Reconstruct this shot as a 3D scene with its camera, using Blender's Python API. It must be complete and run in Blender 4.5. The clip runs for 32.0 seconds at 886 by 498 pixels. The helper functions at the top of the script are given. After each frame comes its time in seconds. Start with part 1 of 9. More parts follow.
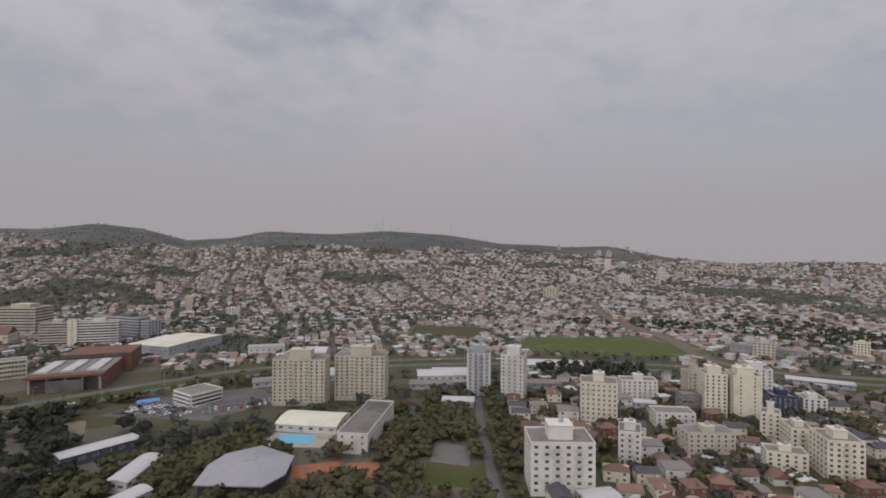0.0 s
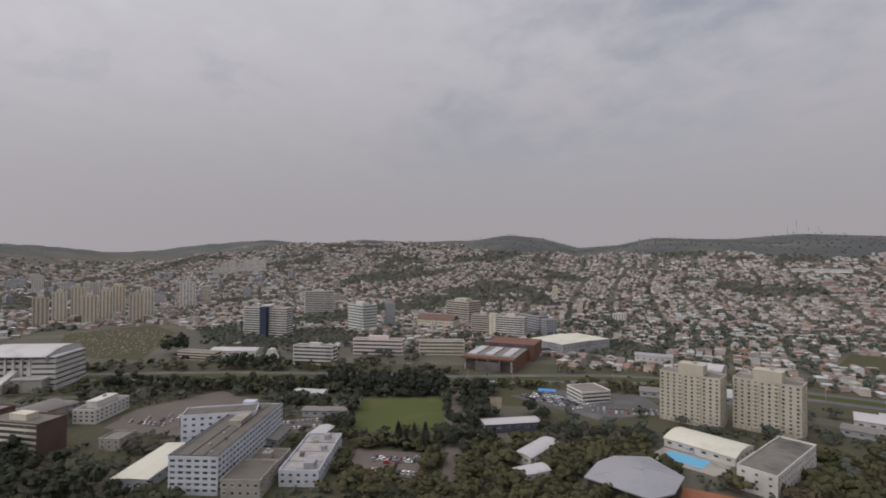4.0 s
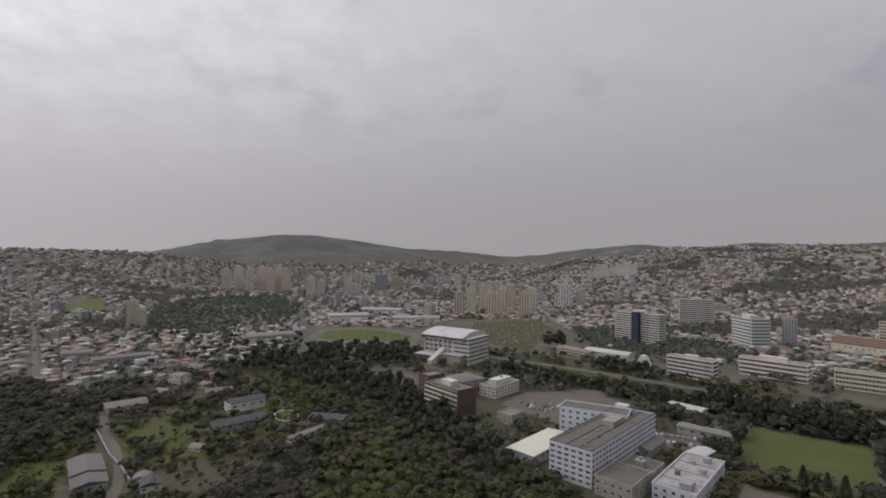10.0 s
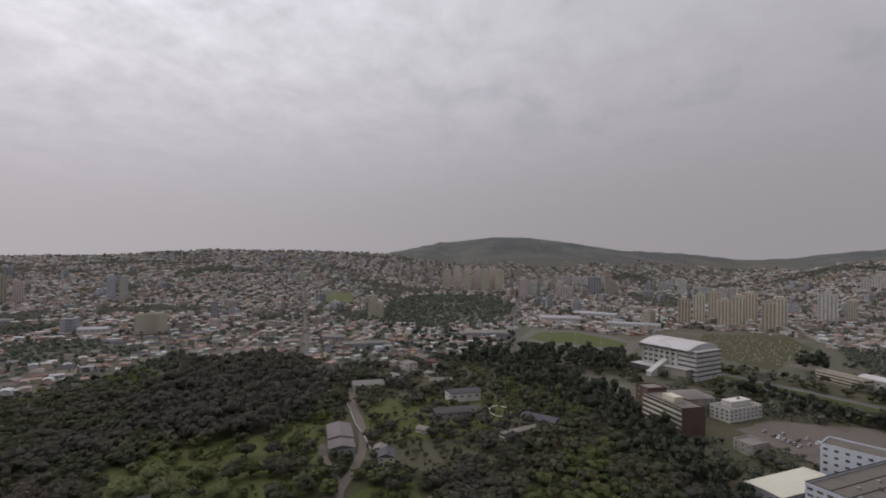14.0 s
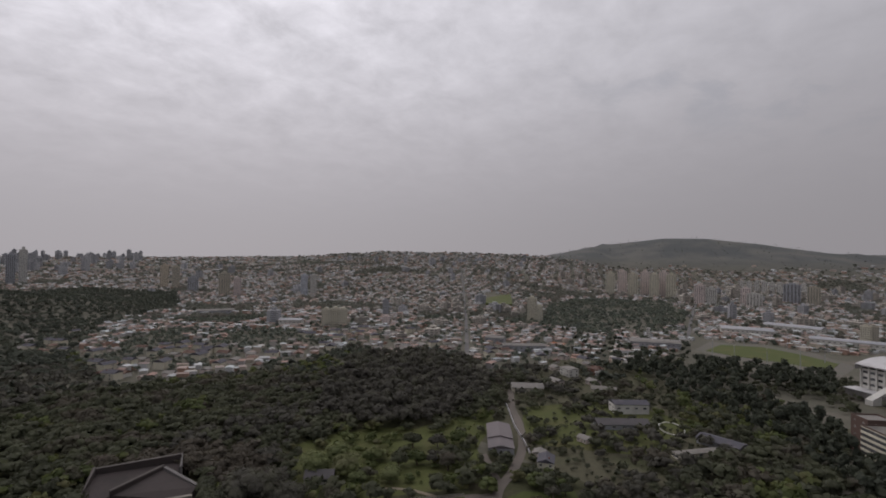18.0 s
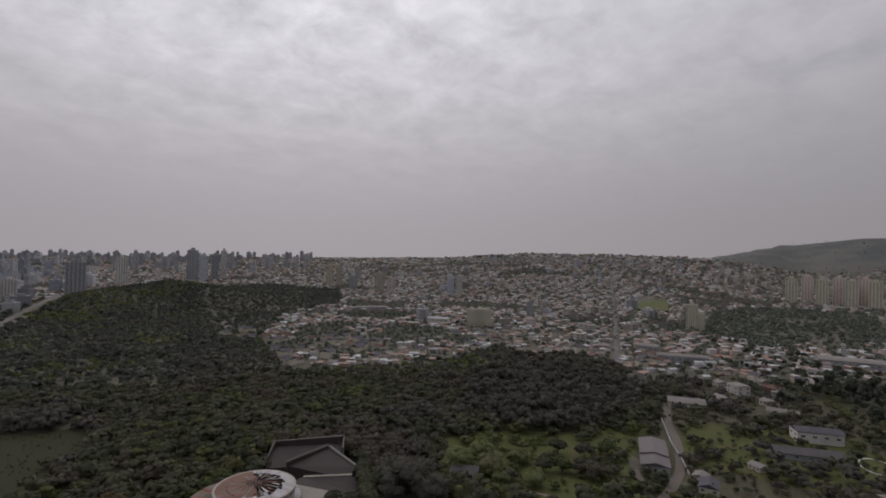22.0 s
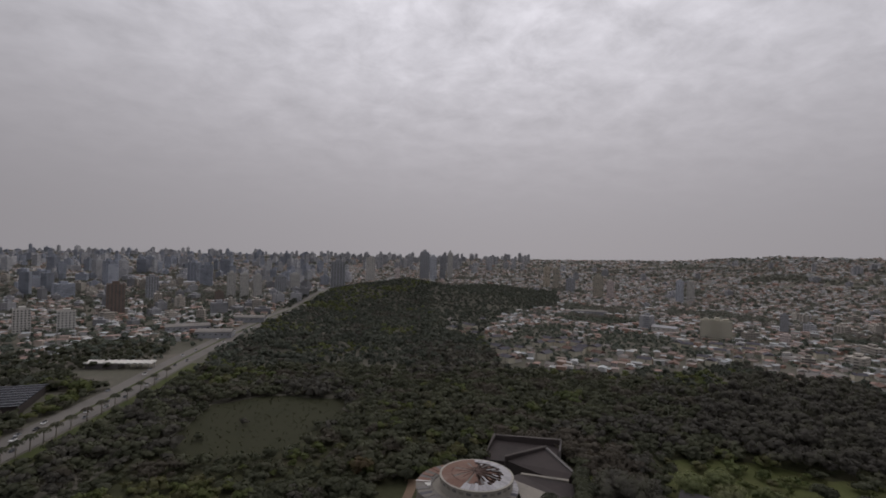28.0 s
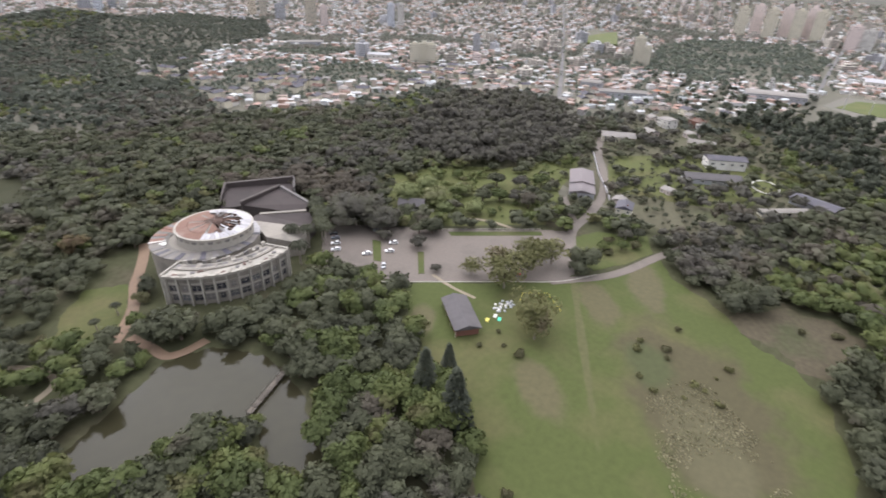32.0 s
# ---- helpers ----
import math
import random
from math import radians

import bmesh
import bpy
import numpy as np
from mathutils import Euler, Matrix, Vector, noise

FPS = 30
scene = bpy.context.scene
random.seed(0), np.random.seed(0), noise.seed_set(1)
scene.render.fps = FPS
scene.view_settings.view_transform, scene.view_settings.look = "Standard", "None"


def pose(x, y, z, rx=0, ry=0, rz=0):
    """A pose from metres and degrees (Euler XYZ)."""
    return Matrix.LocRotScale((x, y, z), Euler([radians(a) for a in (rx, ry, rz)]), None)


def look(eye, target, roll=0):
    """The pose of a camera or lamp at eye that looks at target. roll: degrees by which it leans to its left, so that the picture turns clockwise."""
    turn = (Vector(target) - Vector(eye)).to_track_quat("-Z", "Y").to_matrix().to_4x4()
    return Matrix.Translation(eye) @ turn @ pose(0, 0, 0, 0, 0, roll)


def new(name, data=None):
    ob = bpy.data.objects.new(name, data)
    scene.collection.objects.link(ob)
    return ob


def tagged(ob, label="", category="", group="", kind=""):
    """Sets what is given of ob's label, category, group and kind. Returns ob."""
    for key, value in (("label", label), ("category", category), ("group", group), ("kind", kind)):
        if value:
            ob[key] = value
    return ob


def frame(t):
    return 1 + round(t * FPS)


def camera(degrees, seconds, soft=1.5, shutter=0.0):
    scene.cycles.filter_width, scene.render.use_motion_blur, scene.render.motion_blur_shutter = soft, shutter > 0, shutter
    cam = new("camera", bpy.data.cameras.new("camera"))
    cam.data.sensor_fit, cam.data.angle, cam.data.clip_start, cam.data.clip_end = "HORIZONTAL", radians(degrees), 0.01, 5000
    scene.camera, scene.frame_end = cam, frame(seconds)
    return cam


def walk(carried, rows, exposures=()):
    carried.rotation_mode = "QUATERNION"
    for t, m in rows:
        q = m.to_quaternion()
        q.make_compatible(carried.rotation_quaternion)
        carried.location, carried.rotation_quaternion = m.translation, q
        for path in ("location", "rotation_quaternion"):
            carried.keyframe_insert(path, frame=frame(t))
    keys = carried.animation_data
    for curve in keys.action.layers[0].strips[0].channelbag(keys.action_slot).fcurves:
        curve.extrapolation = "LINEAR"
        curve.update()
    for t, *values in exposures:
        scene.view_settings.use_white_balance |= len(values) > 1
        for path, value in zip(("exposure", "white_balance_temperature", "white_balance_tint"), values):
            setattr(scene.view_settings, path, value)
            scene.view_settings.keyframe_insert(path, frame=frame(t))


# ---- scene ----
# ---- camera: hovers in one place, pans, then tips down ----
cam = camera(82.94, 32.0, soft=1.8, shutter=0.1)
EYE = (0.0, 0.0, 110.0)
# seconds, heading (degrees clockwise from +y), pitch, roll
TURNS = [
    (0.0, 0.00, 0.22, 0.35),
    (0.5, -0.59, 0.30, 0.39),
    (1.0, -5.47, 0.37, 0.41),
    (1.5, -11.43, 0.44, 0.38),
    (2.0, -17.56, 0.50, 0.41),
    (2.5, -23.68, 0.62, 0.30),
    (3.0, -29.86, 0.67, 0.31),
    (3.5, -36.22, 0.70, 0.33),
    (4.0, -42.10, 0.77, 0.29),
    (4.5, -47.07, 0.81, 0.32),
    (6.5, -60.51, 0.92, 0.40),
    (7.0, -63.75, 0.95, 0.36),
    (7.5, -67.00, 0.96, 0.44),
    (8.0, -70.12, 0.95, 0.42),
    (8.5, -73.32, 0.96, 0.54),
    (9.0, -76.58, 0.95, 0.60),
    (9.5, -79.47, 0.96, 0.56),
    (10.0, -82.73, 0.98, 0.59),
    (10.5, -85.94, 0.97, 0.64),
    (11.0, -89.11, 0.95, 0.67),
    (11.5, -92.17, 0.94, 0.73),
    (12.0, -95.01, 0.94, 0.77),
    (12.5, -97.96, 0.93, 0.87),
    (13.0, -100.93, 0.90, 0.94),
    (13.5, -103.79, 0.91, 0.95),
    (14.0, -106.56, 0.89, 0.96),
    (14.5, -109.29, 0.89, 0.91),
    (16.5, -118.48, 0.88, 0.99),
    (17.0, -120.49, 0.85, 1.05),
    (17.5, -122.52, 0.83, 1.10),
    (18.0, -124.58, 0.81, 1.18),
    (18.5, -126.60, 0.79, 1.16),
    (19.0, -128.62, 0.78, 1.20),
    (19.5, -130.64, 0.77, 1.21),
    (20.0, -132.70, 0.75, 1.28),
    (20.5, -134.80, 0.70, 1.27),
    (21.0, -136.88, 0.69, 1.28),
    (21.5, -138.86, 0.66, 1.37),
    (22.0, -140.92, 0.63, 1.40),
    (22.5, -142.95, 0.63, 1.41),
    (23.0, -145.03, 0.58, 1.46),
    (23.5, -147.08, 0.55, 1.48),
    (24.0, -149.15, 0.52, 1.48),
    (24.5, -151.16, 0.50, 1.42),
    (25.0, -153.18, 0.46, 1.45),
    (25.5, -155.20, 0.42, 1.51),
    (27.5, -163.28, 0.29, 1.63),
    (28.0, -165.35, 0.23, 1.67),
    (28.5, -167.39, 0.20, 1.66),
    (29.0, -168.95, 0.18, 1.70),
    (29.5, -169.32, -1.11, 1.75),
    (30.0, -169.35, -11.34, 2.08),
    (30.5, -169.23, -21.98, 2.44),
    (31.0, -169.12, -28.74, 2.85),
    (31.5, -157.71, -28.55, 2.69),
    (32.0, -133.74, -28.31, 2.02),
]


def aim(heading, pitch, roll):
    return pose(*EYE) @ pose(0, 0, 0, 0, 0, -heading) @ pose(0, 0, 0, 90 + pitch) @ pose(0, 0, 0, 0, 0, roll)


walk(cam, [(t, aim(h, p, r)) for t, h, p, r in TURNS],
     exposures=[(0.0, 0.25, 6500, 14), (9.0, 0.18, 6500, 14), (12.0, 0.09, 6500, 14), (14.0, -0.02, 6500, 14), (17.0, -0.12, 6500, 14), (19.0, -0.21, 6500, 14), (25.0, -0.32, 6500, 14), (29.5, -0.37, 6500, 14), (30.0, -0.37, 6500, 14), (31.0, 0.82, 6350, 12), (32.0, 1.66, 6300, 13)])

# ---- sky and sun: bright overcast with thin blue gaps ----
SUN_AZ, SUN_EL = -150.0, 31.0
SUN_DIR = Vector((math.sin(radians(SUN_AZ)) * math.cos(radians(SUN_EL)),
                  math.cos(radians(SUN_AZ)) * math.cos(radians(SUN_EL)), math.sin(radians(SUN_EL))))

world = bpy.data.worlds.new("overcast_sky")
scene.world = world
world.use_nodes = True
wn, wl = world.node_tree.nodes, world.node_tree.links
wn.clear()


def wnode(kind, **inputs):
    n = wn.new(kind)
    for k, v in inputs.items():
        n.inputs[k].default_value = v
    return n


def wmath(op, a, b=None, c=None):
    n = wn.new("ShaderNodeMath")
    n.operation = op
    for i, v in enumerate((a, b, c)):
        if v is None:
            continue
        if isinstance(v, (int, float)):
            n.inputs[i].default_value = v
        else:
            wl.new(v, n.inputs[i])
    return n.outputs[0]


w_out = wn.new("ShaderNodeOutputWorld")
w_tc = wn.new("ShaderNodeTexCoord")
w_sky = wn.new("ShaderNodeTexSky")
w_sky.sky_type, w_sky.sun_disc = "NISHITA", False
w_sky.sun_elevation, w_sky.sun_rotation = radians(SUN_EL), radians(SUN_AZ)
w_sky.air_density, w_sky.dust_density = 1.2, 0.6
w_sep = wn.new("ShaderNodeSeparateXYZ")
wl.new(w_tc.outputs["Generated"], w_sep.inputs[0])
up = wmath("MAXIMUM", w_sep.outputs[2], 0.0)
flat = wmath("ADD", up, 0.26)
# cloud layer seen in perspective
w_comb = wn.new("ShaderNodeCombineXYZ")
wl.new(wmath("DIVIDE", w_sep.outputs[0], flat), w_comb.inputs[0])
wl.new(wmath("DIVIDE", w_sep.outputs[1], flat), w_comb.inputs[1])
n_big = wnode("ShaderNodeTexNoise", Scale=0.8, Detail=4.0, Roughness=0.5, Distortion=0.1)
n_fine = wnode("ShaderNodeTexNoise", Scale=6.5, Detail=7.0, Roughness=0.6, Distortion=0.25)
for n in (n_big, n_fine):
    wl.new(w_comb.outputs[0], n.inputs["Vector"])
cover = wn.new("ShaderNodeMapRange")
cover.interpolation_type = "SMOOTHSTEP"
for k, v in (("From Min", 0.36), ("From Max", 0.56), ("To Min", 0.5), ("To Max", 0.96)):
    cover.inputs[k].default_value = v
wl.new(wmath("ADD", wmath("MULTIPLY", n_big.outputs[0], 0.78), wmath("MULTIPLY", n_fine.outputs[0], 0.22)), cover.inputs[0])
# near the horizon the cloud closes up
low = wn.new("ShaderNodeMapRange")
low.interpolation_type = "SMOOTHSTEP"
for k, v in (("From Min", 0.02), ("From Max", 0.42), ("To Min", 0.0), ("To Max", 1.0)):
    low.inputs[k].default_value = v
wl.new(up, low.inputs[0])
thin = wmath("ADD", wmath("MULTIPLY", cover.outputs[0], low.outputs[0]), wmath("SUBTRACT", 1.0, low.outputs[0]))
# cloud colour: hazy at the horizon, paler above, brighter round the hidden sun
w_dot = wn.new("ShaderNodeVectorMath")
w_dot.operation = "DOT_PRODUCT"
w_dot.inputs[1].default_value = Vector((-0.27, -0.72, 0.64))
wl.new(w_tc.outputs["Generated"], w_dot.inputs[0])
halo = wmath("POWER", wmath("MAXIMUM", wmath("MULTIPLY_ADD", w_dot.outputs["Value"], 0.5, 0.5), 0.0), 5.0)
# the cloud is thickest round the sun, so no blue shows there
mask = wmath("MINIMUM", wmath("ADD", thin, wmath("MULTIPLY", halo, 0.9)), 0.99)
contrast = wmath("MULTIPLY_ADD", halo, 1.0, 0.12)
texture = wmath("MULTIPLY_ADD", wmath("SUBTRACT", n_fine.outputs[0], 0.5), contrast, 1.0)
level = wmath("MULTIPLY", wmath("ADD", wmath("MULTIPLY_ADD", low.outputs[0], 0.085, 0.3), wmath("ADD", wmath("MULTIPLY", halo, wmath("MULTIPLY_ADD", low.outputs[0], 0.2, 0.25)), wmath("MULTIPLY", wmath("POWER", up, 3.0), 0.5))),
              wmath("ADD", wmath("MULTIPLY", texture, low.outputs[0]), wmath("SUBTRACT", 1.0, low.outputs[0])))
tone = wn.new("ShaderNodeMix")
tone.data_type = "RGBA"
tone.inputs[6].default_value = (0.99, 0.96, 1.0, 1)
tone.inputs[7].default_value = (0.98, 0.98, 1.035, 1)
wl.new(low.outputs[0], tone.inputs[0])
b_cloud = wn.new("ShaderNodeBackground")
wl.new(tone.outputs[2], b_cloud.inputs["Color"])
wl.new(level, b_cloud.inputs["Strength"])
b_sky = wnode("ShaderNodeBackground", Strength=0.055)
wl.new(w_sky.outputs[0], b_sky.inputs["Color"])
w_mix = wn.new("ShaderNodeMixShader")
wl.new(mask, w_mix.inputs[0])
wl.new(b_sky.outputs[0], w_mix.inputs[1])
wl.new(b_cloud.outputs[0], w_mix.inputs[2])
wl.new(w_mix.outputs[0], w_out.inputs[0])

sun = new("sun", bpy.data.lights.new("sun", "SUN"))
sun.data.energy, sun.data.angle, sun.data.color = 1.1, radians(100), (1.0, 0.95, 0.88)
sun.matrix_basis = look(SUN_DIR * 100, (0, 0, 0))


# ---- materials ----
def mat(name, base, second=None, var=0.22, scale=1.0, coarse=0.07, rough=0.85, bump=0.25, metal=0.0, rnd=0.0, island=0.0, spec=0.3,
        patches=0.5):
    """Procedural surface: fine grain, coarse stains towards the second colour, relief, and variation from piece to piece."""
    m = bpy.data.materials.new(name)
    m.use_nodes = True
    nt = m.node_tree
    nd, lk = nt.nodes, nt.links
    b = nd["Principled BSDF"]
    b.inputs["Metallic"].default_value = metal
    b.inputs["Specular IOR Level"].default_value = spec
    tc = nd.new("ShaderNodeTexCoord")
    fine, big = nd.new("ShaderNodeTexNoise"), nd.new("ShaderNodeTexNoise")
    fine.inputs["Scale"].default_value, fine.inputs["Detail"].default_value = scale, 5
    big.inputs["Scale"].default_value, big.inputs["Detail"].default_value = coarse, 4
    for n in (fine, big):
        lk.new(tc.outputs["Object"], n.inputs["Vector"])
    second = second or tuple(c * 0.62 for c in base)
    ramp = nd.new("ShaderNodeMapRange")
    ramp.inputs["From Min"].default_value, ramp.inputs["From Max"].default_value = 0.68 - 0.36 * patches, 0.82 - 0.2 * patches
    lk.new(big.outputs[0], ramp.inputs[0])
    mix = nd.new("ShaderNodeMix")
    mix.data_type = "RGBA"
    mix.inputs[6].default_value, mix.inputs[7].default_value = (*base, 1), (*second, 1)
    lk.new(ramp.outputs[0], mix.inputs[0])
    hsv = nd.new("ShaderNodeHueSaturation")
    lk.new(mix.outputs[2], hsv.inputs["Color"])
    val = nd.new("ShaderNodeMath")
    val.operation = "MULTIPLY_ADD"
    lk.new(fine.outputs[0], val.inputs[0])
    val.inputs[1].default_value, val.inputs[2].default_value = 2 * var, 1 - var
    out = val.outputs[0]
    for amount, kind in ((rnd, "ShaderNodeObjectInfo"), (island, "ShaderNodeNewGeometry")):
        if amount:
            src = nd.new(kind)
            ad = nd.new("ShaderNodeMath")
            ad.operation = "MULTIPLY_ADD"
            lk.new(src.outputs["Random" if kind == "ShaderNodeObjectInfo" else "Random Per Island"], ad.inputs[0])
            ad.inputs[1].default_value, ad.inputs[2].default_value = 2 * amount, 1 - amount
            mu = nd.new("ShaderNodeMath")
            mu.operation = "MULTIPLY"
            lk.new(out, mu.inputs[0])
            lk.new(ad.outputs[0], mu.inputs[1])
            out = mu.outputs[0]
    lk.new(out, hsv.inputs["Value"])
    lk.new(hsv.outputs[0], b.inputs["Base Color"])
    rr = nd.new("ShaderNodeMath")
    rr.operation = "MULTIPLY_ADD"
    lk.new(fine.outputs[0], rr.inputs[0])
    rr.inputs[1].default_value, rr.inputs[2].default_value = 0.2, rough - 0.1
    lk.new(rr.outputs[0], b.inputs["Roughness"])
    if bump:
        bp = nd.new("ShaderNodeBump")
        bp.inputs["Strength"].default_value, bp.inputs["Distance"].default_value = bump, 0.1
        lk.new(fine.outputs[0], bp.inputs["Height"])
        lk.new(bp.outputs[0], b.inputs["Normal"])
    return m


def ramp_mat(name, colours, rough=0.85, source="island", scale=0.6, var=0.2):
    """One colour of a row for each piece, with grain and dirt over it."""
    m = mat(name, (0.5, 0.5, 0.5), var=var, scale=scale, rough=rough, bump=0.0)
    nd, lk = m.node_tree.nodes, m.node_tree.links
    src = nd.new("ShaderNodeNewGeometry" if source == "island" else "ShaderNodeObjectInfo")
    cr = nd.new("ShaderNodeValToRGB")
    cr.color_ramp.interpolation = "CONSTANT"
    els = cr.color_ramp.elements
    while len(els) < len(colours):
        els.new(0.5)
    for i, c in enumerate(colours):
        els[i].position, els[i].color = i / len(colours), (*c, 1)
    lk.new(src.outputs["Random Per Island" if source == "island" else "Random"], cr.inputs[0])
    hsv = next(n for n in nd if n.type == "HUE_SAT")
    mx = nd.new("ShaderNodeMix")
    mx.data_type, mx.blend_type = "RGBA", "MULTIPLY"
    mx.inputs[0].default_value = 0.3
    old = hsv.inputs["Color"].links[0].from_socket
    lk.new(cr.outputs[0], mx.inputs[6])
    lk.new(old, mx.inputs[7])
    lk.new(mx.outputs[2], hsv.inputs["Color"])
    return m


def leaf_mat(name, dark, light, patch, size=0.09, warm=None):
    """Foliage: colour shifts from crown to crown and from clump to clump."""
    m = bpy.data.materials.new(name)
    m.use_nodes = True
    nd, lk = m.node_tree.nodes, m.node_tree.links
    b = nd["Principled BSDF"]
    b.inputs["Roughness"].default_value, b.inputs["Specular IOR Level"].default_value = 0.7, 0.15
    gm = nd.new("ShaderNodeNewGeometry")
    oi = nd.new("ShaderNodeObjectInfo")
    noise_n = nd.new("ShaderNodeTexNoise")
    noise_n.inputs["Scale"].default_value, noise_n.inputs["Detail"].default_value = size, 2
    lk.new(gm.outputs["Position"], noise_n.inputs["Vector"])
    cr = nd.new("ShaderNodeValToRGB")
    els = cr.color_ramp.elements
    stops = [(0.30, dark), (0.47, light), (0.60, patch), (0.72, warm or dark)]
    while len(els) < len(stops):
        els.new(0.5)
    for i, (p, c) in enumerate(stops):
        els[i].position, els[i].color = p, (*c, 1)
    ad = nd.new("ShaderNodeMath")
    ad.operation = "MULTIPLY_ADD"
    lk.new(oi.outputs["Random"], ad.inputs[0])
    ad.inputs[1].default_value, ad.inputs[2].default_value = 0.24, -0.12
    s = nd.new("ShaderNodeMath")
    s.operation = "ADD"
    lk.new(ad.outputs[0], s.inputs[0])
    lk.new(noise_n.outputs[0], s.inputs[1])
    lk.new(s.outputs[0], cr.inputs[0])
    hsv = nd.new("ShaderNodeHueSaturation")
    lk.new(cr.outputs[0], hsv.inputs["Color"])
    v = nd.new("ShaderNodeMath")
    v.operation = "MULTIPLY_ADD"
    lk.new(gm.outputs["Random Per Island"], v.inputs[0])
    v.inputs[1].default_value, v.inputs[2].default_value = 0.28, 0.86
    lk.new(v.outputs[0], hsv.inputs["Value"])
    lk.new(hsv.outputs[0], b.inputs["Base Color"])
    # leaf-sized light and dark
    sp = nd.new("ShaderNodeTexNoise")
    sp.inputs["Scale"].default_value, sp.inputs["Detail"].default_value = 2.2, 3
    lk.new(gm.outputs["Position"], sp.inputs["Vector"])
    k1, k2 = nd.new("ShaderNodeMath"), nd.new("ShaderNodeMath")
    k1.operation, k2.operation = "MULTIPLY_ADD", "MULTIPLY"
    lk.new(sp.outputs[0], k1.inputs[0])
    k1.inputs[1].default_value, k1.inputs[2].default_value = 1.3, 0.35
    lk.new(v.outputs[0], k2.inputs[0])
    lk.new(k1.outputs[0], k2.inputs[1])
    lk.new(k2.outputs[0], hsv.inputs["Value"])
    bp = nd.new("ShaderNodeBump")
    bp.inputs["Strength"].default_value, bp.inputs["Distance"].default_value = 0.8, 0.4
    lk.new(sp.outputs[0], bp.inputs["Height"])
    lk.new(bp.outputs[0], b.inputs["Normal"])
    # light shines through the leaves
    tr, sh = nd.new("ShaderNodeBsdfTranslucent"), nd.new("ShaderNodeMixShader")
    lk.new(hsv.outputs[0], tr.inputs["Color"])
    sh.inputs[0].default_value = 0.38
    lk.new(b.outputs[0], sh.inputs[1])
    lk.new(tr.outputs[0], sh.inputs[2])
    lk.new(sh.outputs[0], nd["Material Output"].inputs[0])
    return m


def banded(name, wall, dark, storey=3.0, share=0.45, rnd=0.2):
    """Far facade: rows and columns of windows too small to tell apart."""
    m = mat(name, wall, var=0.12, scale=0.4, rough=0.8, bump=0.0, rnd=rnd, island=rnd)
    nd, lk = m.node_tree.nodes, m.node_tree.links
    gm = nd.new("ShaderNodeNewGeometry")
    sp = nd.new("ShaderNodeSeparateXYZ")
    lk.new(gm.outputs["Position"], sp.inputs[0])

    def op(kind, a, b_=None):
        n = nd.new("ShaderNodeMath")
        n.operation = kind
        for i, q in enumerate((a, b_)):
            if q is None:
                continue
            if isinstance(q, (int, float)):
                n.inputs[i].default_value = q
            else:
                lk.new(q, n.inputs[i])
        return n.outputs[0]

    rows = op("LESS_THAN", op("FRACT", op("DIVIDE", sp.outputs[2], storey)), share)
    cols = op("LESS_THAN", op("FRACT", op("DIVIDE", op("ADD", op("MULTIPLY", sp.outputs[0], 1.0), op("MULTIPLY", sp.outputs[1], 0.83)), 3.4)), 0.6)
    ns = nd.new("ShaderNodeSeparateXYZ")
    lk.new(gm.outputs["Normal"], ns.inputs[0])
    side = op("LESS_THAN", op("ABSOLUTE", ns.outputs[2]), 0.5)
    fac = op("MULTIPLY", op("MULTIPLY", rows, cols), side)
    hsv = next(n for n in nd if n.type == "HUE_SAT")
    mx = nd.new("ShaderNodeMix")
    mx.data_type = "RGBA"
    lk.new(fac, mx.inputs[0])
    lk.new(hsv.outputs[0], mx.inputs[6])
    mx.inputs[7].default_value = (*dark, 1)
    lk.new(mx.outputs[2], nd["Principled BSDF"].inputs["Base Color"])
    return m


GROUND = mat("soil_and_scrub", (0.105, 0.1, 0.078), (0.15, 0.135, 0.112), var=0.35, scale=0.35, coarse=0.02, bump=0.0, spec=0.08)


def add_hazed_hill_grass(m, colour, scrub, lo, hi):
    """Dry grass with darker scrub on the high ground, both greyed in colour to imitate haze."""
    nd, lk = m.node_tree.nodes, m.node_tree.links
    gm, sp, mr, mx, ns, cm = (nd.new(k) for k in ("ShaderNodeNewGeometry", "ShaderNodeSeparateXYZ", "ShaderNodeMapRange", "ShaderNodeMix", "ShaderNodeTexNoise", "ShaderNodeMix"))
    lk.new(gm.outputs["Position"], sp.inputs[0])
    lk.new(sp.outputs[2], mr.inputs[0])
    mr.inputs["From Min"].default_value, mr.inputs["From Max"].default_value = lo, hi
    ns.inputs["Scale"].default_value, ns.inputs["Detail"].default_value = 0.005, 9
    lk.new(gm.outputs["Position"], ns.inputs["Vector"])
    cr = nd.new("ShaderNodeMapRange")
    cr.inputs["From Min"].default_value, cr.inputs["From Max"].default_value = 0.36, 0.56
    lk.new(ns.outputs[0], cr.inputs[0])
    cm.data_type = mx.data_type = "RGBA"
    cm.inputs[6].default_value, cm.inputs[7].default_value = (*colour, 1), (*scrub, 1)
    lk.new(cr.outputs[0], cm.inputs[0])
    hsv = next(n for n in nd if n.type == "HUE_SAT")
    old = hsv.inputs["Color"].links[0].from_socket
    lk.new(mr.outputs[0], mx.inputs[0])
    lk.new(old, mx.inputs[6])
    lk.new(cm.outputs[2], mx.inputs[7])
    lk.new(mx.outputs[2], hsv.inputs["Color"])


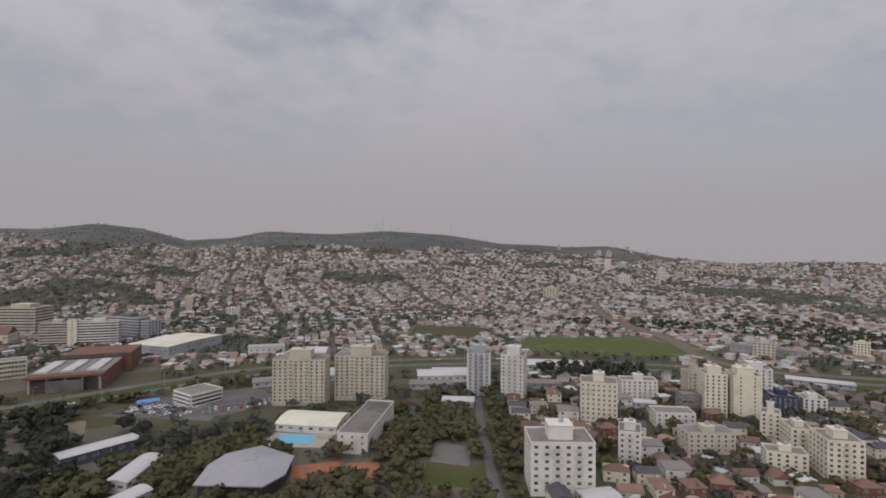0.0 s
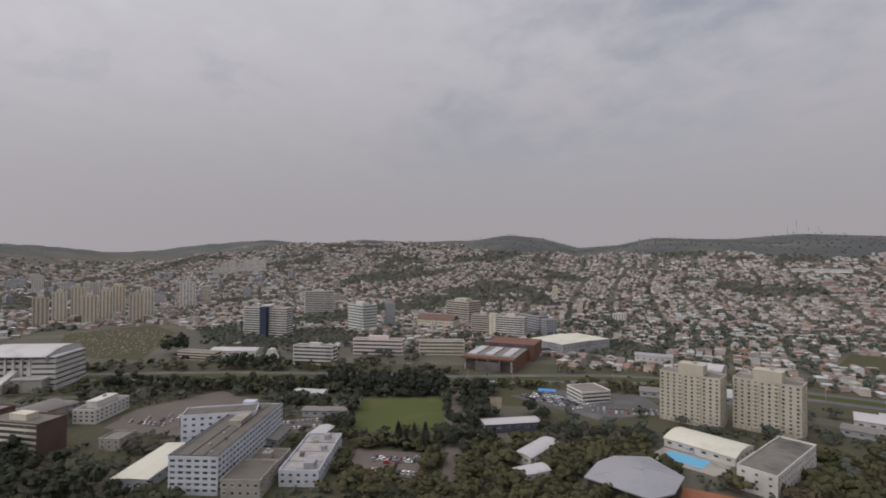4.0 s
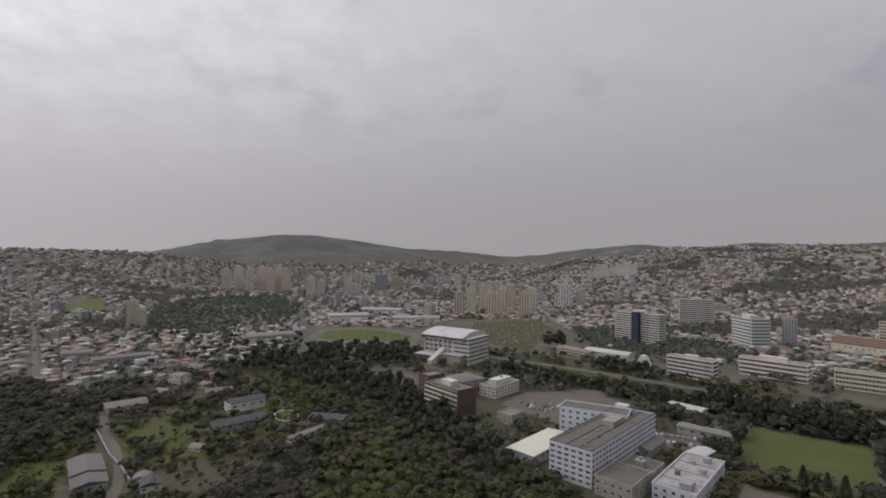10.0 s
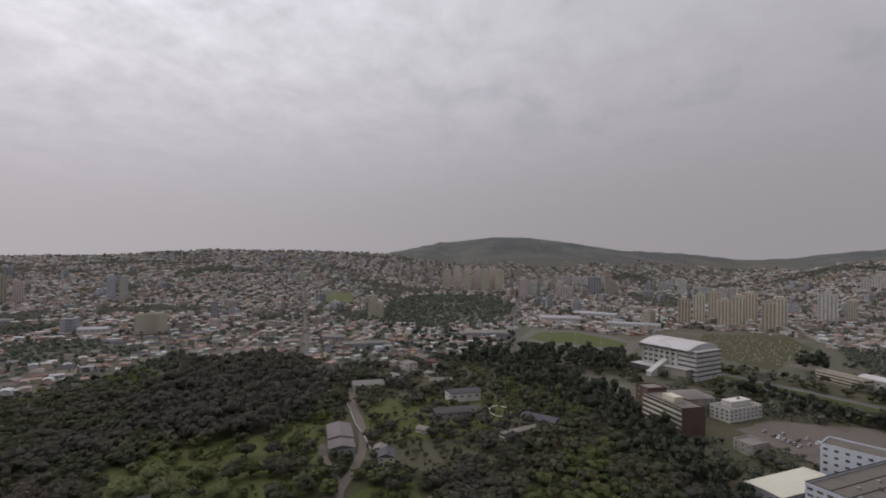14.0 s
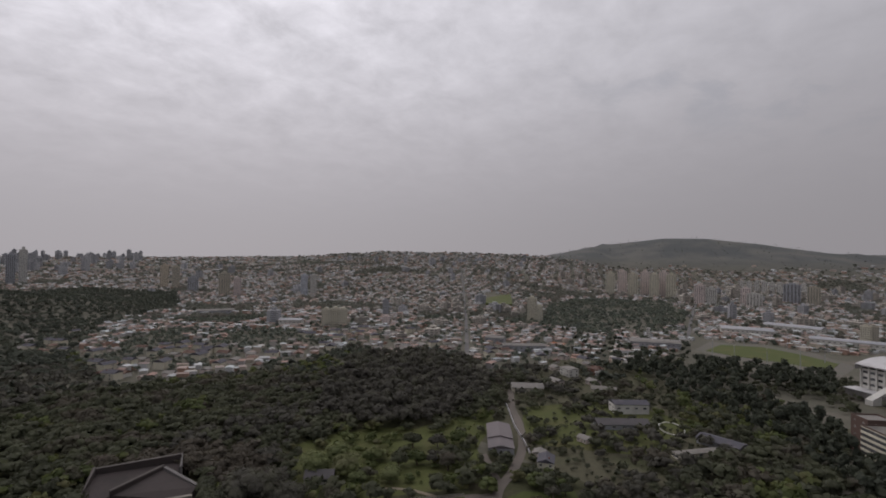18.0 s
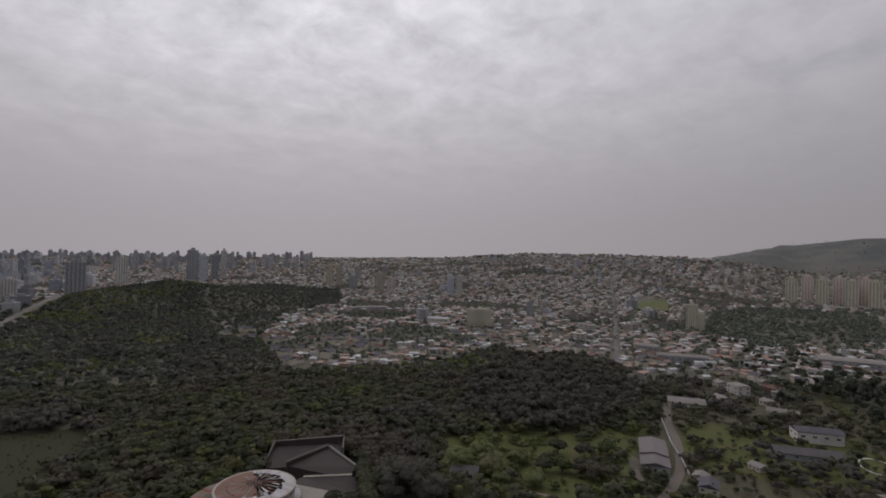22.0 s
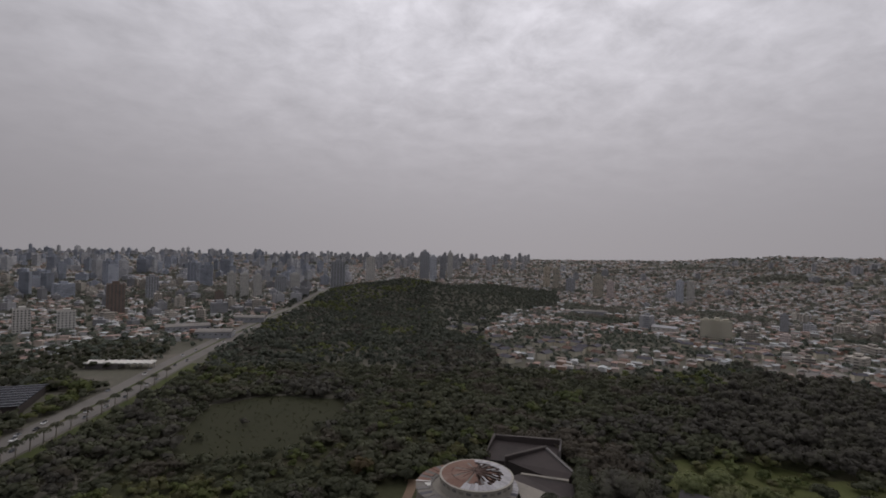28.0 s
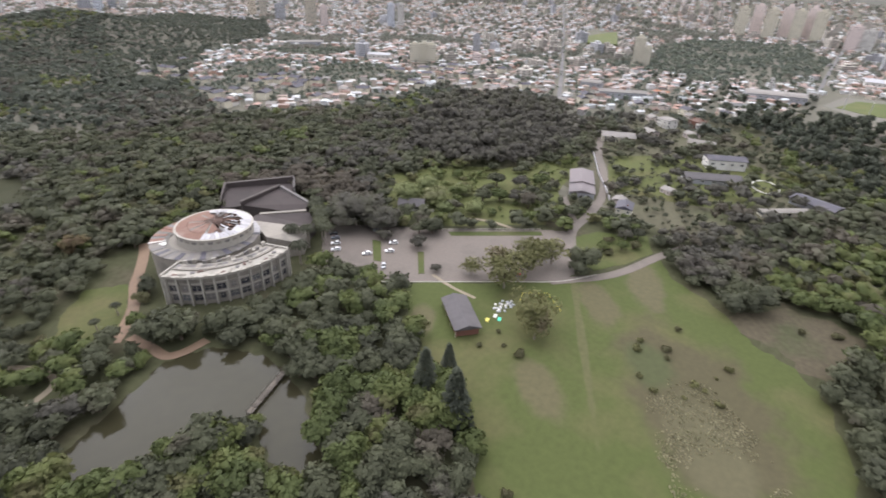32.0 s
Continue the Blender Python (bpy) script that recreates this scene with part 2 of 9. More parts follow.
add_hazed_hill_grass(GROUND, (0.128, 0.124, 0.114), (0.084, 0.089, 0.088), 55, 130)
LAWN = mat("mown_grass", (0.06, 0.072, 0.025), (0.09, 0.083, 0.04), var=0.25, scale=0.5, coarse=0.03, bump=0.3, patches=0.55, spec=0.08)


def add_meadow(m, cx, cy, turn, half_long, half_wide, colour):
    """A worn stretch of rough grass with a ragged, soft edge."""
    nd, lk = m.node_tree.nodes, m.node_tree.links
    tc, mp, ln, ns, ad, mr, mx = (nd.new(k) for k in ("ShaderNodeTexCoord", "ShaderNodeMapping", "ShaderNodeVectorMath", "ShaderNodeTexNoise", "ShaderNodeMath", "ShaderNodeMapRange", "ShaderNodeMix"))
    mp.vector_type = "TEXTURE"
    mp.inputs["Location"].default_value = (cx, cy, 0)
    mp.inputs["Rotation"].default_value = (0, 0, radians(turn))
    mp.inputs["Scale"].default_value = (half_long, half_wide, 1000)
    lk.new(tc.outputs["Object"], mp.inputs["Vector"])
    ln.operation = "LENGTH"
    lk.new(mp.outputs[0], ln.inputs[0])
    ns.inputs["Scale"].default_value, ns.inputs["Detail"].default_value = 0.07, 7
    lk.new(tc.outputs["Object"], ns.inputs["Vector"])
    ad.operation = "MULTIPLY_ADD"
    lk.new(ns.outputs[0], ad.inputs[0])
    ad.inputs[1].default_value = 1.3
    lk.new(ln.outputs["Value"], ad.inputs[2])
    mr.interpolation_type = "SMOOTHSTEP"
    mr.inputs["From Min"].default_value, mr.inputs["From Max"].default_value = 1.35, 1.85
    mr.inputs["To Min"].default_value, mr.inputs["To Max"].default_value = 1.0, 0.0
    lk.new(ad.outputs[0], mr.inputs[0])
    hsv = next(n for n in nd if n.type == "HUE_SAT")
    old = hsv.inputs["Color"].links[0].from_socket
    mx.data_type = "RGBA"
    lk.new(mr.outputs[0], mx.inputs[0])
    lk.new(old, mx.inputs[6])
    mx.inputs[7].default_value = (*colour, 1)
    lk.new(mx.outputs[2], hsv.inputs["Color"])


add_meadow(LAWN, -136, -20, 45, 40, 21, (0.068, 0.061, 0.035))
add_meadow(LAWN, -140, -38, 45, 11, 8, (0.058, 0.064, 0.031))
add_meadow(LAWN, -121, -13, 45, 22, 9, (0.084, 0.077, 0.045))
add_meadow(LAWN, -140, -64, 36, 44, 1.6, (0.08, 0.08, 0.038))
add_meadow(LAWN, -160, -68, 40, 16, 7, (0.083, 0.076, 0.042))
add_meadow(LAWN, -106, -58, 60, 14, 7, (0.084, 0.077, 0.042))
add_meadow(LAWN, -103, -108, 40, 10, 5, (0.09, 0.083, 0.046))
add_meadow(LAWN, -188, -62, 30, 18, 8, (0.085, 0.078, 0.044))
UNDERGROWTH = mat("dark_undergrowth", (0.05, 0.052, 0.028), (0.066, 0.058, 0.038), var=0.4, scale=0.4, coarse=0.05, bump=0.5, spec=0.06)
HEATH = mat("dry_brown_heath", (0.07, 0.06, 0.04), (0.054, 0.058, 0.03), var=0.4, scale=0.5, coarse=0.06, bump=0.6, spec=0.08)
ROUGH_GRASS = mat("rough_dry_grass", (0.076, 0.072, 0.041), (0.06, 0.069, 0.032), var=0.4, scale=0.45, coarse=0.07, bump=0.6, spec=0.08)
TURF = mat("sports_turf", (0.082, 0.097, 0.036), (0.112, 0.108, 0.046), var=0.15, scale=0.6, coarse=0.04, bump=0.2, spec=0.08)
EARTH = mat("bare_red_earth", (0.165, 0.112, 0.076), (0.125, 0.09, 0.062), scale=0.6, coarse=0.08)
SAND = mat("pale_sand", (0.2, 0.168, 0.122), (0.155, 0.13, 0.094), scale=0.5, coarse=0.08)
CLAY = mat("orange_clay", (0.285, 0.115, 0.06), (0.225, 0.1, 0.058), scale=0.8, coarse=0.1)
PALE_ROAD = mat("pale_worn_highway", (0.138, 0.127, 0.114), (0.11, 0.101, 0.092), scale=1.0, coarse=0.04)
ASPHALT = mat("worn_asphalt", (0.10, 0.096, 0.095), (0.15, 0.14, 0.135), scale=1.2, coarse=0.05)
PAVED = mat("grey_gravel_paving", (0.128, 0.108, 0.093), (0.095, 0.083, 0.072), scale=0.8, coarse=0.06)
CONCRETE = mat("weathered_concrete", (0.32, 0.30, 0.26), (0.19, 0.175, 0.155), scale=0.7, coarse=0.12, bump=0.35)
WORN_FACADE = mat("worn_brown_facade", (0.225, 0.205, 0.175), (0.15, 0.138, 0.12), scale=0.8, coarse=0.15, bump=0.4)
OLD_PLANK = mat("weathered_grey_planks", (0.105, 0.09, 0.074), (0.075, 0.066, 0.055), scale=1.5, rnd=0.3)
TAR_ROOF = mat("mottled_tar_roof", (0.135, 0.122, 0.105), (0.088, 0.082, 0.073), scale=0.4, coarse=0.1, bump=0.2)
DIRTY_ROOF = mat("dirty_white_roof", (0.33, 0.31, 0.3), (0.2, 0.187, 0.178), scale=0.35, coarse=0.12, var=0.35)
NAVY = mat("dull_navy_paint", (0.075, 0.085, 0.115), (0.058, 0.066, 0.088), scale=0.6)
WEATHERED = mat("weathered_brown_concrete", (0.1, 0.087, 0.08), (0.074, 0.065, 0.06), scale=0.6, coarse=0.12, bump=0.3)
HUT_ROOF = mat("worn_dark_slate", (0.085, 0.078, 0.08), (0.064, 0.06, 0.062), scale=0.8, coarse=0.2, bump=0.3)
# Dark stained concrete; on the auditorium its near-black also stands for shade.
STAIN_SHADE = mat("stained_shaded_concrete", (0.052, 0.042, 0.040), (0.040, 0.034, 0.032), scale=0.6, coarse=0.12, bump=0.4)
DARK_CONCRETE = mat("stained_concrete", (0.145, 0.135, 0.13), (0.10, 0.092, 0.088), scale=0.6, coarse=0.1, bump=0.35)
ROOF_GREY = mat("grey_felt_roof", (0.20, 0.185, 0.17), (0.14, 0.13, 0.12), scale=0.5, coarse=0.08)
STAINED_ROOF = mat("stained_bitumen_roof", (0.165, 0.152, 0.135), (0.075, 0.07, 0.064), scale=0.4, coarse=0.06, var=0.3)
ROOF_DARK = mat("slate_grey_tiles", (0.075, 0.072, 0.085), (0.11, 0.10, 0.11), scale=0.8, coarse=0.15)
VIOLET_ROOF = mat("faded_violet_sheet", (0.135, 0.115, 0.118), (0.10, 0.09, 0.093), scale=0.5, coarse=0.08, rough=0.7)
METAL_ROOF = mat("pale_sheet_metal", (0.47, 0.46, 0.46), (0.34, 0.33, 0.33), scale=0.4, coarse=0.06, rough=0.5, var=0.1, metal=0.1)
PANEL = mat("matt_dark_panels", (0.035, 0.036, 0.042), (0.05, 0.05, 0.056), scale=0.5, coarse=0.08, rough=0.9, spec=0.03)
GREY_METAL = mat("dull_grey_sheet_metal", (0.29, 0.285, 0.30), (0.24, 0.25, 0.27), scale=0.4, coarse=0.06, rough=0.55, var=0.1)
CREAM_ROOF = mat("cream_sheet_roof", (0.57, 0.555, 0.46), (0.46, 0.445, 0.37), scale=0.4, coarse=0.06, rough=0.6, var=0.1)
WHITE = mat("white_paint", (0.56, 0.545, 0.51), (0.42, 0.405, 0.375), scale=0.5, coarse=0.10, var=0.1, rnd=0.06)
CREAM = mat("cream_paint", (0.57, 0.535, 0.43), (0.44, 0.405, 0.325), scale=0.5, coarse=0.10, var=0.1, rnd=0.06)
BEIGE = mat("beige_render", (0.44, 0.405, 0.33), (0.35, 0.32, 0.26), scale=0.5, coarse=0.10, var=0.1)
YELLOW = mat("ochre_render", (0.53, 0.465, 0.37), (0.46, 0.40, 0.315), scale=0.5, coarse=0.08, var=0.1, rnd=0.12)
PINK = mat("faded_pink_render", (0.64, 0.55, 0.52), (0.56, 0.49, 0.46), scale=0.5, coarse=0.08, var=0.1)
PALE_BLUE = mat("faded_pale_blue_panels", (0.52, 0.545, 0.60), (0.40, 0.42, 0.46), scale=0.5, coarse=0.09, var=0.12)
BRICK_RED = mat("red_brick", (0.165, 0.08, 0.058), (0.128, 0.068, 0.052), scale=0.9, coarse=0.1, var=0.2)
DULL_BROWN = mat("dull_brown_render", (0.2, 0.155, 0.13), (0.15, 0.118, 0.1), scale=0.6, coarse=0.1, var=0.15)
BROWN = mat("brown_brick", (0.115, 0.075, 0.062), (0.09, 0.062, 0.054), scale=0.9, coarse=0.1)
BLUE_PAINT = mat("blue_paint", (0.04, 0.048, 0.082), (0.034, 0.04, 0.066), scale=0.8, var=0.1)
GREY_PAINT = mat("grey_paint", (0.33, 0.34, 0.36), (0.26, 0.26, 0.28), scale=0.6, var=0.1, rnd=0.08)
GLASS = mat("dark_window_glass", (0.085, 0.088, 0.092), (0.13, 0.132, 0.135), var=0.3, scale=0.3, rough=0.25, bump=0.0, rnd=0.55, spec=0.5)
GREEN_GLASS = mat("green_curtain_glass", (0.14, 0.20, 0.19), (0.10, 0.14, 0.14), var=0.2, scale=0.2, rough=0.2, bump=0.0, spec=0.5)
DULL_WHITE = mat("weathered_white_sheet", (0.33, 0.32, 0.33), (0.24, 0.23, 0.235), scale=0.7, coarse=0.2, var=0.2, rough=0.6, rnd=0.2)
RUST = mat("rusted_roof_sheet", (0.17, 0.098, 0.074), (0.22, 0.155, 0.13), scale=0.9, coarse=0.15, var=0.3)
BARK = mat("bark", (0.11, 0.085, 0.065), scale=2.0, coarse=0.4)
PALE_BARK = mat("pale_bark", (0.24, 0.21, 0.18), scale=2.0, coarse=0.4)
WOOD = mat("weathered_planks", (0.27, 0.235, 0.19), (0.2, 0.17, 0.14), scale=2.0, coarse=0.3, rnd=0.2)
BLUE_TARP = mat("blue_plastic", (0.07, 0.24, 0.52), (0.06, 0.18, 0.40), scale=0.8, rough=0.5)
TYRE = mat("tyre_rubber", (0.02, 0.02, 0.02), scale=4.0)
POOL = mat("pool_water", (0.14, 0.42, 0.62), (0.12, 0.36, 0.55), var=0.08, scale=0.6, rough=0.12, bump=0.1, spec=0.5)
WATER = mat("murky_pond_water", (0.027, 0.025, 0.014), (0.034, 0.03, 0.017), var=0.15, scale=0.25, coarse=0.02, rough=0.06, bump=0.02, spec=0.17)
ROOF_TILE = mat("terracotta_tiles", (0.155, 0.097, 0.077), (0.12, 0.088, 0.073), scale=0.8, coarse=0.15, rnd=0.3)
SIGNAL = mat("yellow_plastic", (0.55, 0.49, 0.12), scale=1.0, var=0.1)
TEAL = mat("green_plastic", (0.10, 0.52, 0.36), scale=1.0, var=0.1)

LEAF = leaf_mat("broad_leaves", (0.056, 0.059, 0.040), (0.072, 0.077, 0.048), (0.089, 0.095, 0.057), warm=(0.095, 0.084, 0.064), size=0.04)
LEAF_FRESH = leaf_mat("fresh_leaves", (0.068, 0.085, 0.033), (0.090, 0.109, 0.041), (0.111, 0.127, 0.046), warm=(0.109, 0.106, 0.050))
LEAF_PALE = leaf_mat("pale_young_leaves", (0.132, 0.153, 0.068), (0.156, 0.177, 0.078), (0.177, 0.195, 0.087), size=0.05, warm=(0.165, 0.168, 0.087))
LEAF_THIN = leaf_mat("thin_yellowish_leaves", (0.125, 0.124, 0.058), (0.145, 0.144, 0.064), (0.16, 0.16, 0.07), size=0.08, warm=(0.135, 0.115, 0.07))
LEAF_CAMPUS = leaf_mat("olive_campus_leaves", (0.083, 0.083, 0.044), (0.102, 0.100, 0.053), (0.119, 0.114, 0.059), size=0.05, warm=(0.112, 0.097, 0.063))
LEAF_BRIGHT = leaf_mat("bright_spring_leaves", (0.085, 0.118, 0.036), (0.105, 0.142, 0.042), (0.122, 0.158, 0.048), size=0.06, warm=(0.118, 0.134, 0.05))
LEAF_DARK = leaf_mat("needle_leaves", (0.044, 0.050, 0.037), (0.056, 0.063, 0.045), (0.068, 0.076, 0.052))
SHRUBBY = mat("brown_campus_earth", (0.085, 0.08, 0.053), (0.066, 0.07, 0.038), var=0.35, scale=0.4, coarse=0.04, bump=0.2, spec=0.08)
LEAF_GREY = leaf_mat("bare_twigs", (0.079, 0.075, 0.062), (0.095, 0.090, 0.073), (0.101, 0.100, 0.071), warm=(0.088, 0.079, 0.067))
COPSE_LEAF = leaf_mat("brownish_copse_leaves", (0.069, 0.064, 0.054), (0.085, 0.081, 0.064), (0.093, 0.093, 0.064), warm=(0.093, 0.081, 0.069))
SCRUB_LEAF = leaf_mat("olive_scrub_leaves", (0.06, 0.062, 0.034), (0.071, 0.072, 0.038), (0.08, 0.08, 0.043), size=0.04, warm=(0.076, 0.07, 0.044))
LEAF_BROWN = leaf_mat("brown_winter_twigs", (0.085, 0.074, 0.058), (0.104, 0.09, 0.07), (0.112, 0.1, 0.074), warm=(0.108, 0.088, 0.072))
LEAF_RUST = leaf_mat("rusty_leaves", (0.111, 0.079, 0.047), (0.133, 0.095, 0.052), (0.118, 0.099, 0.052))
# Town, far wood and hill leaves: haze is put into these paler colours.
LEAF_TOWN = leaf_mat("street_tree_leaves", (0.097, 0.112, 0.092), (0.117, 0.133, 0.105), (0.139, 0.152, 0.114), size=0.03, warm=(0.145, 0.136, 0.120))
HAZED_WOOD = leaf_mat("hazed_wood_leaves", (0.068, 0.076, 0.059), (0.081, 0.090, 0.068), (0.095, 0.103, 0.075), size=0.03, warm=(0.098, 0.093, 0.078))
HAZED_TOWN_LEAF = leaf_mat("hazed_town_leaves", (0.140, 0.149, 0.127), (0.159, 0.166, 0.139), (0.177, 0.181, 0.149), size=0.02, warm=(0.185, 0.174, 0.149))
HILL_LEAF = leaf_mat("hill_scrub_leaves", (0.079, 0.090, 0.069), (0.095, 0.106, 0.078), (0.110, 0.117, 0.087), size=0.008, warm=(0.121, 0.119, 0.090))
ORCHARD_GRASS = mat("thin_orchard_grass", (0.078, 0.087, 0.032), (0.095, 0.09, 0.042), var=0.3, scale=0.5, coarse=0.05, bump=0.4, spec=0.08)
MARSH = mat("olive_marsh_grass", (0.037, 0.038, 0.021), (0.029, 0.032, 0.017), var=0.35, scale=0.5, coarse=0.05, bump=0.5, spec=0.08)
DULL_TRACK = mat("dull_running_track", (0.115, 0.105, 0.088), (0.095, 0.105, 0.07), scale=0.5, coarse=0.05)
STRAW = mat("straw_tufts", (0.225, 0.205, 0.125), (0.17, 0.165, 0.092), var=0.3, scale=0.4, bump=0, island=0.3)
# Roof and wall tones are lifted and evened out in place of haze.
TOWN_ROOF = ramp_mat("mixed_town_roofs", [(0.356, 0.225, 0.184), (0.303, 0.211, 0.177), (0.264, 0.196, 0.177), (0.348, 0.231, 0.194), (0.434, 0.448, 0.453), (0.304, 0.224, 0.194), (0.318, 0.333, 0.339), (0.522, 0.549, 0.556), (0.362, 0.278, 0.242),
                                          (0.392, 0.394, 0.388), (0.318, 0.254, 0.226), (0.560, 0.560, 0.560), (0.348, 0.355, 0.355), (0.449, 0.425, 0.388)])
TOWN_WALL = ramp_mat("mixed_town_walls", [(0.570, 0.541, 0.499), (0.640, 0.640, 0.634), (0.470, 0.400, 0.342), (0.541, 0.485, 0.400), (0.400, 0.385, 0.371), (0.599, 0.514, 0.442),
                                          (0.640, 0.640, 0.640), (0.427, 0.286, 0.222)])
FAR_TOWER = banded("far_tower_facades", (0.36, 0.36, 0.37), (0.15, 0.16, 0.18), rnd=0.28)
FAR_CREAM = banded("far_cream_facades", (0.40, 0.37, 0.325), (0.12, 0.115, 0.11), rnd=0.28)
FAR_TOWER_DARK = banded("far_dark_facades", (0.235, 0.25, 0.285), (0.13, 0.15, 0.18), rnd=0.3)


# ---- mesh building ----
class Shape:
    """Collects boxes, prisms and quads for one mesh."""

    def __init__(self):
        self.v, self.f, self.m = [], [], []

    def face(self, pts, mi=0):
        k = len(self.v)
        self.v += [tuple(p) for p in pts]
        self.f.append(tuple(range(k, k + len(pts))))
        self.m.append(mi)
        return self

    def box(self, x0, x1, y0, y1, z0, z1, mi=0, bottom=True):
        k = len(self.v)
        self.v += [(x0, y0, z0), (x1, y0, z0), (x1, y1, z0), (x0, y1, z0), (x0, y0, z1), (x1, y0, z1), (x1, y1, z1), (x0, y1, z1)]
        fs = [(0, 1, 5, 4), (1, 2, 6, 5), (2, 3, 7, 6), (3, 0, 4, 7), (4, 5, 6, 7)] + ([(3, 2, 1, 0)] if bottom else [])
        self.f += [tuple(k + i for i in q) for q in fs]
        self.m += [mi] * len(fs)
        return self

    def prism(self, pts, z0, z1, mi=0, top=None):
        """An upright prism over the outline pts (counter-clockwise); z1 may be one height for each corner."""
        n, k = len(pts), len(self.v)
        zs = z1 if isinstance(z1, (list, tuple)) else [z1] * n
        self.v += [(x, y, z0) for x, y in pts] + [(x, y, z) for (x, y), z in zip(pts, zs)]
        for i in range(n):
            j = (i + 1) % n
            self.f.append((k + i, k + j, k + n + j, k + n + i))
            self.m.append(mi)
        self.f.append(tuple(k + n + i for i in range(n)))
        self.m.append(mi if top is None else top)
        self.f.append(tuple(k + i for i in reversed(range(n))))
        self.m.append(mi)
        return self

    def tube(self, cx, cy, r0, r1, z0, z1, n=10, mi=0):
        k = len(self.v)
        for r, z in ((r0, z0), (r1, z1)):
            self.v += [(cx + r * math.cos(2 * math.pi * i / n), cy + r * math.sin(2 * math.pi * i / n), z) for i in range(n)]
        for i in range(n):
            j = (i + 1) % n
            self.f.append((k + i, k + j, k + n + j, k + n + i))
            self.m.append(mi)
        self.f.append(tuple(k + n + i for i in range(n)))
        self.m.append(mi)
        return self

    def mesh(self, name, mats):
        me = bpy.data.meshes.new(name)
        me.from_pydata(self.v, [], self.f)
        for m in mats if isinstance(mats, (list, tuple)) else [mats]:
            me.materials.append(m)
        me.polygons.foreach_set("material_index", self.m)
        me.update()
        return me


def part(name, shape, mats, parent, label="", m=None, kind=""):
    """One mesh object under a thing or under a part."""
    data = shape.mesh(name, mats) if isinstance(shape, Shape) else shape
    ob = new(name, data)
    ob.parent = parent
    if m is not None:
        ob.matrix_basis = m
    return tagged(ob, label, kind=kind)


def thing(name, x, y, z=0.0, turn=0.0, label="", category="", group="", kind=""):
    ob = new(name)
    ob.empty_display_size = 0.5
    ob.matrix_basis = pose(x, y, z, 0, 0, turn)
    return tagged(ob, label, category, group, kind)


def cloud_mesh(name, verts, quads=None, tris=None, mats=(), mq=None, mt=None, flat=False):
    """A large joined mesh from arrays."""
    me = bpy.data.meshes.new(name)
    nq, n3 = (0 if quads is None else len(quads)), (0 if tris is None else len(tris))
    me.vertices.add(len(verts))
    me.vertices.foreach_set("co", np.asarray(verts, np.float32).ravel())
    loops = np.concatenate([np.asarray(a, np.int32).ravel() for a in (quads, tris) if a is not None and len(a)])
    me.loops.add(len(loops))
    me.loops.foreach_set("vertex_index", loops)
    me.polygons.add(nq + n3)
    start = np.concatenate([np.arange(nq) * 4, nq * 4 + np.arange(n3) * 3]).astype(np.int32)
    me.polygons.foreach_set("loop_start", start)
    for m in mats:
        me.materials.append(m)
    mi = np.concatenate([np.zeros(nq, np.int32) if mq is None else mq, np.zeros(n3, np.int32) if mt is None else mt]).astype(np.int32)
    me.polygons.foreach_set("material_index", mi)
    me.update(calc_edges=True)
    if flat:
        me.shade_flat()
    return me


def polar(az, r):
    a = radians(az)
    return r * math.sin(a), r * math.cos(a)


def inside(px, py, poly):
    """Which of the points lie in the outline."""
    px, py = np.asarray(px, float), np.asarray(py, float)
    res = np.zeros(px.shape, bool)
    n = len(poly)
    for i in range(n):
        (x0, y0), (x1, y1) = poly[i], poly[(i + 1) % n]
        c = ((y0 > py) != (y1 > py)) & (px < (x1 - x0) * (py - y0) / ((y1 - y0) or 1e-9) + x0)
        res ^= c
    return res


KEEP_OUT = []          # outlines in which no wild tree or common house stands


def free(x, y, margin=0.0):
    ok = np.ones(np.shape(x), bool)
    for poly in KEEP_OUT:
        xs, ys = [p[0] for p in poly], [p[1] for p in poly]
        near = (x > min(xs) - margin) & (x < max(xs) + margin) & (y > min(ys) - margin) & (y < max(ys) + margin)
        if near.any():
            idx = np.where(near)[0]
            hit = inside(x[idx], y[idx], poly)
            if margin:
                for dx, dy in ((margin, 0), (-margin, 0), (0, margin), (0, -margin)):
                    hit |= inside(x[idx] + dx, y[idx] + dy, poly)
            ok[idx[hit]] = False
    return ok


# ---- the land ----
# skyline: bearing and elevation as seen from the camera
SKYLINE = [(-215, -1.1), (-177, -1.0), (-164, -0.85), (-150, -0.65), (-140, -0.37), (-132, 0.32), (-124, 0.36), (-117, 0.28), (-113, 0.3), (-107, 1.68),
           (-101, 2.48), (-97, 2.43), (-92, 1.9), (-87, 1.1), (-81, 0.8), (-75.5, 0.2), (-72, 0.4), (-68, 1.03), (-61.5, 1.66), (-56, 1.25), (-51, 1.78),
           (-43.5, 1.6), (-39, 1.82), (-34.6, 2.48), (-31, 2.1), (-27, 1.02), (-23, 1.3), (-19.5, 2.08), (-12.3, 1.9), (-6.6, 2.35), (0.4, 1.95),
           (6.2, 0.97), (13.7, 0.55), (18.5, 0.62), (24, -0.48), (30, -1.2), (36.9, -0.85), (45, -1.0), (145, -1.1)]
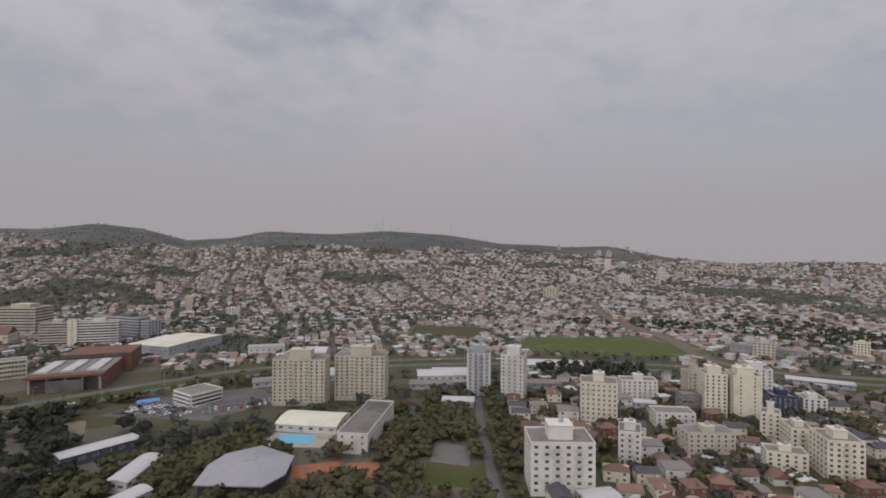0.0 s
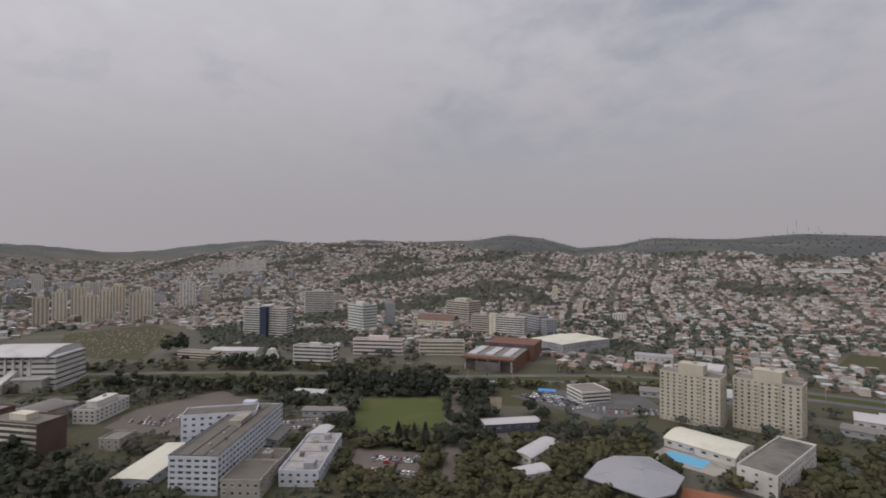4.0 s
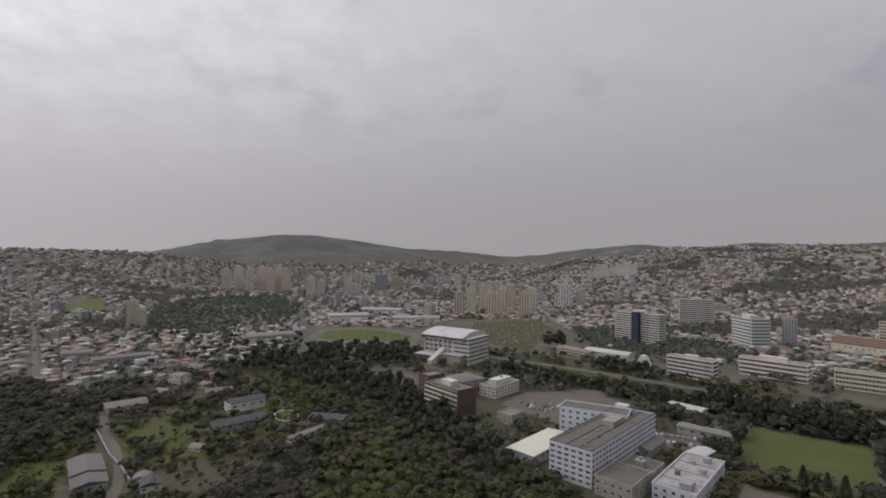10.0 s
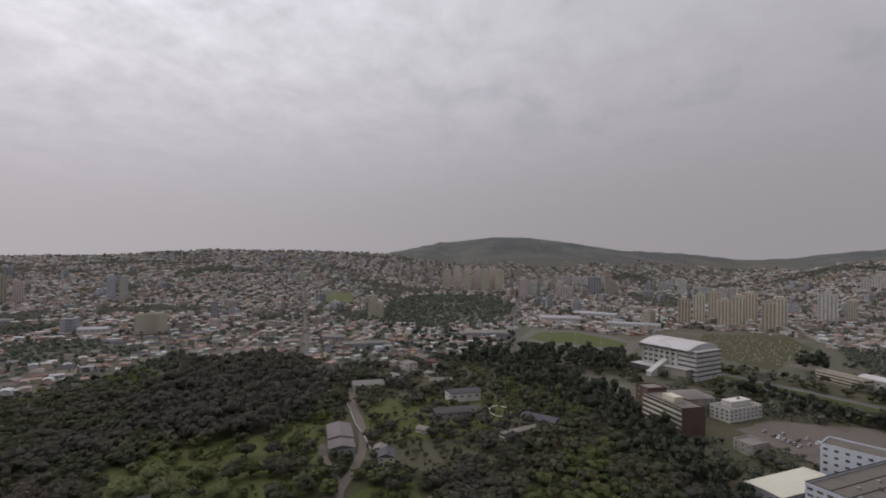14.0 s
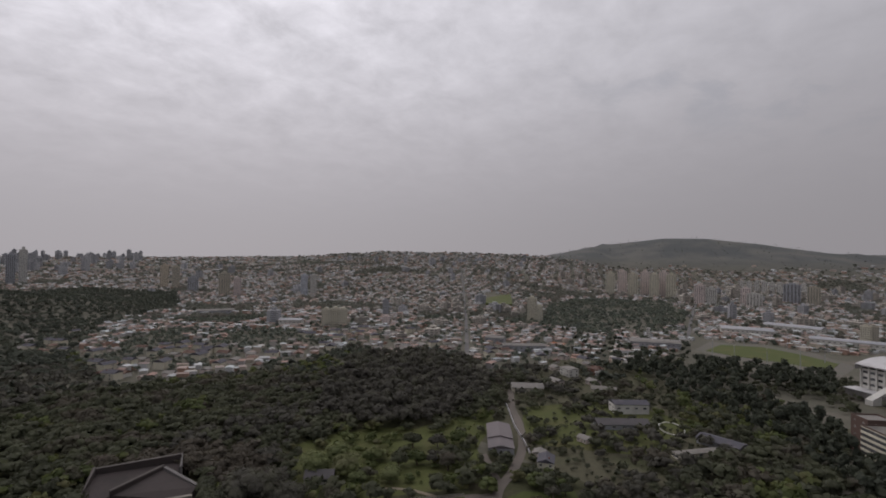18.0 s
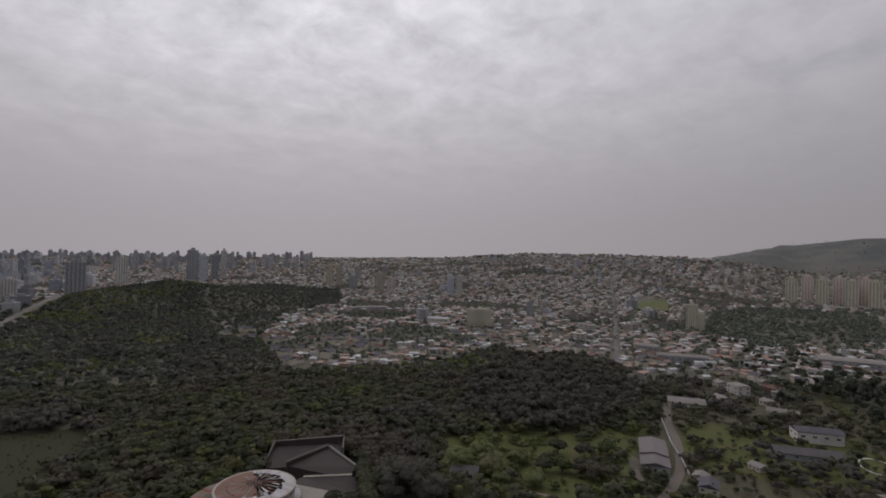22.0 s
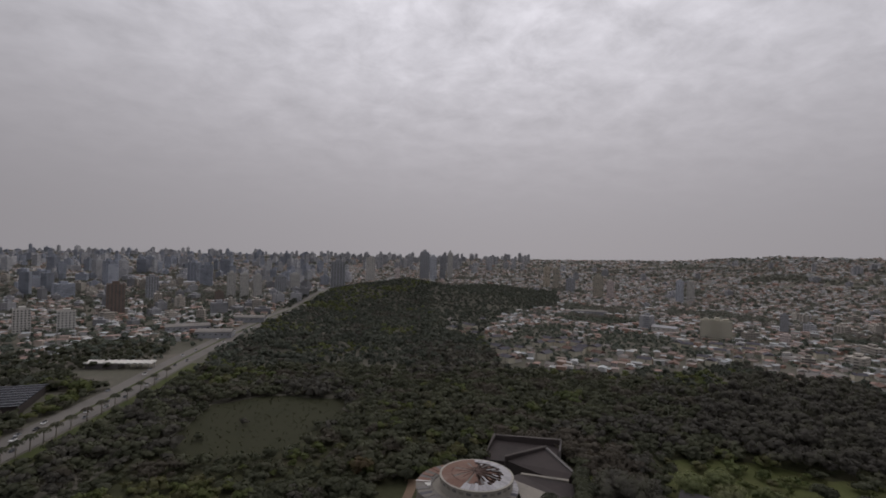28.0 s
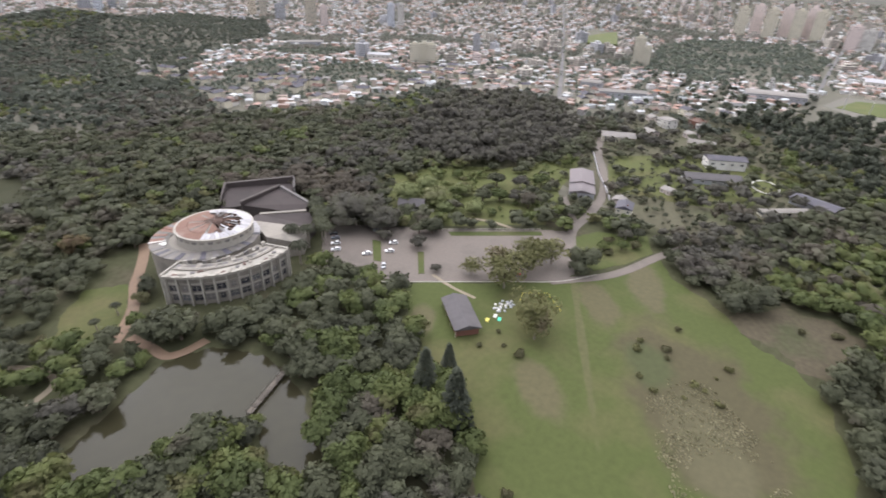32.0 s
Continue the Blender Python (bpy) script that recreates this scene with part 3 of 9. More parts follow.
# bearing, distance of the ridge, distance of its foot
RIDGES = [(-215, 4600, 2400), (-164, 4500, 2000), (-150, 4000, 1500), (-140, 3300, 1200), (-120, 2900, 1100), (-112, 3100, 1500), (-106, 3600, 2300), (-86, 3600, 2300),
          (-76, 4500, 2300), (-67, 3500, 1500), (-55, 3000, 1150), (-38, 2800, 1000), (8, 2800, 1050), (20, 3000, 1200), (29, 4400, 1500), (37, 3400, 1500), (145, 4600, 2400)]


def lattice(x, y, s, seed):
    """Smooth value noise on a square lattice of width s."""
    gx, gy = x / s, y / s
    ix, iy = np.floor(gx).astype(np.int64), np.floor(gy).astype(np.int64)
    fx, fy = gx - ix, gy - iy
    fx, fy = fx * fx * (3 - 2 * fx), fy * fy * (3 - 2 * fy)

    def h(a, b):
        v = np.sin(a * 127.1 + b * 311.7 + seed * 74.7) * 43758.5453
        return v - np.floor(v)

    return (h(ix, iy) * (1 - fx) + h(ix + 1, iy) * fx) * (1 - fy) + (h(ix, iy + 1) * (1 - fx) + h(ix + 1, iy + 1) * fx) * fy


def bearing(x, y):
    a = np.degrees(np.arctan2(x, y))
    return np.where(a > 145, a - 360, a)


def land(x, y):
    """Height of the ground."""
    x, y = np.asarray(x, float), np.asarray(y, float)
    r, a = np.hypot(x, y), bearing(x, y)
    el = np.interp(a, [s[0] for s in SKYLINE], [s[1] for s in SKYLINE])
    ridge = np.interp(a, [s[0] for s in RIDGES], [s[1] for s in RIDGES])
    foot = np.interp(a, [s[0] for s in RIDGES], [s[2] for s in RIDGES])
    top = 110 + ridge * np.tan(np.radians(el))
    t = np.clip((r - foot) / (ridge - foot), 0, 1)
    z = top * (0.72 * t + 0.28 * t * t * (3 - 2 * t)) * np.where(r > ridge, 1 - 0.6 * np.clip((r - ridge) / 900, 0, 1), 1)
    z = z + t * (1 - t) * 4 * (28 * (lattice(x, y, 420, 1) - 0.5) + 14 * (lattice(x, y, 170, 2) - 0.5)) * np.clip(top / 120, 0.25, 1)
    # the wooded knoll south of the park
    d = np.hypot((x + 210) / 330, (y + 1120) / 260)
    z = z + 42 * np.clip(1 - d, 0, 1) ** 1.3
    return z


radii = [0.0] + list(np.geomspace(30, 4950, 120))
AZ = np.radians(np.arange(0, 360, 1.0))
gv = [np.zeros((1, 3))]
for rr in radii[1:]:
    gx, gy = rr * np.sin(AZ), rr * np.cos(AZ)
    gv.append(np.stack([gx, gy, land(gx, gy)], 1))
na = len(AZ)
i0 = np.arange(na)
i1 = (i0 + 1) % na
quads = np.concatenate([np.stack([1 + k * na + i0, 1 + (k + 1) * na + i0, 1 + (k + 1) * na + i1, 1 + k * na + i1], 1) for k in range(len(radii) - 2)])
tris = np.stack([np.zeros(na, int), 1 + i0, 1 + i1], 1)
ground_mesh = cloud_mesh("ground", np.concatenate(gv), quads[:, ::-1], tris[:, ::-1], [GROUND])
ground_mesh.polygons.foreach_set("use_smooth", [True] * len(ground_mesh.polygons))
ground = tagged(new("ground", ground_mesh), "green and brown ground rising to scrub-covered hills", "ground", kind="structure")


def patch(name, pts, material, z, label, category, keep=True, wobble=0.0, soft=5):
    """A sheet of ground cover with a slightly raised edge."""
    out = []
    n = len(pts)
    for i in range(n):
        (x0, y0), (x1, y1) = pts[i], pts[(i + 1) % n]
        for k in range(soft):
            u = k / soft
            w = wobble * math.sin(math.pi * u)
            out.append((x0 + (x1 - x0) * u + w * (random.random() - 0.5) * 2, y0 + (y1 - y0) * u + w * (random.random() - 0.5) * 2))
    area = sum(out[i][0] * out[(i + 1) % len(out)][1] - out[(i + 1) % len(out)][0] * out[i][1] for i in range(len(out)))
    if area < 0:
        out.reverse()
    ob = new(name, Shape().prism(out, -0.3, z).mesh(name, material))
    if keep:
        KEEP_OUT.append(out)
    return tagged(ob, label, category, kind="structure")


def ribbon(name, pts, width, material, z, label, category, keep=True, smooth=6):
    """A road along a bent line."""
    line = []
    for i in range(len(pts) - 1):
        p0, p1, p2, p3 = pts[max(i - 1, 0)], pts[i], pts[i + 1], pts[min(i + 2, len(pts) - 1)]
        for k in range(smooth):
            t = k / smooth
            line.append(tuple(0.5 * ((2 * b) + (c - a) * t + (2 * a - 5 * b + 4 * c - d) * t * t + (3 * b - a - 3 * c + d) * t ** 3)
                              for a, b, c, d in zip(p0, p1, p2, p3)))
    line.append(pts[-1])
    s = Shape()
    left, right = [], []
    for i, (x, y) in enumerate(line):
        xa, ya = line[max(i - 1, 0)]
        xb, yb = line[min(i + 1, len(line) - 1)]
        n = math.hypot(xb - xa, yb - ya)
        ox, oy = -(yb - ya) / n * width / 2, (xb - xa) / n * width / 2
        left.append((x + ox, y + oy))
        right.append((x - ox, y - oy))
    zl = land(np.array([p[0] for p in line]), np.array([p[1] for p in line])) + z
    for i in range(len(line) - 1):
        a, b, c, d = left[i], right[i], right[i + 1], left[i + 1]
        s.face([(*a, zl[i]), (*b, zl[i]), (*c, zl[i + 1]), (*d, zl[i + 1])])
        s.face([(*b, zl[i] - 0.4), (*c, zl[i + 1] - 0.4), (*c, zl[i + 1]), (*b, zl[i])])
        s.face([(*d, zl[i + 1] - 0.4), (*a, zl[i] - 0.4), (*a, zl[i]), (*d, zl[i + 1])])
        if keep:
            KEEP_OUT.append([a, b, c, d])
    ob = new(name, s.mesh(name, material))
    return tagged(ob, label, category, kind="structure"), line


# park in the foreground
pond_pts = [(6, -125), (0, -131), (-11, -137), (-20, -142), (-27, -147), (-33, -147), (-42, -144), (-47, -137), (-52, -129), (-54, -118), (-52, -106), (-48, -95),
            (-44, -84), (-39, -75), (-33, -75), (-33, -86), (-34, -97), (-37, -106), (-30, -110), (-21, -112), (-12, -114), (-5, -112), (3, -115)]
patch("pond", pond_pts, WATER, 0.05, "murky brown-green park pond with still water", "pond", wobble=1.2)
patch("lawn", [(-114, -132), (-101, -113), (-95, -100), (-87, -86), (-80, -66), (-72, -54), (-60, -44), (-45, -10), (-70, 25), (-128, 20), (-149, 14), (-163, 8), (-175, -4), (-178, -18),
               (-190, -31), (-201, -56), (-214, -67), (-189, -74), (-163, -88), (-140, -108), (-129, -118)],
      LAWN, 0.06, "wide mown lawn with worn yellowish streaks", "lawn", wobble=1.5)
patch("heath", [(-186, -29), (-196, -29), (-214, -15), (-214, 4), (-201, 13), (-186, 6), (-173, 5), (-179, -8), (-182, -18)], HEATH, 0.05, "brown dry heath beside the lawn", "heath", wobble=3)
patch("wood_floor", [(-60, 40), (-230, 60), (-255, -40), (-262, -60), (-245, -150), (-300, -190), (-240, -290), (-100, -330), (60, -330), (130, -190), (80, -50), (0, 0)], UNDERGROWTH, 0.02,
      "dark leaf litter and undergrowth below the park trees", "ground", keep=False, wobble=5)
patch("garden_lawn", [(-34, -204), (-21, -210), (-10, -197), (-5, -181), (-19, -171), (-28, -184)], LAWN, 0.07, "small green lawn beside the round building", "lawn", wobble=1.0)
CLEARING = [(63, -373), (28, -387), (-26, -371), (-26, -320), (-4, -294), (22, -275), (63, -279), (77, -303)]
patch("marsh_meadow", CLEARING, MARSH, 0.08, "olive marshy meadow among woods", "meadow", keep=False, wobble=4)
patch("car_park", [(-121, -196), (-135, -187), (-146, -175), (-159, -158), (-199, -122), (-207, -113), (-190, -99), (-173, -87), (-163, -89), (-130, -119), (-113, -135), (-108, -148), (-99, -160), (-97, -167)], PAVED, 0.09,
      "grey-brown gravel car park with trees", "car park", wobble=0.6)
patch("parking_island", [(-137, -147), (-139, -145), (-126, -131), (-124, -132.5)], LAWN, 0.2, "narrow grass strip between parking bays", "grass strip", keep=False)
patch("parking_island", [(-129, -170), (-131, -166), (-119, -151), (-117, -154)], LAWN, 0.2, "narrow grass strip between parking bays", "grass strip", keep=False)
patch("parking_island", [(-162, -152), (-197, -121), (-194, -118), (-160, -148)], LAWN, 0.16, "grass verge along a low fence", "grass strip", keep=False)
patch("round_bed", [(-205, -106), (-218, -102), (-233, -82), (-217, -72), (-198, -76), (-182, -83), (-187, -94)], LAWN, 0.1, "oval grass island with shrubs between lanes", "lawn", wobble=0.8)
ribbon("kerb", [(-108, -139), (-113, -134), (-130, -118.4), (-147, -103), (-163, -88.4), (-180, -80.4)], 0.5, CONCRETE, 0.24, "pale concrete kerb between car park and lawn", "kerb", keep=False, smooth=3)
patch("orchard_lawn", [(-164, -160), (-205, -124), (-262, -150), (-330, -172), (-290, -186), (-256, -193), (-240, -216), (-215, -228), (-188, -231), (-160, -196)], ORCHARD_GRASS, 0.05, "grassy slope with scattered trees", "lawn", keep=False, wobble=2)
patch("garden_ground", [(-240, -60), (-262, -152), (-380, -195), (-520, -215), (-560, -150), (-480, -80), (-400, -50), (-300, -20)], SHRUBBY, 0.03, "brown earth and thin grass between cottages", "ground", keep=False, wobble=4)
patch("villa_lawn", [(-275, -128), (-300, -60), (-380, -50), (-400, -110), (-340, -160)], ORCHARD_GRASS, 0.05, "garden lawn between cottages", "lawn", keep=False, wobble=2)
ribbon("park_lane", [(-160, -91), (-166, -87), (-180, -78), (-194, -73), (-216, -69), (-236, -64)], 4.5, PAVED, 0.14, "pale gravel lane along the lawn", "lane")
ribbon("hill_lane", [(-180, -92), (-190, -99), (-210, -111), (-236, -116), (-268, -126), (-305, -146), (-336, -167), (-380, -190)], 5.0, PAVED, 0.15, "gravel lane winding uphill", "lane")
ribbon("yard_lane", [(-211, -111), (-220, -116), (-228, -123), (-246, -139)], 3.4, PAVED, 0.13, "short gravel drive to a house", "lane")
ribbon("orchard_path", [(-178, -158), (-184, -152), (-188, -142), (-189, -131)], 2.2, SAND, 0.17, "narrow sandy path", "path", smooth=3)
ribbon("earth_path", [(-50, -236), (-47, -226), (-40, -210), (-36, -202), (-31, -187), (-25, -176), (-19, -168)], 4.2, EARTH, 0.13, "reddish earth path past the round building", "path")
ribbon("pond_shore_path", [(-24, -168), (-27, -158), (-29, -150), (-34, -148), (-42, -149)], 3.6, EARTH, 0.14, "reddish earth path round a tree at the pond", "path")
ribbon("hut_path", [(-128, -128), (-127, -116), (-128, -104)], 1.5, SAND, 0.12, "narrow worn path to the hut", "path", keep=False, smooth=3)
ribbon("pond_path", [(-6, -76), (-9, -80), (-13, -85), (-16, -90), (-22, -93), (-23, -101)], 1.8, SAND, 0.13, "sandy path between pond trees", "path", smooth=3)
ribbon("wood_path", [(12, -181), (3, -172), (-1, -164), (0, -158), (8, -152), (13, -139)], 2.2, SAND, 0.12, "pale path leading into woods", "path", smooth=3)
patch("campus_ground", [(-215, 70), (-420, 20), (-470, 60), (-440, 190), (-300, 320), (-160, 190)], SHRUBBY, 0.03, "brownish earth and thin grass between campus buildings", "ground", keep=False, wobble=5)
patch("town_ground", [polar(8, 220), polar(44, 220), polar(44, 420), polar(20, 440), polar(-8, 420), polar(-30, 430), polar(-30, 330), polar(0, 350)], SHRUBBY, 0.035, "brown earth between houses and yards", "ground", keep=False, wobble=4)
# highway and avenues
# woods on the knoll and beyond the villas, inside the town
KNOLL = [polar(-167.5, 650), polar(-160.8, 615), polar(-160, 760), polar(-158.5, 880), polar(-155, 985), polar(-152, 1120), polar(-152.5, 1480), polar(-160, 1700), polar(-168, 1500), polar(-168, 1200)]
WOOD_PATCH = [polar(-113.4, 835), polar(-108, 790), polar(-103, 830), polar(-98.7, 960), polar(-98.5, 1180), polar(-101, 1450), polar(-110, 1400), polar(-112.5, 1150)]
HIGHWAY = [(190, -190), (166, -254), (158, -285), (148, -330), (134, -400), (118, -507), (90, -660), (45, -870), (-10, -1060), (-60, -1250), (-70, -1600)]
ribbon("highway", HIGHWAY, 25, PALE_ROAD, 0.2, "grey multi-lane highway with worn asphalt", "highway")
ribbon("median", HIGHWAY, 2.2, LAWN, 0.42, "narrow planted highway median", "median", keep=False)
ribbon("verge", [(x - 20, y + 4) for x, y in HIGHWAY[:6]], 12, LAWN, 0.15, "grass verge beside the highway", "verge")
AVENUE = [(-560, 92), (-470, 190), (-380, 270), (-291, 338), (-235, 396), (-162, 455), (-60, 488), (66, 503), (200, 478), (330, 440), (480, 400)]
ribbon("avenue_verge", AVENUE, 120, SHRUBBY, 0.02, "rough grass and bare earth beside the avenue", "verge", keep=False)
ribbon("avenue", AVENUE, 34, ASPHALT, 0.2, "wide grey avenue with green median", "avenue")
ribbon("avenue_median", AVENUE, 13, LAWN, 0.34, "grass median of the avenue", "median", keep=False)
ribbon("side_street", [(24, 200), (25, 226), (25, 332), (30, 420)], 5, ASPHALT, 0.16, "narrow asphalt side street", "street")
ribbon("campus_street", [(-160, 180), (-171, 196), (-225, 262), (-281, 326)], 8, PAVED, 0.16, "tree-lined campus street", "street")
ribbon("town_street", [polar(-121.6 - 0.0006 * (r - 560), r) for r in (560, 700, 900, 1150, 1450, 1800, 2200)], 5, ASPHALT, 0.4, "straight asphalt street climbing through the town", "street")
ribbon("town_street", [polar(-98.4 + 0.001 * (r - 800), r) for r in (800, 950, 1150, 1400, 1700)], 5, ASPHALT, 0.4, "straight asphalt street past a wood", "street")
patch("earth_yard", [(-600, -250), (-598, -232), (-628, -236), (-630, -256)], CLAY, 0.2, "orange earth yard between buildings", "yard", wobble=1.5)
ribbon("hill_road", [(284, 470), (272, 534), (282, 638), (268, 705), (277, 858), (330, 1100)], 12, PAVED, 0.5, "pale road climbing into the suburb", "road")
ribbon("earth_bank", [(286, 800), (278, 700), (290, 640), (284, 560)], 9, EARTH, 0.3, "bare orange earth bank beside a road", "bank", smooth=4)
ribbon("slip_road", [(352, 486), (331, 437), (314, 389), (296, 345), (289, 320), (284, 290)], 7, PAVED, 0.22, "pale slip road curving off the avenue", "road")
ribbon("slip_road", [(372, 410), (345, 398), (325, 389), (308, 369), (293, 341)], 6, PAVED, 0.21, "narrow curving slip road", "road")
patch("junction_green", [(340, 456), (388, 438), (362, 410), (325, 393), (302, 366), (300, 358), (318, 390)], LAWN, 0.12, "mown grass inside a road junction", "lawn", wobble=1)
patch("playing_field", [(-251, 195), (-210, 236), (-262, 290), (-304, 243)], TURF, 0.08, "oval of green sports turf", "field", wobble=1.0)
patch("sand_pitch", [(-219, 283), (-205, 288), (-228, 321), (-246, 316)], SAND, 0.09, "bare sandy pitch", "pitch", wobble=1.0)
patch("scrub_field", [(-215, 306), (-175, 335), (-200, 370), (-240, 330)], ROUGH_GRASS, 0.07, "rough grass beside the avenue", "meadow", wobble=2)
patch("big_meadow", [(80, 552), (262, 520), (300, 560), (255, 640), (110, 640)], TURF, 0.12, "long green field beyond the avenue", "field", wobble=2)
patch("far_field", [polar(-119.6, 1130), polar(-116.6, 1130), polar(-116.8, 1420), polar(-119.4, 1420)], TURF, 6.0, "green pitch among distant houses", "field")
patch("athletics_track", [polar(-97.8, 700), polar(-95, 655), polar(-90, 640), polar(-86, 625), polar(-85, 700), polar(-88, 770), polar(-92, 800), polar(-96.5, 780)], DULL_TRACK, 0.1,
      "dull reddish running track", "track")
patch("stadium_turf", [polar(-96.8, 700), polar(-94.5, 680), polar(-90, 670), polar(-86.8, 652), polar(-86.2, 705), polar(-89, 745), polar(-92, 775), polar(-95.5, 760)], TURF, 0.3,
      "green turf inside the running track", "field")
patch("cemetery_ground", [polar(-80, 680), polar(-73, 610), polar(-70, 800), polar(-72, 900), polar(-79, 860)], ROUGH_GRASS, 0.1, "dry grassy burial ground with pale rows", "cemetery")
patch("hospital_car_park", [(-372, 92), (-322, 118), (-352, 188), (-405, 182), (-400, 120)], PAVED, 0.08, "brown earth car park", "car park", wobble=1.5)
patch("yard_car_park", [(-226, 330), (-150, 322), (-118, 370), (-150, 402), (-205, 372)], ASPHALT, 0.08, "grey yard crowded with parked cars", "car park")
patch("clinic_yard", [(-304, 172), (-282, 160), (-268, 186), (-290, 206)], PAVED, 0.08, "small paved yard with parked cars", "car park")
patch("dry_field", [polar(-4, 640), polar(4, 650), polar(5, 720), polar(-3, 740)], ROUGH_GRASS, 0.2, "dry brown field between houses", "field")
patch("north_car_park", [(-206, 156), (-176, 174), (-194, 202), (-228, 181)], PAVED, 0.08, "small paved car park", "car park")
patch("clay_court", [(-72, 238), (-50, 244), (-53, 262), (-76, 256)], CLAY, 0.08, "orange clay tennis court", "tennis court")
patch("clay_court", [(-46, 240), (-30, 243), (-33, 262), (-49, 259)], CLAY, 0.08, "orange clay tennis court", "tennis court")
patch("hard_court", [(-6, 262), (14, 256), (16, 282), (-4, 288)], DARK_CONCRETE, 0.08, "dark hard-surfaced sports court", "sports court")
patch("court_lawn", [(-10, 236), (22, 232), (22, 258), (-8, 262)], LAWN, 0.07, "grass beside the sports court", "lawn")


# ---- trees ----
RNG = np.random.default_rng(7)


def leaf_cloud(count, lobes, radius, height, base, size, rng, spread=0.25, droop=0.0, hull=(0, 0)):
    """A crown: corners, quads and normals. Leaf clumps as small tilted quads over a cluster of uneven rounded lobes; hull gives the
    sides and rings of each lobe's dense inner foliage."""
    ang = rng.random(lobes) * 2 * np.pi
    rad = radius * (0.55 if lobes < 10 else 0.68) * np.sqrt(rng.random(lobes))
    cz = base + height * (0.3 + 0.4 * rng.random(lobes)) - 0.2 * rad
    lc = np.stack([rad * np.cos(ang), rad * np.sin(ang), cz], 1)
    lr = radius * (0.36 + 0.24 * rng.random(lobes)) * (1.0 if lobes < 10 else 0.85 if lobes < 20 else 0.72)
    flat_ = np.array([1, 1, 0.52 * height / radius])
    pick = rng.integers(0, lobes, count)
    d = rng.normal(size=(count, 3))
    d[:, 2] = np.abs(d[:, 2]) * 1.0 - 0.25
    d /= np.linalg.norm(d, axis=1)[:, None]
    c = lc[pick] + d * lr[pick][:, None] * flat_ * (0.68 + 0.44 * rng.random((count, 1)))
    c[:, 2] -= droop * np.hypot(c[:, 0], c[:, 1])
    n = d + rng.normal(size=(count, 3)) * spread
    n /= np.linalg.norm(n, axis=1)[:, None]
    t = np.cross(n, rng.normal(size=(count, 3)))
    t /= np.linalg.norm(t, axis=1)[:, None]
    b = np.cross(n, t)
    s = size * (0.6 + 0.8 * rng.random((count, 1)))
    k = s * (0.7 + 0.6 * rng.random((count, 1)))
    q = np.stack([c - t * s - b * k * 0.6, c + t * s * 0.8 - b * k, c + t * s + b * k * 0.7, c - t * s * 0.7 + b * k], 1)
    verts, normals = [q.reshape(-1, 3)], [np.repeat(crown_normals(q), 4, 0)]
    faces = [np.arange(4 * count).reshape(-1, 4)]
    sides, rings = hull
    at = 4 * count
    for i in range(lobes if sides else 0):
        th = np.radians(np.linspace(16, 112, rings + 1))[:, None]
        ph = (np.arange(sides) * 2 * np.pi / sides + rng.random() * 3)[None, :]
        u = np.stack([np.sin(th) * np.cos(ph), np.sin(th) * np.sin(ph), np.cos(th) + 0 * ph], -1).reshape(-1, 3)
        verts.append(lc[i] + u * lr[i] * flat_ * (0.58 + 0.3 * rng.random((len(u), 1))))
        up = u + np.array([0, 0, 0.45])
        normals.append(up / np.linalg.norm(up, axis=1)[:, None])
        a, e = np.meshgrid(np.arange(rings), np.arange(sides), indexing="ij")
        e1 = (e + 1) % sides
        faces.append(at + np.stack([a * sides + e, (a + 1) * sides + e, (a + 1) * sides + e1, a * sides + e1], -1).reshape(-1, 4))
        faces.append(at + np.array([[0, 1, 2, 3], [0, 3, 4, 5]] if sides == 6 else [[0, 1, 2, 3], [0, 3, 4, 4]])[: 2 if sides == 6 else 1])
        at += len(u)
    return np.concatenate(verts), np.concatenate(faces), np.concatenate(normals)


def crown_normals(q, blend=0.55):
    """Leaf normals bent towards the crown's own roundness, one for each quad."""
    fn = np.cross(q[:, 1] - q[:, 0], q[:, 3] - q[:, 0])
    fn /= np.linalg.norm(fn, axis=1)[:, None]
    c = q.mean(1)
    out = c - np.array([0, 0, c[:, 2].mean() * 0.7])
    out /= np.linalg.norm(out, axis=1)[:, None]
    out *= np.where((fn * out).sum(1) < 0, -1, 1)[:, None]
    n = fn * (1 - blend) + out * blend
    n[:, 2] += 0.35 * np.where(n[:, 2] < 0, -1, 1)
    return n / np.linalg.norm(n, axis=1)[:, None]


def leaf_mesh(name, crown, material):
    v, f, n = crown
    me = cloud_mesh(name, v, f, None, [material])
    me.normals_split_custom_set_from_vertices(n)
    return me


def trunk_shape(height, r, rng, limbs=5, reach=2.5):
    """A tapered trunk with limbs."""
    s = Shape()
    s.tube(0, 0, r * 1.25, r, 0, height * 0.25, 7)
    s.tube(0, 0, r, r * 0.55, height * 0.25, height * 0.75, 7)
    for _ in range(limbs):
        a, z0 = rng.random() * 6.28, height * (0.35 + 0.3 * rng.random())
        ex, ey, ez = math.cos(a) * reach, math.sin(a) * reach, z0 + reach * (0.7 + 0.5 * rng.random())
        w = r * 0.32
        px, py = -math.sin(a) * w, math.cos(a) * w
        s.face([(px, py, z0), (-px, -py, z0), (ex - px * 0.3, ey - py * 0.3, ez), (ex + px * 0.3, ey + py * 0.3, ez)])
        s.face([(0, 0, z0 - w), (0, 0, z0 + w), (ex, ey, ez + w * 0.3), (ex, ey, ez - w * 0.3)])
    return s


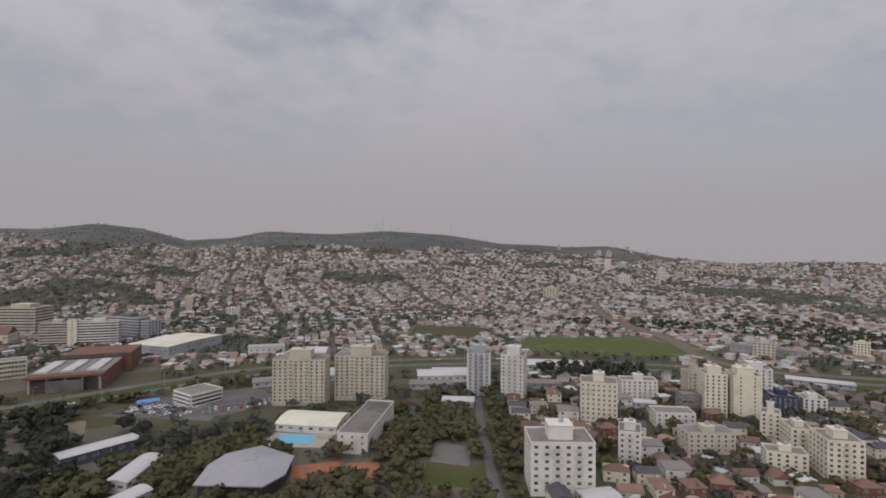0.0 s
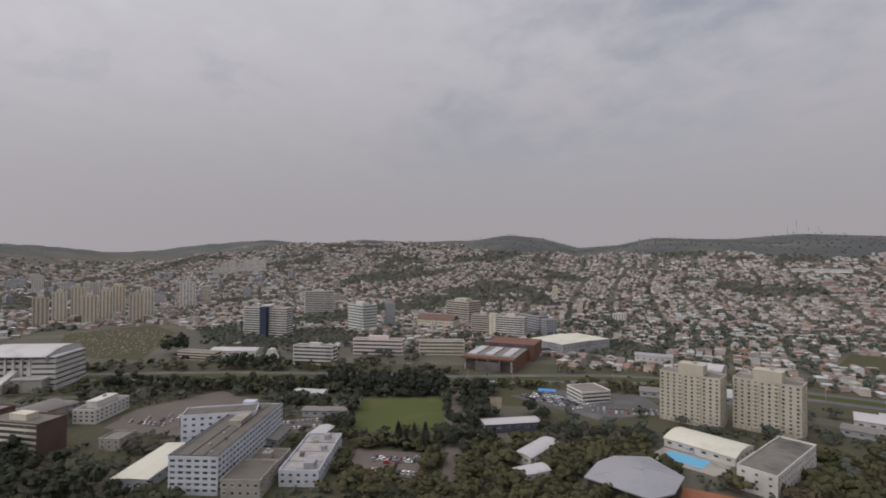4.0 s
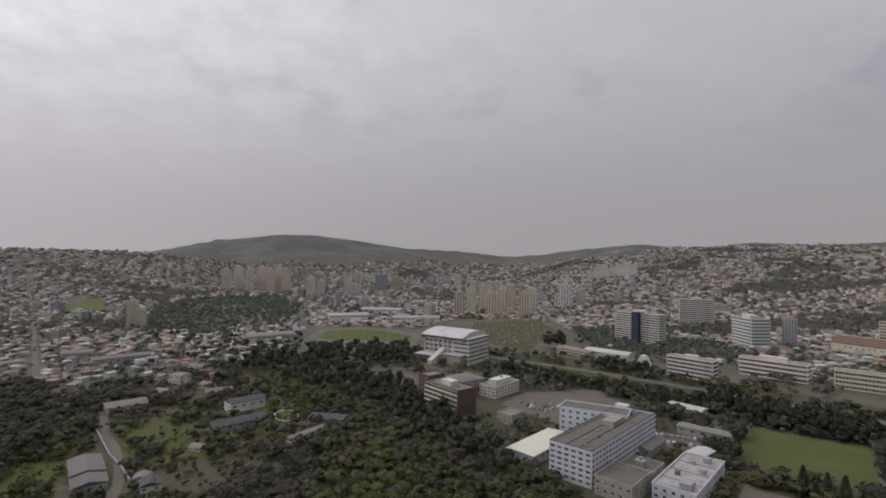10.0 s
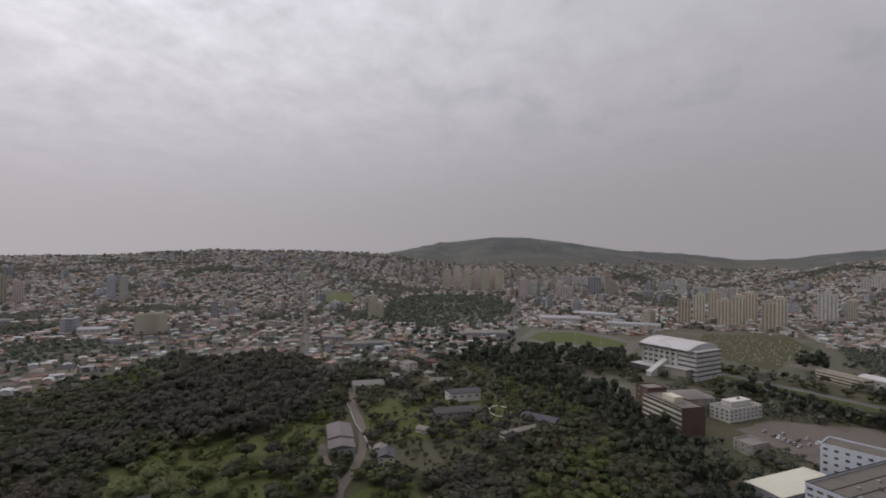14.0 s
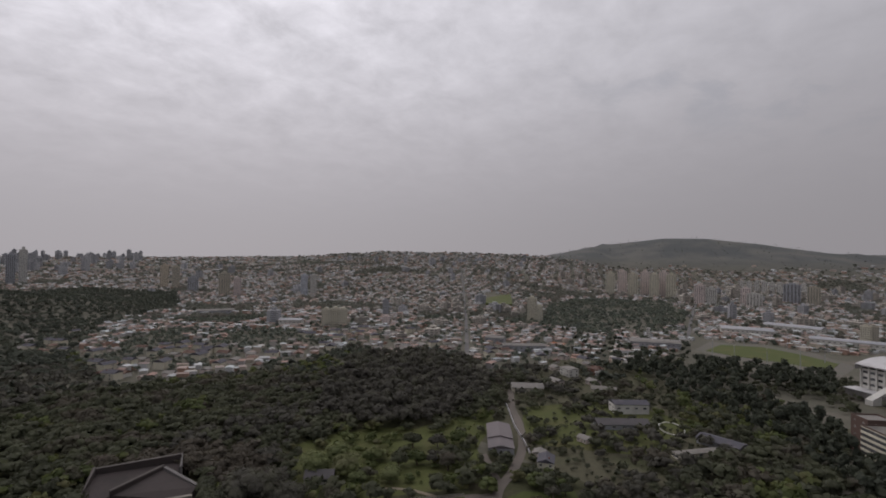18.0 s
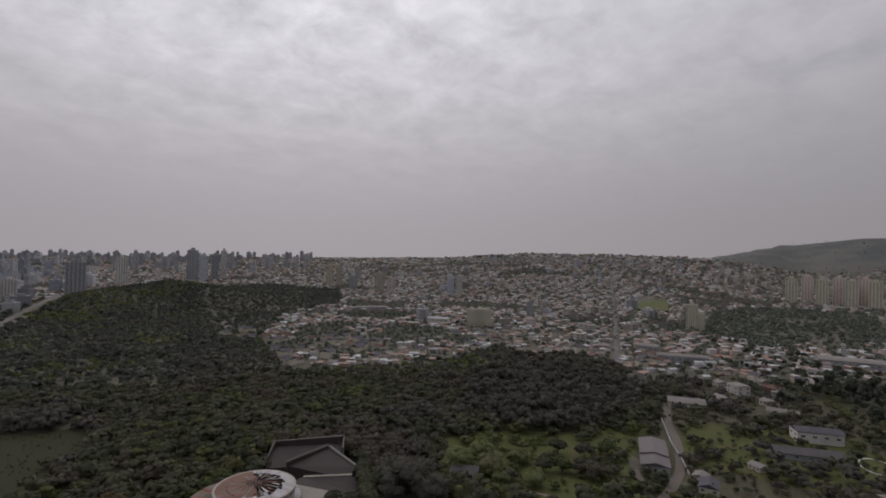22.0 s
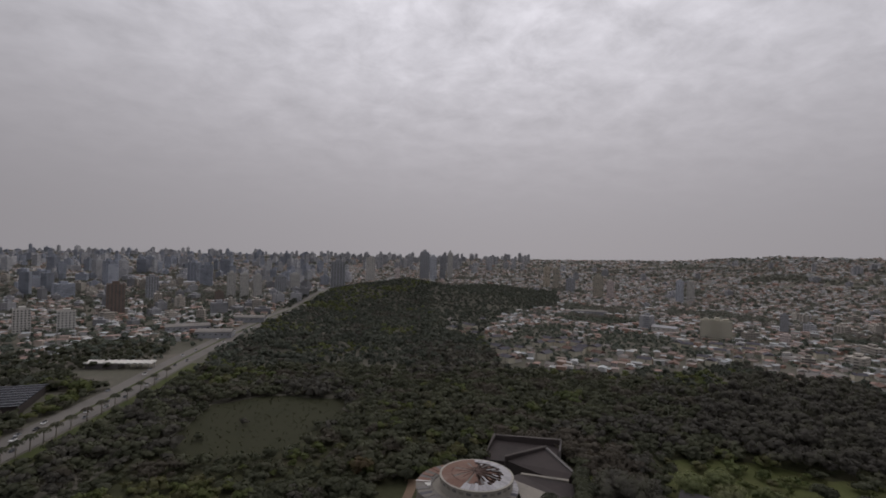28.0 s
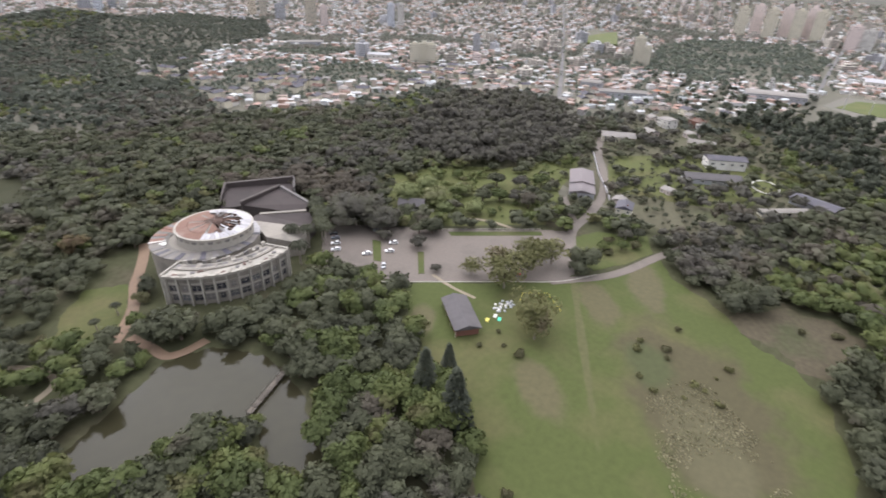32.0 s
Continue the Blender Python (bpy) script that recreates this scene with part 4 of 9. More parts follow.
class TreeKind:
    def __init__(self, label, material, bark=None, variants=3, count=900, lobes=14, radius=4.2, height=6.8, base=1.7, size=0.33, spread=0.6, droop=0.0, category="tree", name="tree", sets=None, hull=(6, 2)):
        self.label, self.category, self.name = label, category, name
        self.sets = sets or []
        for _ in range(0 if sets else variants):
            q = leaf_cloud(count, lobes, radius, height, base, size, RNG, spread, droop, hull)
            self.sets.append((trunk_shape(base + height * 0.7, 0.26, RNG, 6, radius * 0.55).mesh("trunk", bark or BARK), leaf_mesh("crown", q, material)))

    def plant(self, x, y, s=1.0, tall=1.0, label=""):
        z = float(land(np.array([x]), np.array([y]))[0])
        ob = thing(self.name, x, y, z, random.random() * 360, label or self.label, self.category, "park trees")
        wide = 1.15 if self.name == "tree" else 1.0
        ob.scale = (s * wide, s * wide, s * tall / wide ** 0.6)
        tr, cr = random.choice(self.sets)
        part("trunk", tr, None, ob)
        part("crown", cr, None, ob)
        return ob


BROAD = TreeKind("broad-crowned dark green tree in the park woods", LEAF, variants=5)
FRESH = TreeKind("broad tree with fresh light green leaves", LEAF_FRESH, variants=3, lobes=11, height=5.6)
BARE = TreeKind("greyish half-bare tree with thin twigs", LEAF_GREY, PALE_BARK, variants=3, count=900, radius=4.4, height=6.4, size=0.28, spread=1.2)
BROWN_TREE = TreeKind("round brown winter tree with dense thin twigs", LEAF_BROWN, PALE_BARK, variants=2, count=900, radius=4.6, height=6.6, size=0.28, spread=1.0)
GREAT_GREY = TreeKind("great domed greyish tree with dense thin twigs", LEAF_GREY, PALE_BARK, variants=1, count=3600, lobes=44, radius=11.5, height=17.0, base=2.0, size=0.36, spread=0.9)
GREAT_FRESH = TreeKind("great domed tree with pale green young leaves", LEAF_PALE, variants=2, count=3400, lobes=40, radius=10.0, height=16.0, base=1.5, size=0.36, spread=0.8)
FEATHERY = TreeKind("feathery tree with thin yellowish leaves beside the car park", LEAF_THIN, PALE_BARK, variants=3, count=1000, lobes=16, radius=5.4, height=9.5, base=2.0, size=0.27, spread=1.3, hull=(0, 0))
GREAT_GREEN = TreeKind("great domed fresh green tree above the woods", LEAF_BRIGHT, variants=2, count=2600, lobes=30, radius=8.0, height=10.5, base=2.0, size=0.36, spread=0.7)
RUSTY = TreeKind("tree with rust-brown leaves in the park woods", LEAF_RUST, variants=1)
SCRUB_TUFT = TreeKind("low olive tuft of scrub on rough grass", LEAF_THIN, variants=3, count=170, lobes=6, radius=1.7, height=1.5, base=0.0, size=0.2, spread=1.0, category="shrub", name="shrub")
SHRUB = TreeKind("low rounded dark green shrub", LEAF_CAMPUS, variants=2, count=200, lobes=5, radius=1.9, height=2.2, base=0.1, size=0.22, category="shrub", name="shrub")


def conifer_kind(material, label):
    sets = []
    for _ in range(2):
        n = 700
        z = RNG.random(n) ** 1.25
        a = RNG.random(n) * 6.283
        rad = (1 - z) ** 0.75 * 3.7 * (0.55 + 0.45 * RNG.random(n)) + 0.15
        c = np.stack([rad * np.cos(a), rad * np.sin(a), 1.2 + z * 13.5 - 0.25 * rad], 1)
        out = np.stack([np.cos(a), np.sin(a), np.full(n, -0.25)], 1)
        side = np.stack([-np.sin(a), np.cos(a), RNG.normal(size=n) * 0.3], 1)
        s = 0.5 * (0.6 + 0.7 * RNG.random((n, 1)))
        q = np.stack([c - side * s * 0.6 - out * s, c + side * s * 0.6 - out * s, c + side * s * 0.5 + out * s, c - side * s * 0.5 + out * s], 1)
        crown = q.reshape(-1, 3), np.arange(4 * n).reshape(-1, 4), np.repeat(crown_normals(q), 4, 0)
        sets.append((Shape().tube(0, 0, 0.3, 0.06, 0, 14.3, 7).mesh("trunk", BARK), leaf_mesh("crown", crown, material)))
    return TreeKind(label, material, category="conifer", name="conifer", sets=sets)


CONIFER = conifer_kind(LEAF_DARK, "tall dark conifer at the lawn's edge")


def palm_kind():
    s = Shape()
    for i in range(22):
        a, lift = i * 2.4, 0.3 + 0.6 * ((i * 7) % 10) / 10
        dx, dy = math.cos(a), math.sin(a)
        pts = [(0, 0), (0.9, lift * 0.9), (1.8, lift * 0.9 - 0.25), (2.6, lift * 0.5 - 1.1)]
        for (r0, z0), (r1, z1), w0, w1 in zip(pts, pts[1:], (0.1, 0.38, 0.34), (0.38, 0.34, 0.05)):
            s.face([(dx * r0 - dy * w0, dy * r0 + dx * w0, 6 + z0 - 0.1), (dx * r0, dy * r0, 6 + z0 + 0.06), (dx * r1, dy * r1, 6 + z1 + 0.06), (dx * r1 - dy * w1, dy * r1 + dx * w1, 6 + z1 - 0.1)])
            s.face([(dx * r0, dy * r0, 6 + z0 + 0.06), (dx * r0 + dy * w0, dy * r0 - dx * w0, 6 + z0 - 0.1), (dx * r1 + dy * w1, dy * r1 - dx * w1, 6 + z1 - 0.1), (dx * r1, dy * r1, 6 + z1 + 0.06)])
    sets = [(Shape().tube(0, 0, 0.26, 0.17, 0, 6.1, 8).mesh("trunk", PALE_BARK), s.mesh("crown", LEAF))]
    return TreeKind("slender palm with drooping fronds", LEAF, category="palm", name="palm", sets=sets)


PALM = palm_kind()


def joined_trees(name, xs, ys, scales, template_sets, material, label, z=None):
    """Far trees joined into one mesh."""
    z = land(xs, ys) if z is None else z
    out, bent, quads, at = [], [], [], 0
    pick = RNG.integers(0, len(template_sets), len(xs))
    for k, (tv, tf, tn) in enumerate(template_sets):
        sel = np.where(pick == k)[0]
        if not len(sel):
            continue
        a = RNG.random(len(sel)) * 6.283
        c, s = np.cos(a)[:, None], np.sin(a)[:, None]
        sc = scales[sel][:, None]
        x = (tv[None, :, 0] * c - tv[None, :, 1] * s) * sc * 1.18 + xs[sel][:, None]
        y = (tv[None, :, 0] * s + tv[None, :, 1] * c) * sc * 1.18 + ys[sel][:, None]
        zz = tv[None, :, 2] * sc * (0.78 + 0.32 * RNG.random(len(sel)))[:, None] + z[sel][:, None]
        out.append(np.stack([x, y, zz], -1).reshape(-1, 3))
        bent.append(np.stack([tn[None, :, 0] * c - tn[None, :, 1] * s, tn[None, :, 0] * s + tn[None, :, 1] * c, np.broadcast_to(tn[None, :, 2], x.shape)], -1).reshape(-1, 3))
        quads.append((at + np.arange(len(sel))[:, None, None] * len(tv) + tf[None]).reshape(-1, 4))
        at += len(sel) * len(tv)
    me = cloud_mesh(name, np.concatenate(out), np.concatenate(quads), None, [material])
    if len(template_sets[0][1]) > 20:
        me.normals_split_custom_set_from_vertices(np.concatenate(bent))
    return tagged(new(name, me), label, "trees", kind="stuff")


NEAR = [leaf_cloud(240, 9, 4.2, 6.2, 1.2, 0.42, RNG, 0.55, hull=(6, 2)) for _ in range(6)]
MID = [leaf_cloud(44, 5, 4.2, 6.0, 1.0, 0.72, RNG, 0.4, hull=(6, 2)) for _ in range(6)]
LOW = [leaf_cloud(9, 3, 4.2, 6.0, 0.8, 1.2, RNG, 0.3, hull=(6, 1)) for _ in range(6)]
TALL = [leaf_cloud(42, 6, 4.2, 7.5, 3.2, 0.6, RNG, 0.5, hull=(6, 2)) for _ in range(5)]
FAR = [leaf_cloud(5, 3, 4.0, 5.0, 0.2, 2.9, RNG, 0.15) for _ in range(6)]
TALLPINE = [leaf_cloud(46, 6, 3.0, 10.0, 2.5, 0.7, RNG, 0.5, hull=(6, 2)) for _ in range(4)]


# ---- buildings ----
def window_mesh(w, h, frame_mat=None, glass=None, sill=True):
    """A framed window facing -y, its middle at the origin."""
    s = Shape()
    f, d = 0.09, 0.10
    s.face([(-w / 2, -0.02, -h / 2), (w / 2, -0.02, -h / 2), (w / 2, -0.02, h / 2), (-w / 2, -0.02, h / 2)], 0)
    s.box(-w / 2 - f, -w / 2, -d, 0, -h / 2, h / 2, 1, False)
    s.box(w / 2, w / 2 + f, -d, 0, -h / 2, h / 2, 1, False)
    s.box(-w / 2 - f, w / 2 + f, -d, 0, h / 2, h / 2 + f, 1)
    if sill:
        s.box(-w / 2 - f, w / 2 + f, -d - 0.1, 0, -h / 2 - f, -h / 2, 1)
    return s.mesh("window", [glass or GLASS, frame_mat or WHITE])


SIDES = ((0, -1, 0), (1, 0, 90), (0, 1, 180), (-1, 0, 270))


def on_side(k, w, d, u, z, off=0.0):
    """Pose on side k of a w x d block, u along the side from its middle."""
    nx, ny, turn = SIDES[k]
    half = d / 2 if k in (0, 2) else w / 2
    ux, uy = math.cos(radians(turn)), math.sin(radians(turn))
    return pose(nx * (half + off) + ux * u, ny * (half + off) + uy * u, z, 0, 0, turn)


def facing(x, y, turn, k):
    nx, ny, _ = SIDES[k]
    c, s = math.cos(radians(turn)), math.sin(radians(turn))
    return (nx * c - ny * s) * x + (nx * s + ny * c) * y < 0


def block(name, label, category, x, y, along, a, b, group=""):
    """A thing whose near corner is (x, y); one side runs a metres in direction along, the other b metres away from the camera.
    Gives the empty at the footprint's middle, and the block's width and depth."""
    ca, sa = math.cos(radians(along)), math.sin(radians(along))
    bx, by = -sa, ca
    if bx * x + by * y < 0:
        bx, by = -bx, -by
    cx, cy = x + ca * a / 2 + bx * b / 2, y + sa * a / 2 + by * b / 2
    turn = math.degrees(math.atan2(by, bx)) - 90
    z = float(land(np.array([cx]), np.array([cy]))[0])
    ob = thing(name, cx, cy, z, turn, label, category, group)
    c, s = math.cos(radians(turn)), math.sin(radians(turn))
    KEEP_OUT.append([(cx + c * u * (a / 2 + 2) - s * v * (b / 2 + 2), cy + s * u * (a / 2 + 2) + c * v * (b / 2 + 2)) for u, v in ((-1, -1), (1, -1), (1, 1), (-1, 1))])
    return ob, turn


def body_shape(w, d, h, parapet=0.9, t=0.3):
    """Walls with a parapet round a sunken roof, as one closed skin."""
    s = Shape()
    rings = [(w / 2, d / 2, -1.5), (w / 2, d / 2, h - 0.25), (w / 2 + 0.12, d / 2 + 0.12, h - 0.25), (w / 2 + 0.12, d / 2 + 0.12, h), (w / 2 - t, d / 2 - t, h), (w / 2 - t, d / 2 - t, h - parapet)]
    for x, y, z in rings:
        s.v += [(-x, -y, z), (x, -y, z), (x, y, z), (-x, y, z)]
    for k in range(len(rings) - 1):
        for i in range(4):
            j = (i + 1) % 4
            s.f.append((4 * k + i, 4 * k + j, 4 * k + 4 + j, 4 * k + 4 + i))
            s.m.append(0)
    s.f += [(3, 2, 1, 0), tuple(4 * len(rings) - 4 + i for i in range(4))]
    s.m += [0, 0]
    return s


def roof_slab(w, d, z):
    return Shape().box(-w / 2 + 0.3, w / 2 - 0.3, -d / 2 + 0.3, d / 2 - 0.3, z, z + 0.06)


def tower(label, x, y, along, a, b, h, floors, wall, nwin=(6, 4), win=(1.3, 1.3), balconies=(), ribs=0, rib_mat=None, head=(0.35, 0.35, 4.5), trim=None, roof=None,
          category="apartment building", name="apartment_building", group="", glass=None, ground_gap=1.0, far=False, head_mat=None, bands=None):
    """A multi-storey building with its windows, balconies, pilasters and rooftop house."""
    ob, turn = block(name, label, category, x, y, along, a, b, group)
    w, d = a, b
    part("wall", body_shape(w, d, h), wall, ob)
    part("roof", roof_slab(w, d, h - 0.9), roof or ROOF_GREY, ob, "flat grey roof")
    if head:
        fw, fd, hh = head
        s = Shape()
        s.box(-w * fw / 2, w * fw / 2, -d * fd / 2, d * fd / 2, h - 0.85, h + hh)
        s.box(-w * fw / 2 - 0.25, w * fw / 2 + 0.25, -d * fd / 2 - 0.25, d * fd / 2 + 0.25, h + hh, h + hh + 0.25)
        rh = part("rooftop_house", s, head_mat or wall, ob)
        if not far:
            part("water_tank", Shape().tube(w * fw * 0.1, 0, min(1.2, w * fw * 0.2), min(1.2, w * fw * 0.2), h + hh + 0.25, h + hh + 1.7, 10), GREY_PAINT, rh)
    step = (h - 0.9 - ground_gap) / floors
    me = window_mesh(win[0], min(win[1], step * 0.62), trim, glass)
    back = Shape()
    for k in range(4):
        length, n = (w, nwin[0]) if k in (0, 2) else (d, nwin[1])
        seen = facing(ob.location.x, ob.location.y, turn, k)
        for i in range(n):
            u = (i + 0.5) / n * length - length / 2
            for f in range(floors):
                z = ground_gap + (f + 0.55) * step
                bal = k in (0, 2) and i in balconies
                if seen and not far:
                    part("window", me, None, ob, m=on_side(k, w, d, u, z))
                    if bal:
                        bs = Shape()
                        bw = length / n * 0.46
                        bs.box(-bw, bw, -1.1, 0, -step * 0.42, -step * 0.42 + 0.14)
                        bs.box(-bw, bw, -1.1, -1.0, -step * 0.42 + 0.14, -step * 0.42 + 1.05)
                        bs.box(-bw, -bw + 0.1, -1.0, 0, -step * 0.42 + 0.14, -step * 0.42 + 1.05)
                        bs.box(bw - 0.1, bw, -1.0, 0, -step * 0.42 + 0.14, -step * 0.42 + 1.05)
                        part("balcony", bs, trim or wall, ob, m=on_side(k, w, d, u, z))
                else:
                    m = on_side(k, w, d, u, z)
                    hw, hh2 = win[0] / 2, min(win[1], step * 0.62) / 2
                    back.face([m @ Vector(p) for p in ((-hw, -0.04, -hh2), (hw, -0.04, -hh2), (hw, -0.04, hh2), (-hw, -0.04, hh2))])
        if ribs and seen:
            for i in range(n + 1):
                u = i / n * (length - 0.4) - length / 2 + 0.2
                part("pilaster", Shape().box(-ribs / 2, ribs / 2, -0.28, 0, 0.4, h - 0.6), rib_mat or trim or wall, ob, m=on_side(k, w, d, u, 0))
        if bands and seen:
            for f in range(floors):
                z = ground_gap + (f + 0.98) * step
                part("spandrel", Shape().box(-length / 2 - 0.05, length / 2 + 0.05, -0.22, 0, -step * 0.26, step * 0.26), bands, ob, m=on_side(k, w, d, 0, z))
    if back.f:
        part("facade_glazing", back, glass or GLASS, ob, "rows of small dark windows", kind="stuff")
    return ob


def ribbon_tower(label, x, y, along, a, b, h, floors, wall, end=None, glass=None, head=(0.3, 0.5, 3), fins=0, roof=None, name="office_block", category="office building", group="", far=True, blank_ends=False):
    """An office slab with continuous window bands between spandrels and closed gable ends."""
    ob, turn = block(name, label, category, x, y, along, a, b, group)
    w, d = a, b
    part("wall", body_shape(w, d, h), end or wall, ob)
    part("roof", roof_slab(w, d, h - 0.9), roof or ROOF_GREY, ob, "flat grey roof")
    if head:
        part("rooftop_house", Shape().box(-w * head[0] / 2, w * head[0] / 2, -d * head[1] / 2, d * head[1] / 2, h - 0.85, h + head[2]), wall, ob)
    step = (h - 0.9) / floors
    for k in range(4):
        if not facing(ob.location.x, ob.location.y, turn, k):
            continue
        length = (w if k in (0, 2) else d) - 1.2
        if blank_ends and k in (1, 3):
            continue
        for f in range(floors):
            part("window_band", Shape().box(-length / 2, length / 2, -0.06, 0, step * 0.36, step * 0.86), glass or GLASS, ob, "dark ribbon window", m=on_side(k, w, d, 0, f * step))
            part("spandrel", Shape().box(-length / 2 - 0.1, length / 2 + 0.1, -0.35, 0, step * 0.9, step * 1.3 if f < floors - 1 else step), wall, ob, m=on_side(k, w, d, 0, f * step))
        if fins:
            n = int(length / fins)
            for i in range(n + 1):
                part("fin", Shape().box(-0.16, 0.16, -0.42, 0, step * 0.3, h - 0.9), wall, ob, m=on_side(k, w, d, -length / 2 + i * length / n, 0))
    return ob


def hall(label, x, y, along, a, b, h, rise, wall, roof, name="hall", category="hall", barrel=True, across=False, doors=3, overhang=0.6):
    """A shed with a curved or pitched sheet roof; the ridge runs along its first side, or across."""
    ob, turn = block(name, label, category, x, y, along, a, b)
    w, d = a, b
    s = Shape().box(-w / 2, w / 2, -d / 2, d / 2, -1.0, h)
    part("wall", s, wall, ob)
    r = Shape()
    n = 10 if barrel else 2
    span, run = (w, d) if across else (d, w)
    prof = []
    for i in range(n + 1):
        u = -1 + 2 * i / n
        prof.append((u * (span / 2 + overhang), h + rise * ((1 - u * u) if barrel else (1 - abs(u)))))
    e = run / 2 + overhang
    for (p0, z0), (p1, z1) in zip(prof, prof[1:]):
        if across:
            quad = [(p0, -e, z0 + 0.02), (p1, -e, z1 + 0.02), (p1, e, z1 + 0.02), (p0, e, z0 + 0.02)]
        else:
            quad = [(e, p0, z0 + 0.02), (e, p1, z1 + 0.02), (-e, p1, z1 + 0.02), (-e, p0, z0 + 0.02)]
        r.face([(q[0], q[1], q[2] + 0.25) for q in quad])
        r.face(list(reversed(quad)))
    for sgn in (-1, 1):
        pts = [((p, sgn * e, z) if across else (sgn * e, p, z)) for p, z in prof]
        r.face([(q[0], q[1], q[2] + 0.27) for q in pts])
        for q0, q1 in zip(pts, pts[1:]):
            r.face([(q0[0], q0[1], q0[2]), (q1[0], q1[1], q1[2]), (q1[0], q1[1], q1[2] + 0.27), (q0[0], q0[1], q0[2] + 0.27)])
    part("roof", r, roof, ob)
    me = window_mesh(2.4, 1.2)
    for k in range(4):
        if facing(ob.location.x, ob.location.y, turn, k):
            length = w if k in (0, 2) else d
            for i in range(max(2, int(length / 6))):
                nn = max(2, int(length / 6))
                part("window", me, None, ob, m=on_side(k, w, d, (i + 0.5) / nn * length - length / 2, h * 0.62))
    return ob


# tower blocks beside the swimming club
for lab, bx, by, al in (("tall beige apartment block with small balconies", -83, 354, 180), ("tall beige apartment block beside its twin", -42, 366, 177)):
    tw = tower(lab, bx, by, al, 37, 17, 33, 12, BEIGE, nwin=(10, 4), win=(1.5, 1.35), balconies=(3, 6), head=(0.42, 0.6, 5.5), trim=CREAM, ground_gap=2.6, group="twin towers")
    for i in range(12):
        part("column", Shape().box(-0.3, 0.3, -0.5, 0, -0.5, 2.7), CONCRETE, tw, m=on_side(0, 37, 17, -17 + i * 3.1, 0))
# swimming club
club = tower("long white three-storey club building with a grey roof", -40, 270, 172, 17, 60, 11.5, 3, WHITE, nwin=(3, 14), win=(1.4, 1.2), head=None, roof=STAINED_ROOF, category="club building", name="club_building")
hall("low hall under a pale cream curved roof", -63, 299, 172, 38, 26, 4.5, 2.6, WHITE, CREAM_ROOF, category="sports hall", name="sports_hall")
pool = patch("swimming_pool", [(-97, 286), (-75, 284), (-74, 297), (-95, 299)], POOL, 0.35, "bright blue outdoor swimming pool", "pool")
patch("pool_deck", [(-102, 281), (-66, 279), (-64, 300), (-100, 302)], CONCRETE, 0.22, "pale concrete pool deck", "deck")
sl = thing("water_slide", -86, 301, 0.2, 20, "blue and white water slide beside the pool", "slide")
s = Shape()
for i in range(10):
    s.face([(-4 + i * 0.8, -0.6, 4.2 - i * 0.4), (-4 + (i + 1) * 0.8, -0.6, 3.8 - i * 0.4), (-4 + (i + 1) * 0.8, 0.6, 3.8 - i * 0.4), (-4 + i * 0.8, 0.6, 4.2 - i * 0.4)])
part("chute", s, BLUE_TARP, sl)
for px in (-4, -1, 2):
    part("leg", Shape().tube(px, 0, 0.12, 0.12, -0.2, 3.6 - (px + 4) * 0.5, 8), WHITE, sl)
# faceted arena
arena = thing("arena", -92, 239, 0, 0, "low arena under a faceted grey metal roof", "arena")
rim = [(-17, -19), (14, -20), (20, -8), (18, 13), (-3, 26), (-17, 15), (-20, 2)]
KEEP_OUT.append([(x * 1.06 - 92, y * 1.06 + 239) for x, y in rim])
part("wall", Shape().prism([(x * 0.93, y * 0.93) for x, y in rim], -1, 6.3), STAIN_SHADE, arena, "dark wall below the roof's edge")
for p, q in zip(rim, rim[1:] + rim[:1]):
    part("roof_panel", Shape().face([(*p, 6.8), (*q, 6.8), (q[0] * 0.12, q[1] * 0.12 + 3, 9.4), (p[0] * 0.12, p[1] * 0.12 + 3, 9.4)]).face(
        [(*p, 6.2), (*q, 6.2), (*q, 6.8), (*p, 6.8)]).face([(*q, 6.2), (*p, 6.2), (p[0] * 0.93, p[1] * 0.93, 6.2), (q[0] * 0.93, q[1] * 0.93, 6.2)]), GREY_METAL, arena)
    part("roof_seam", Shape().prism([(p[0], p[1]), (p[0] + 0.2, p[1]), (p[0] * 0.12 + 0.2, p[1] * 0.12 + 3), (p[0] * 0.12, p[1] * 0.12 + 3)] if p[1] < 0 else [(p[0] * 0.12, p[1] * 0.12 + 3), (p[0] * 0.12 + 0.2, p[1] * 0.12 + 3), (p[0] + 0.2, p[1]), (p[0], p[1])],
                                   6.7, [6.9, 6.9, 9.5, 9.5] if p[1] < 0 else [9.5, 9.5, 6.9, 6.9]), GREY_PAINT, arena)
part("roof_cap", Shape().prism([(x * 0.13, y * 0.13 + 3) for x, y in rim], 9.3, 9.6), GREY_METAL, arena)
# white sheds by the playing field
hall("long low dark blue building with a flat pale roof", -189, 249, 52, 36, 11, 5.4, 0.5, NAVY, METAL_ROOF, barrel=False, category="building", name="clubhouse")
hall("narrow white curved-roof shed among trees", -142, 226, 92, 30, 10, 4.6, 1.4, WHITE, METAL_ROOF, category="shed", name="shed")
hall("pale curved-roof shed beside a wood", -134, 206, 66, 16, 9, 4.2, 1.2, WHITE, METAL_ROOF, category="shed", name="shed")
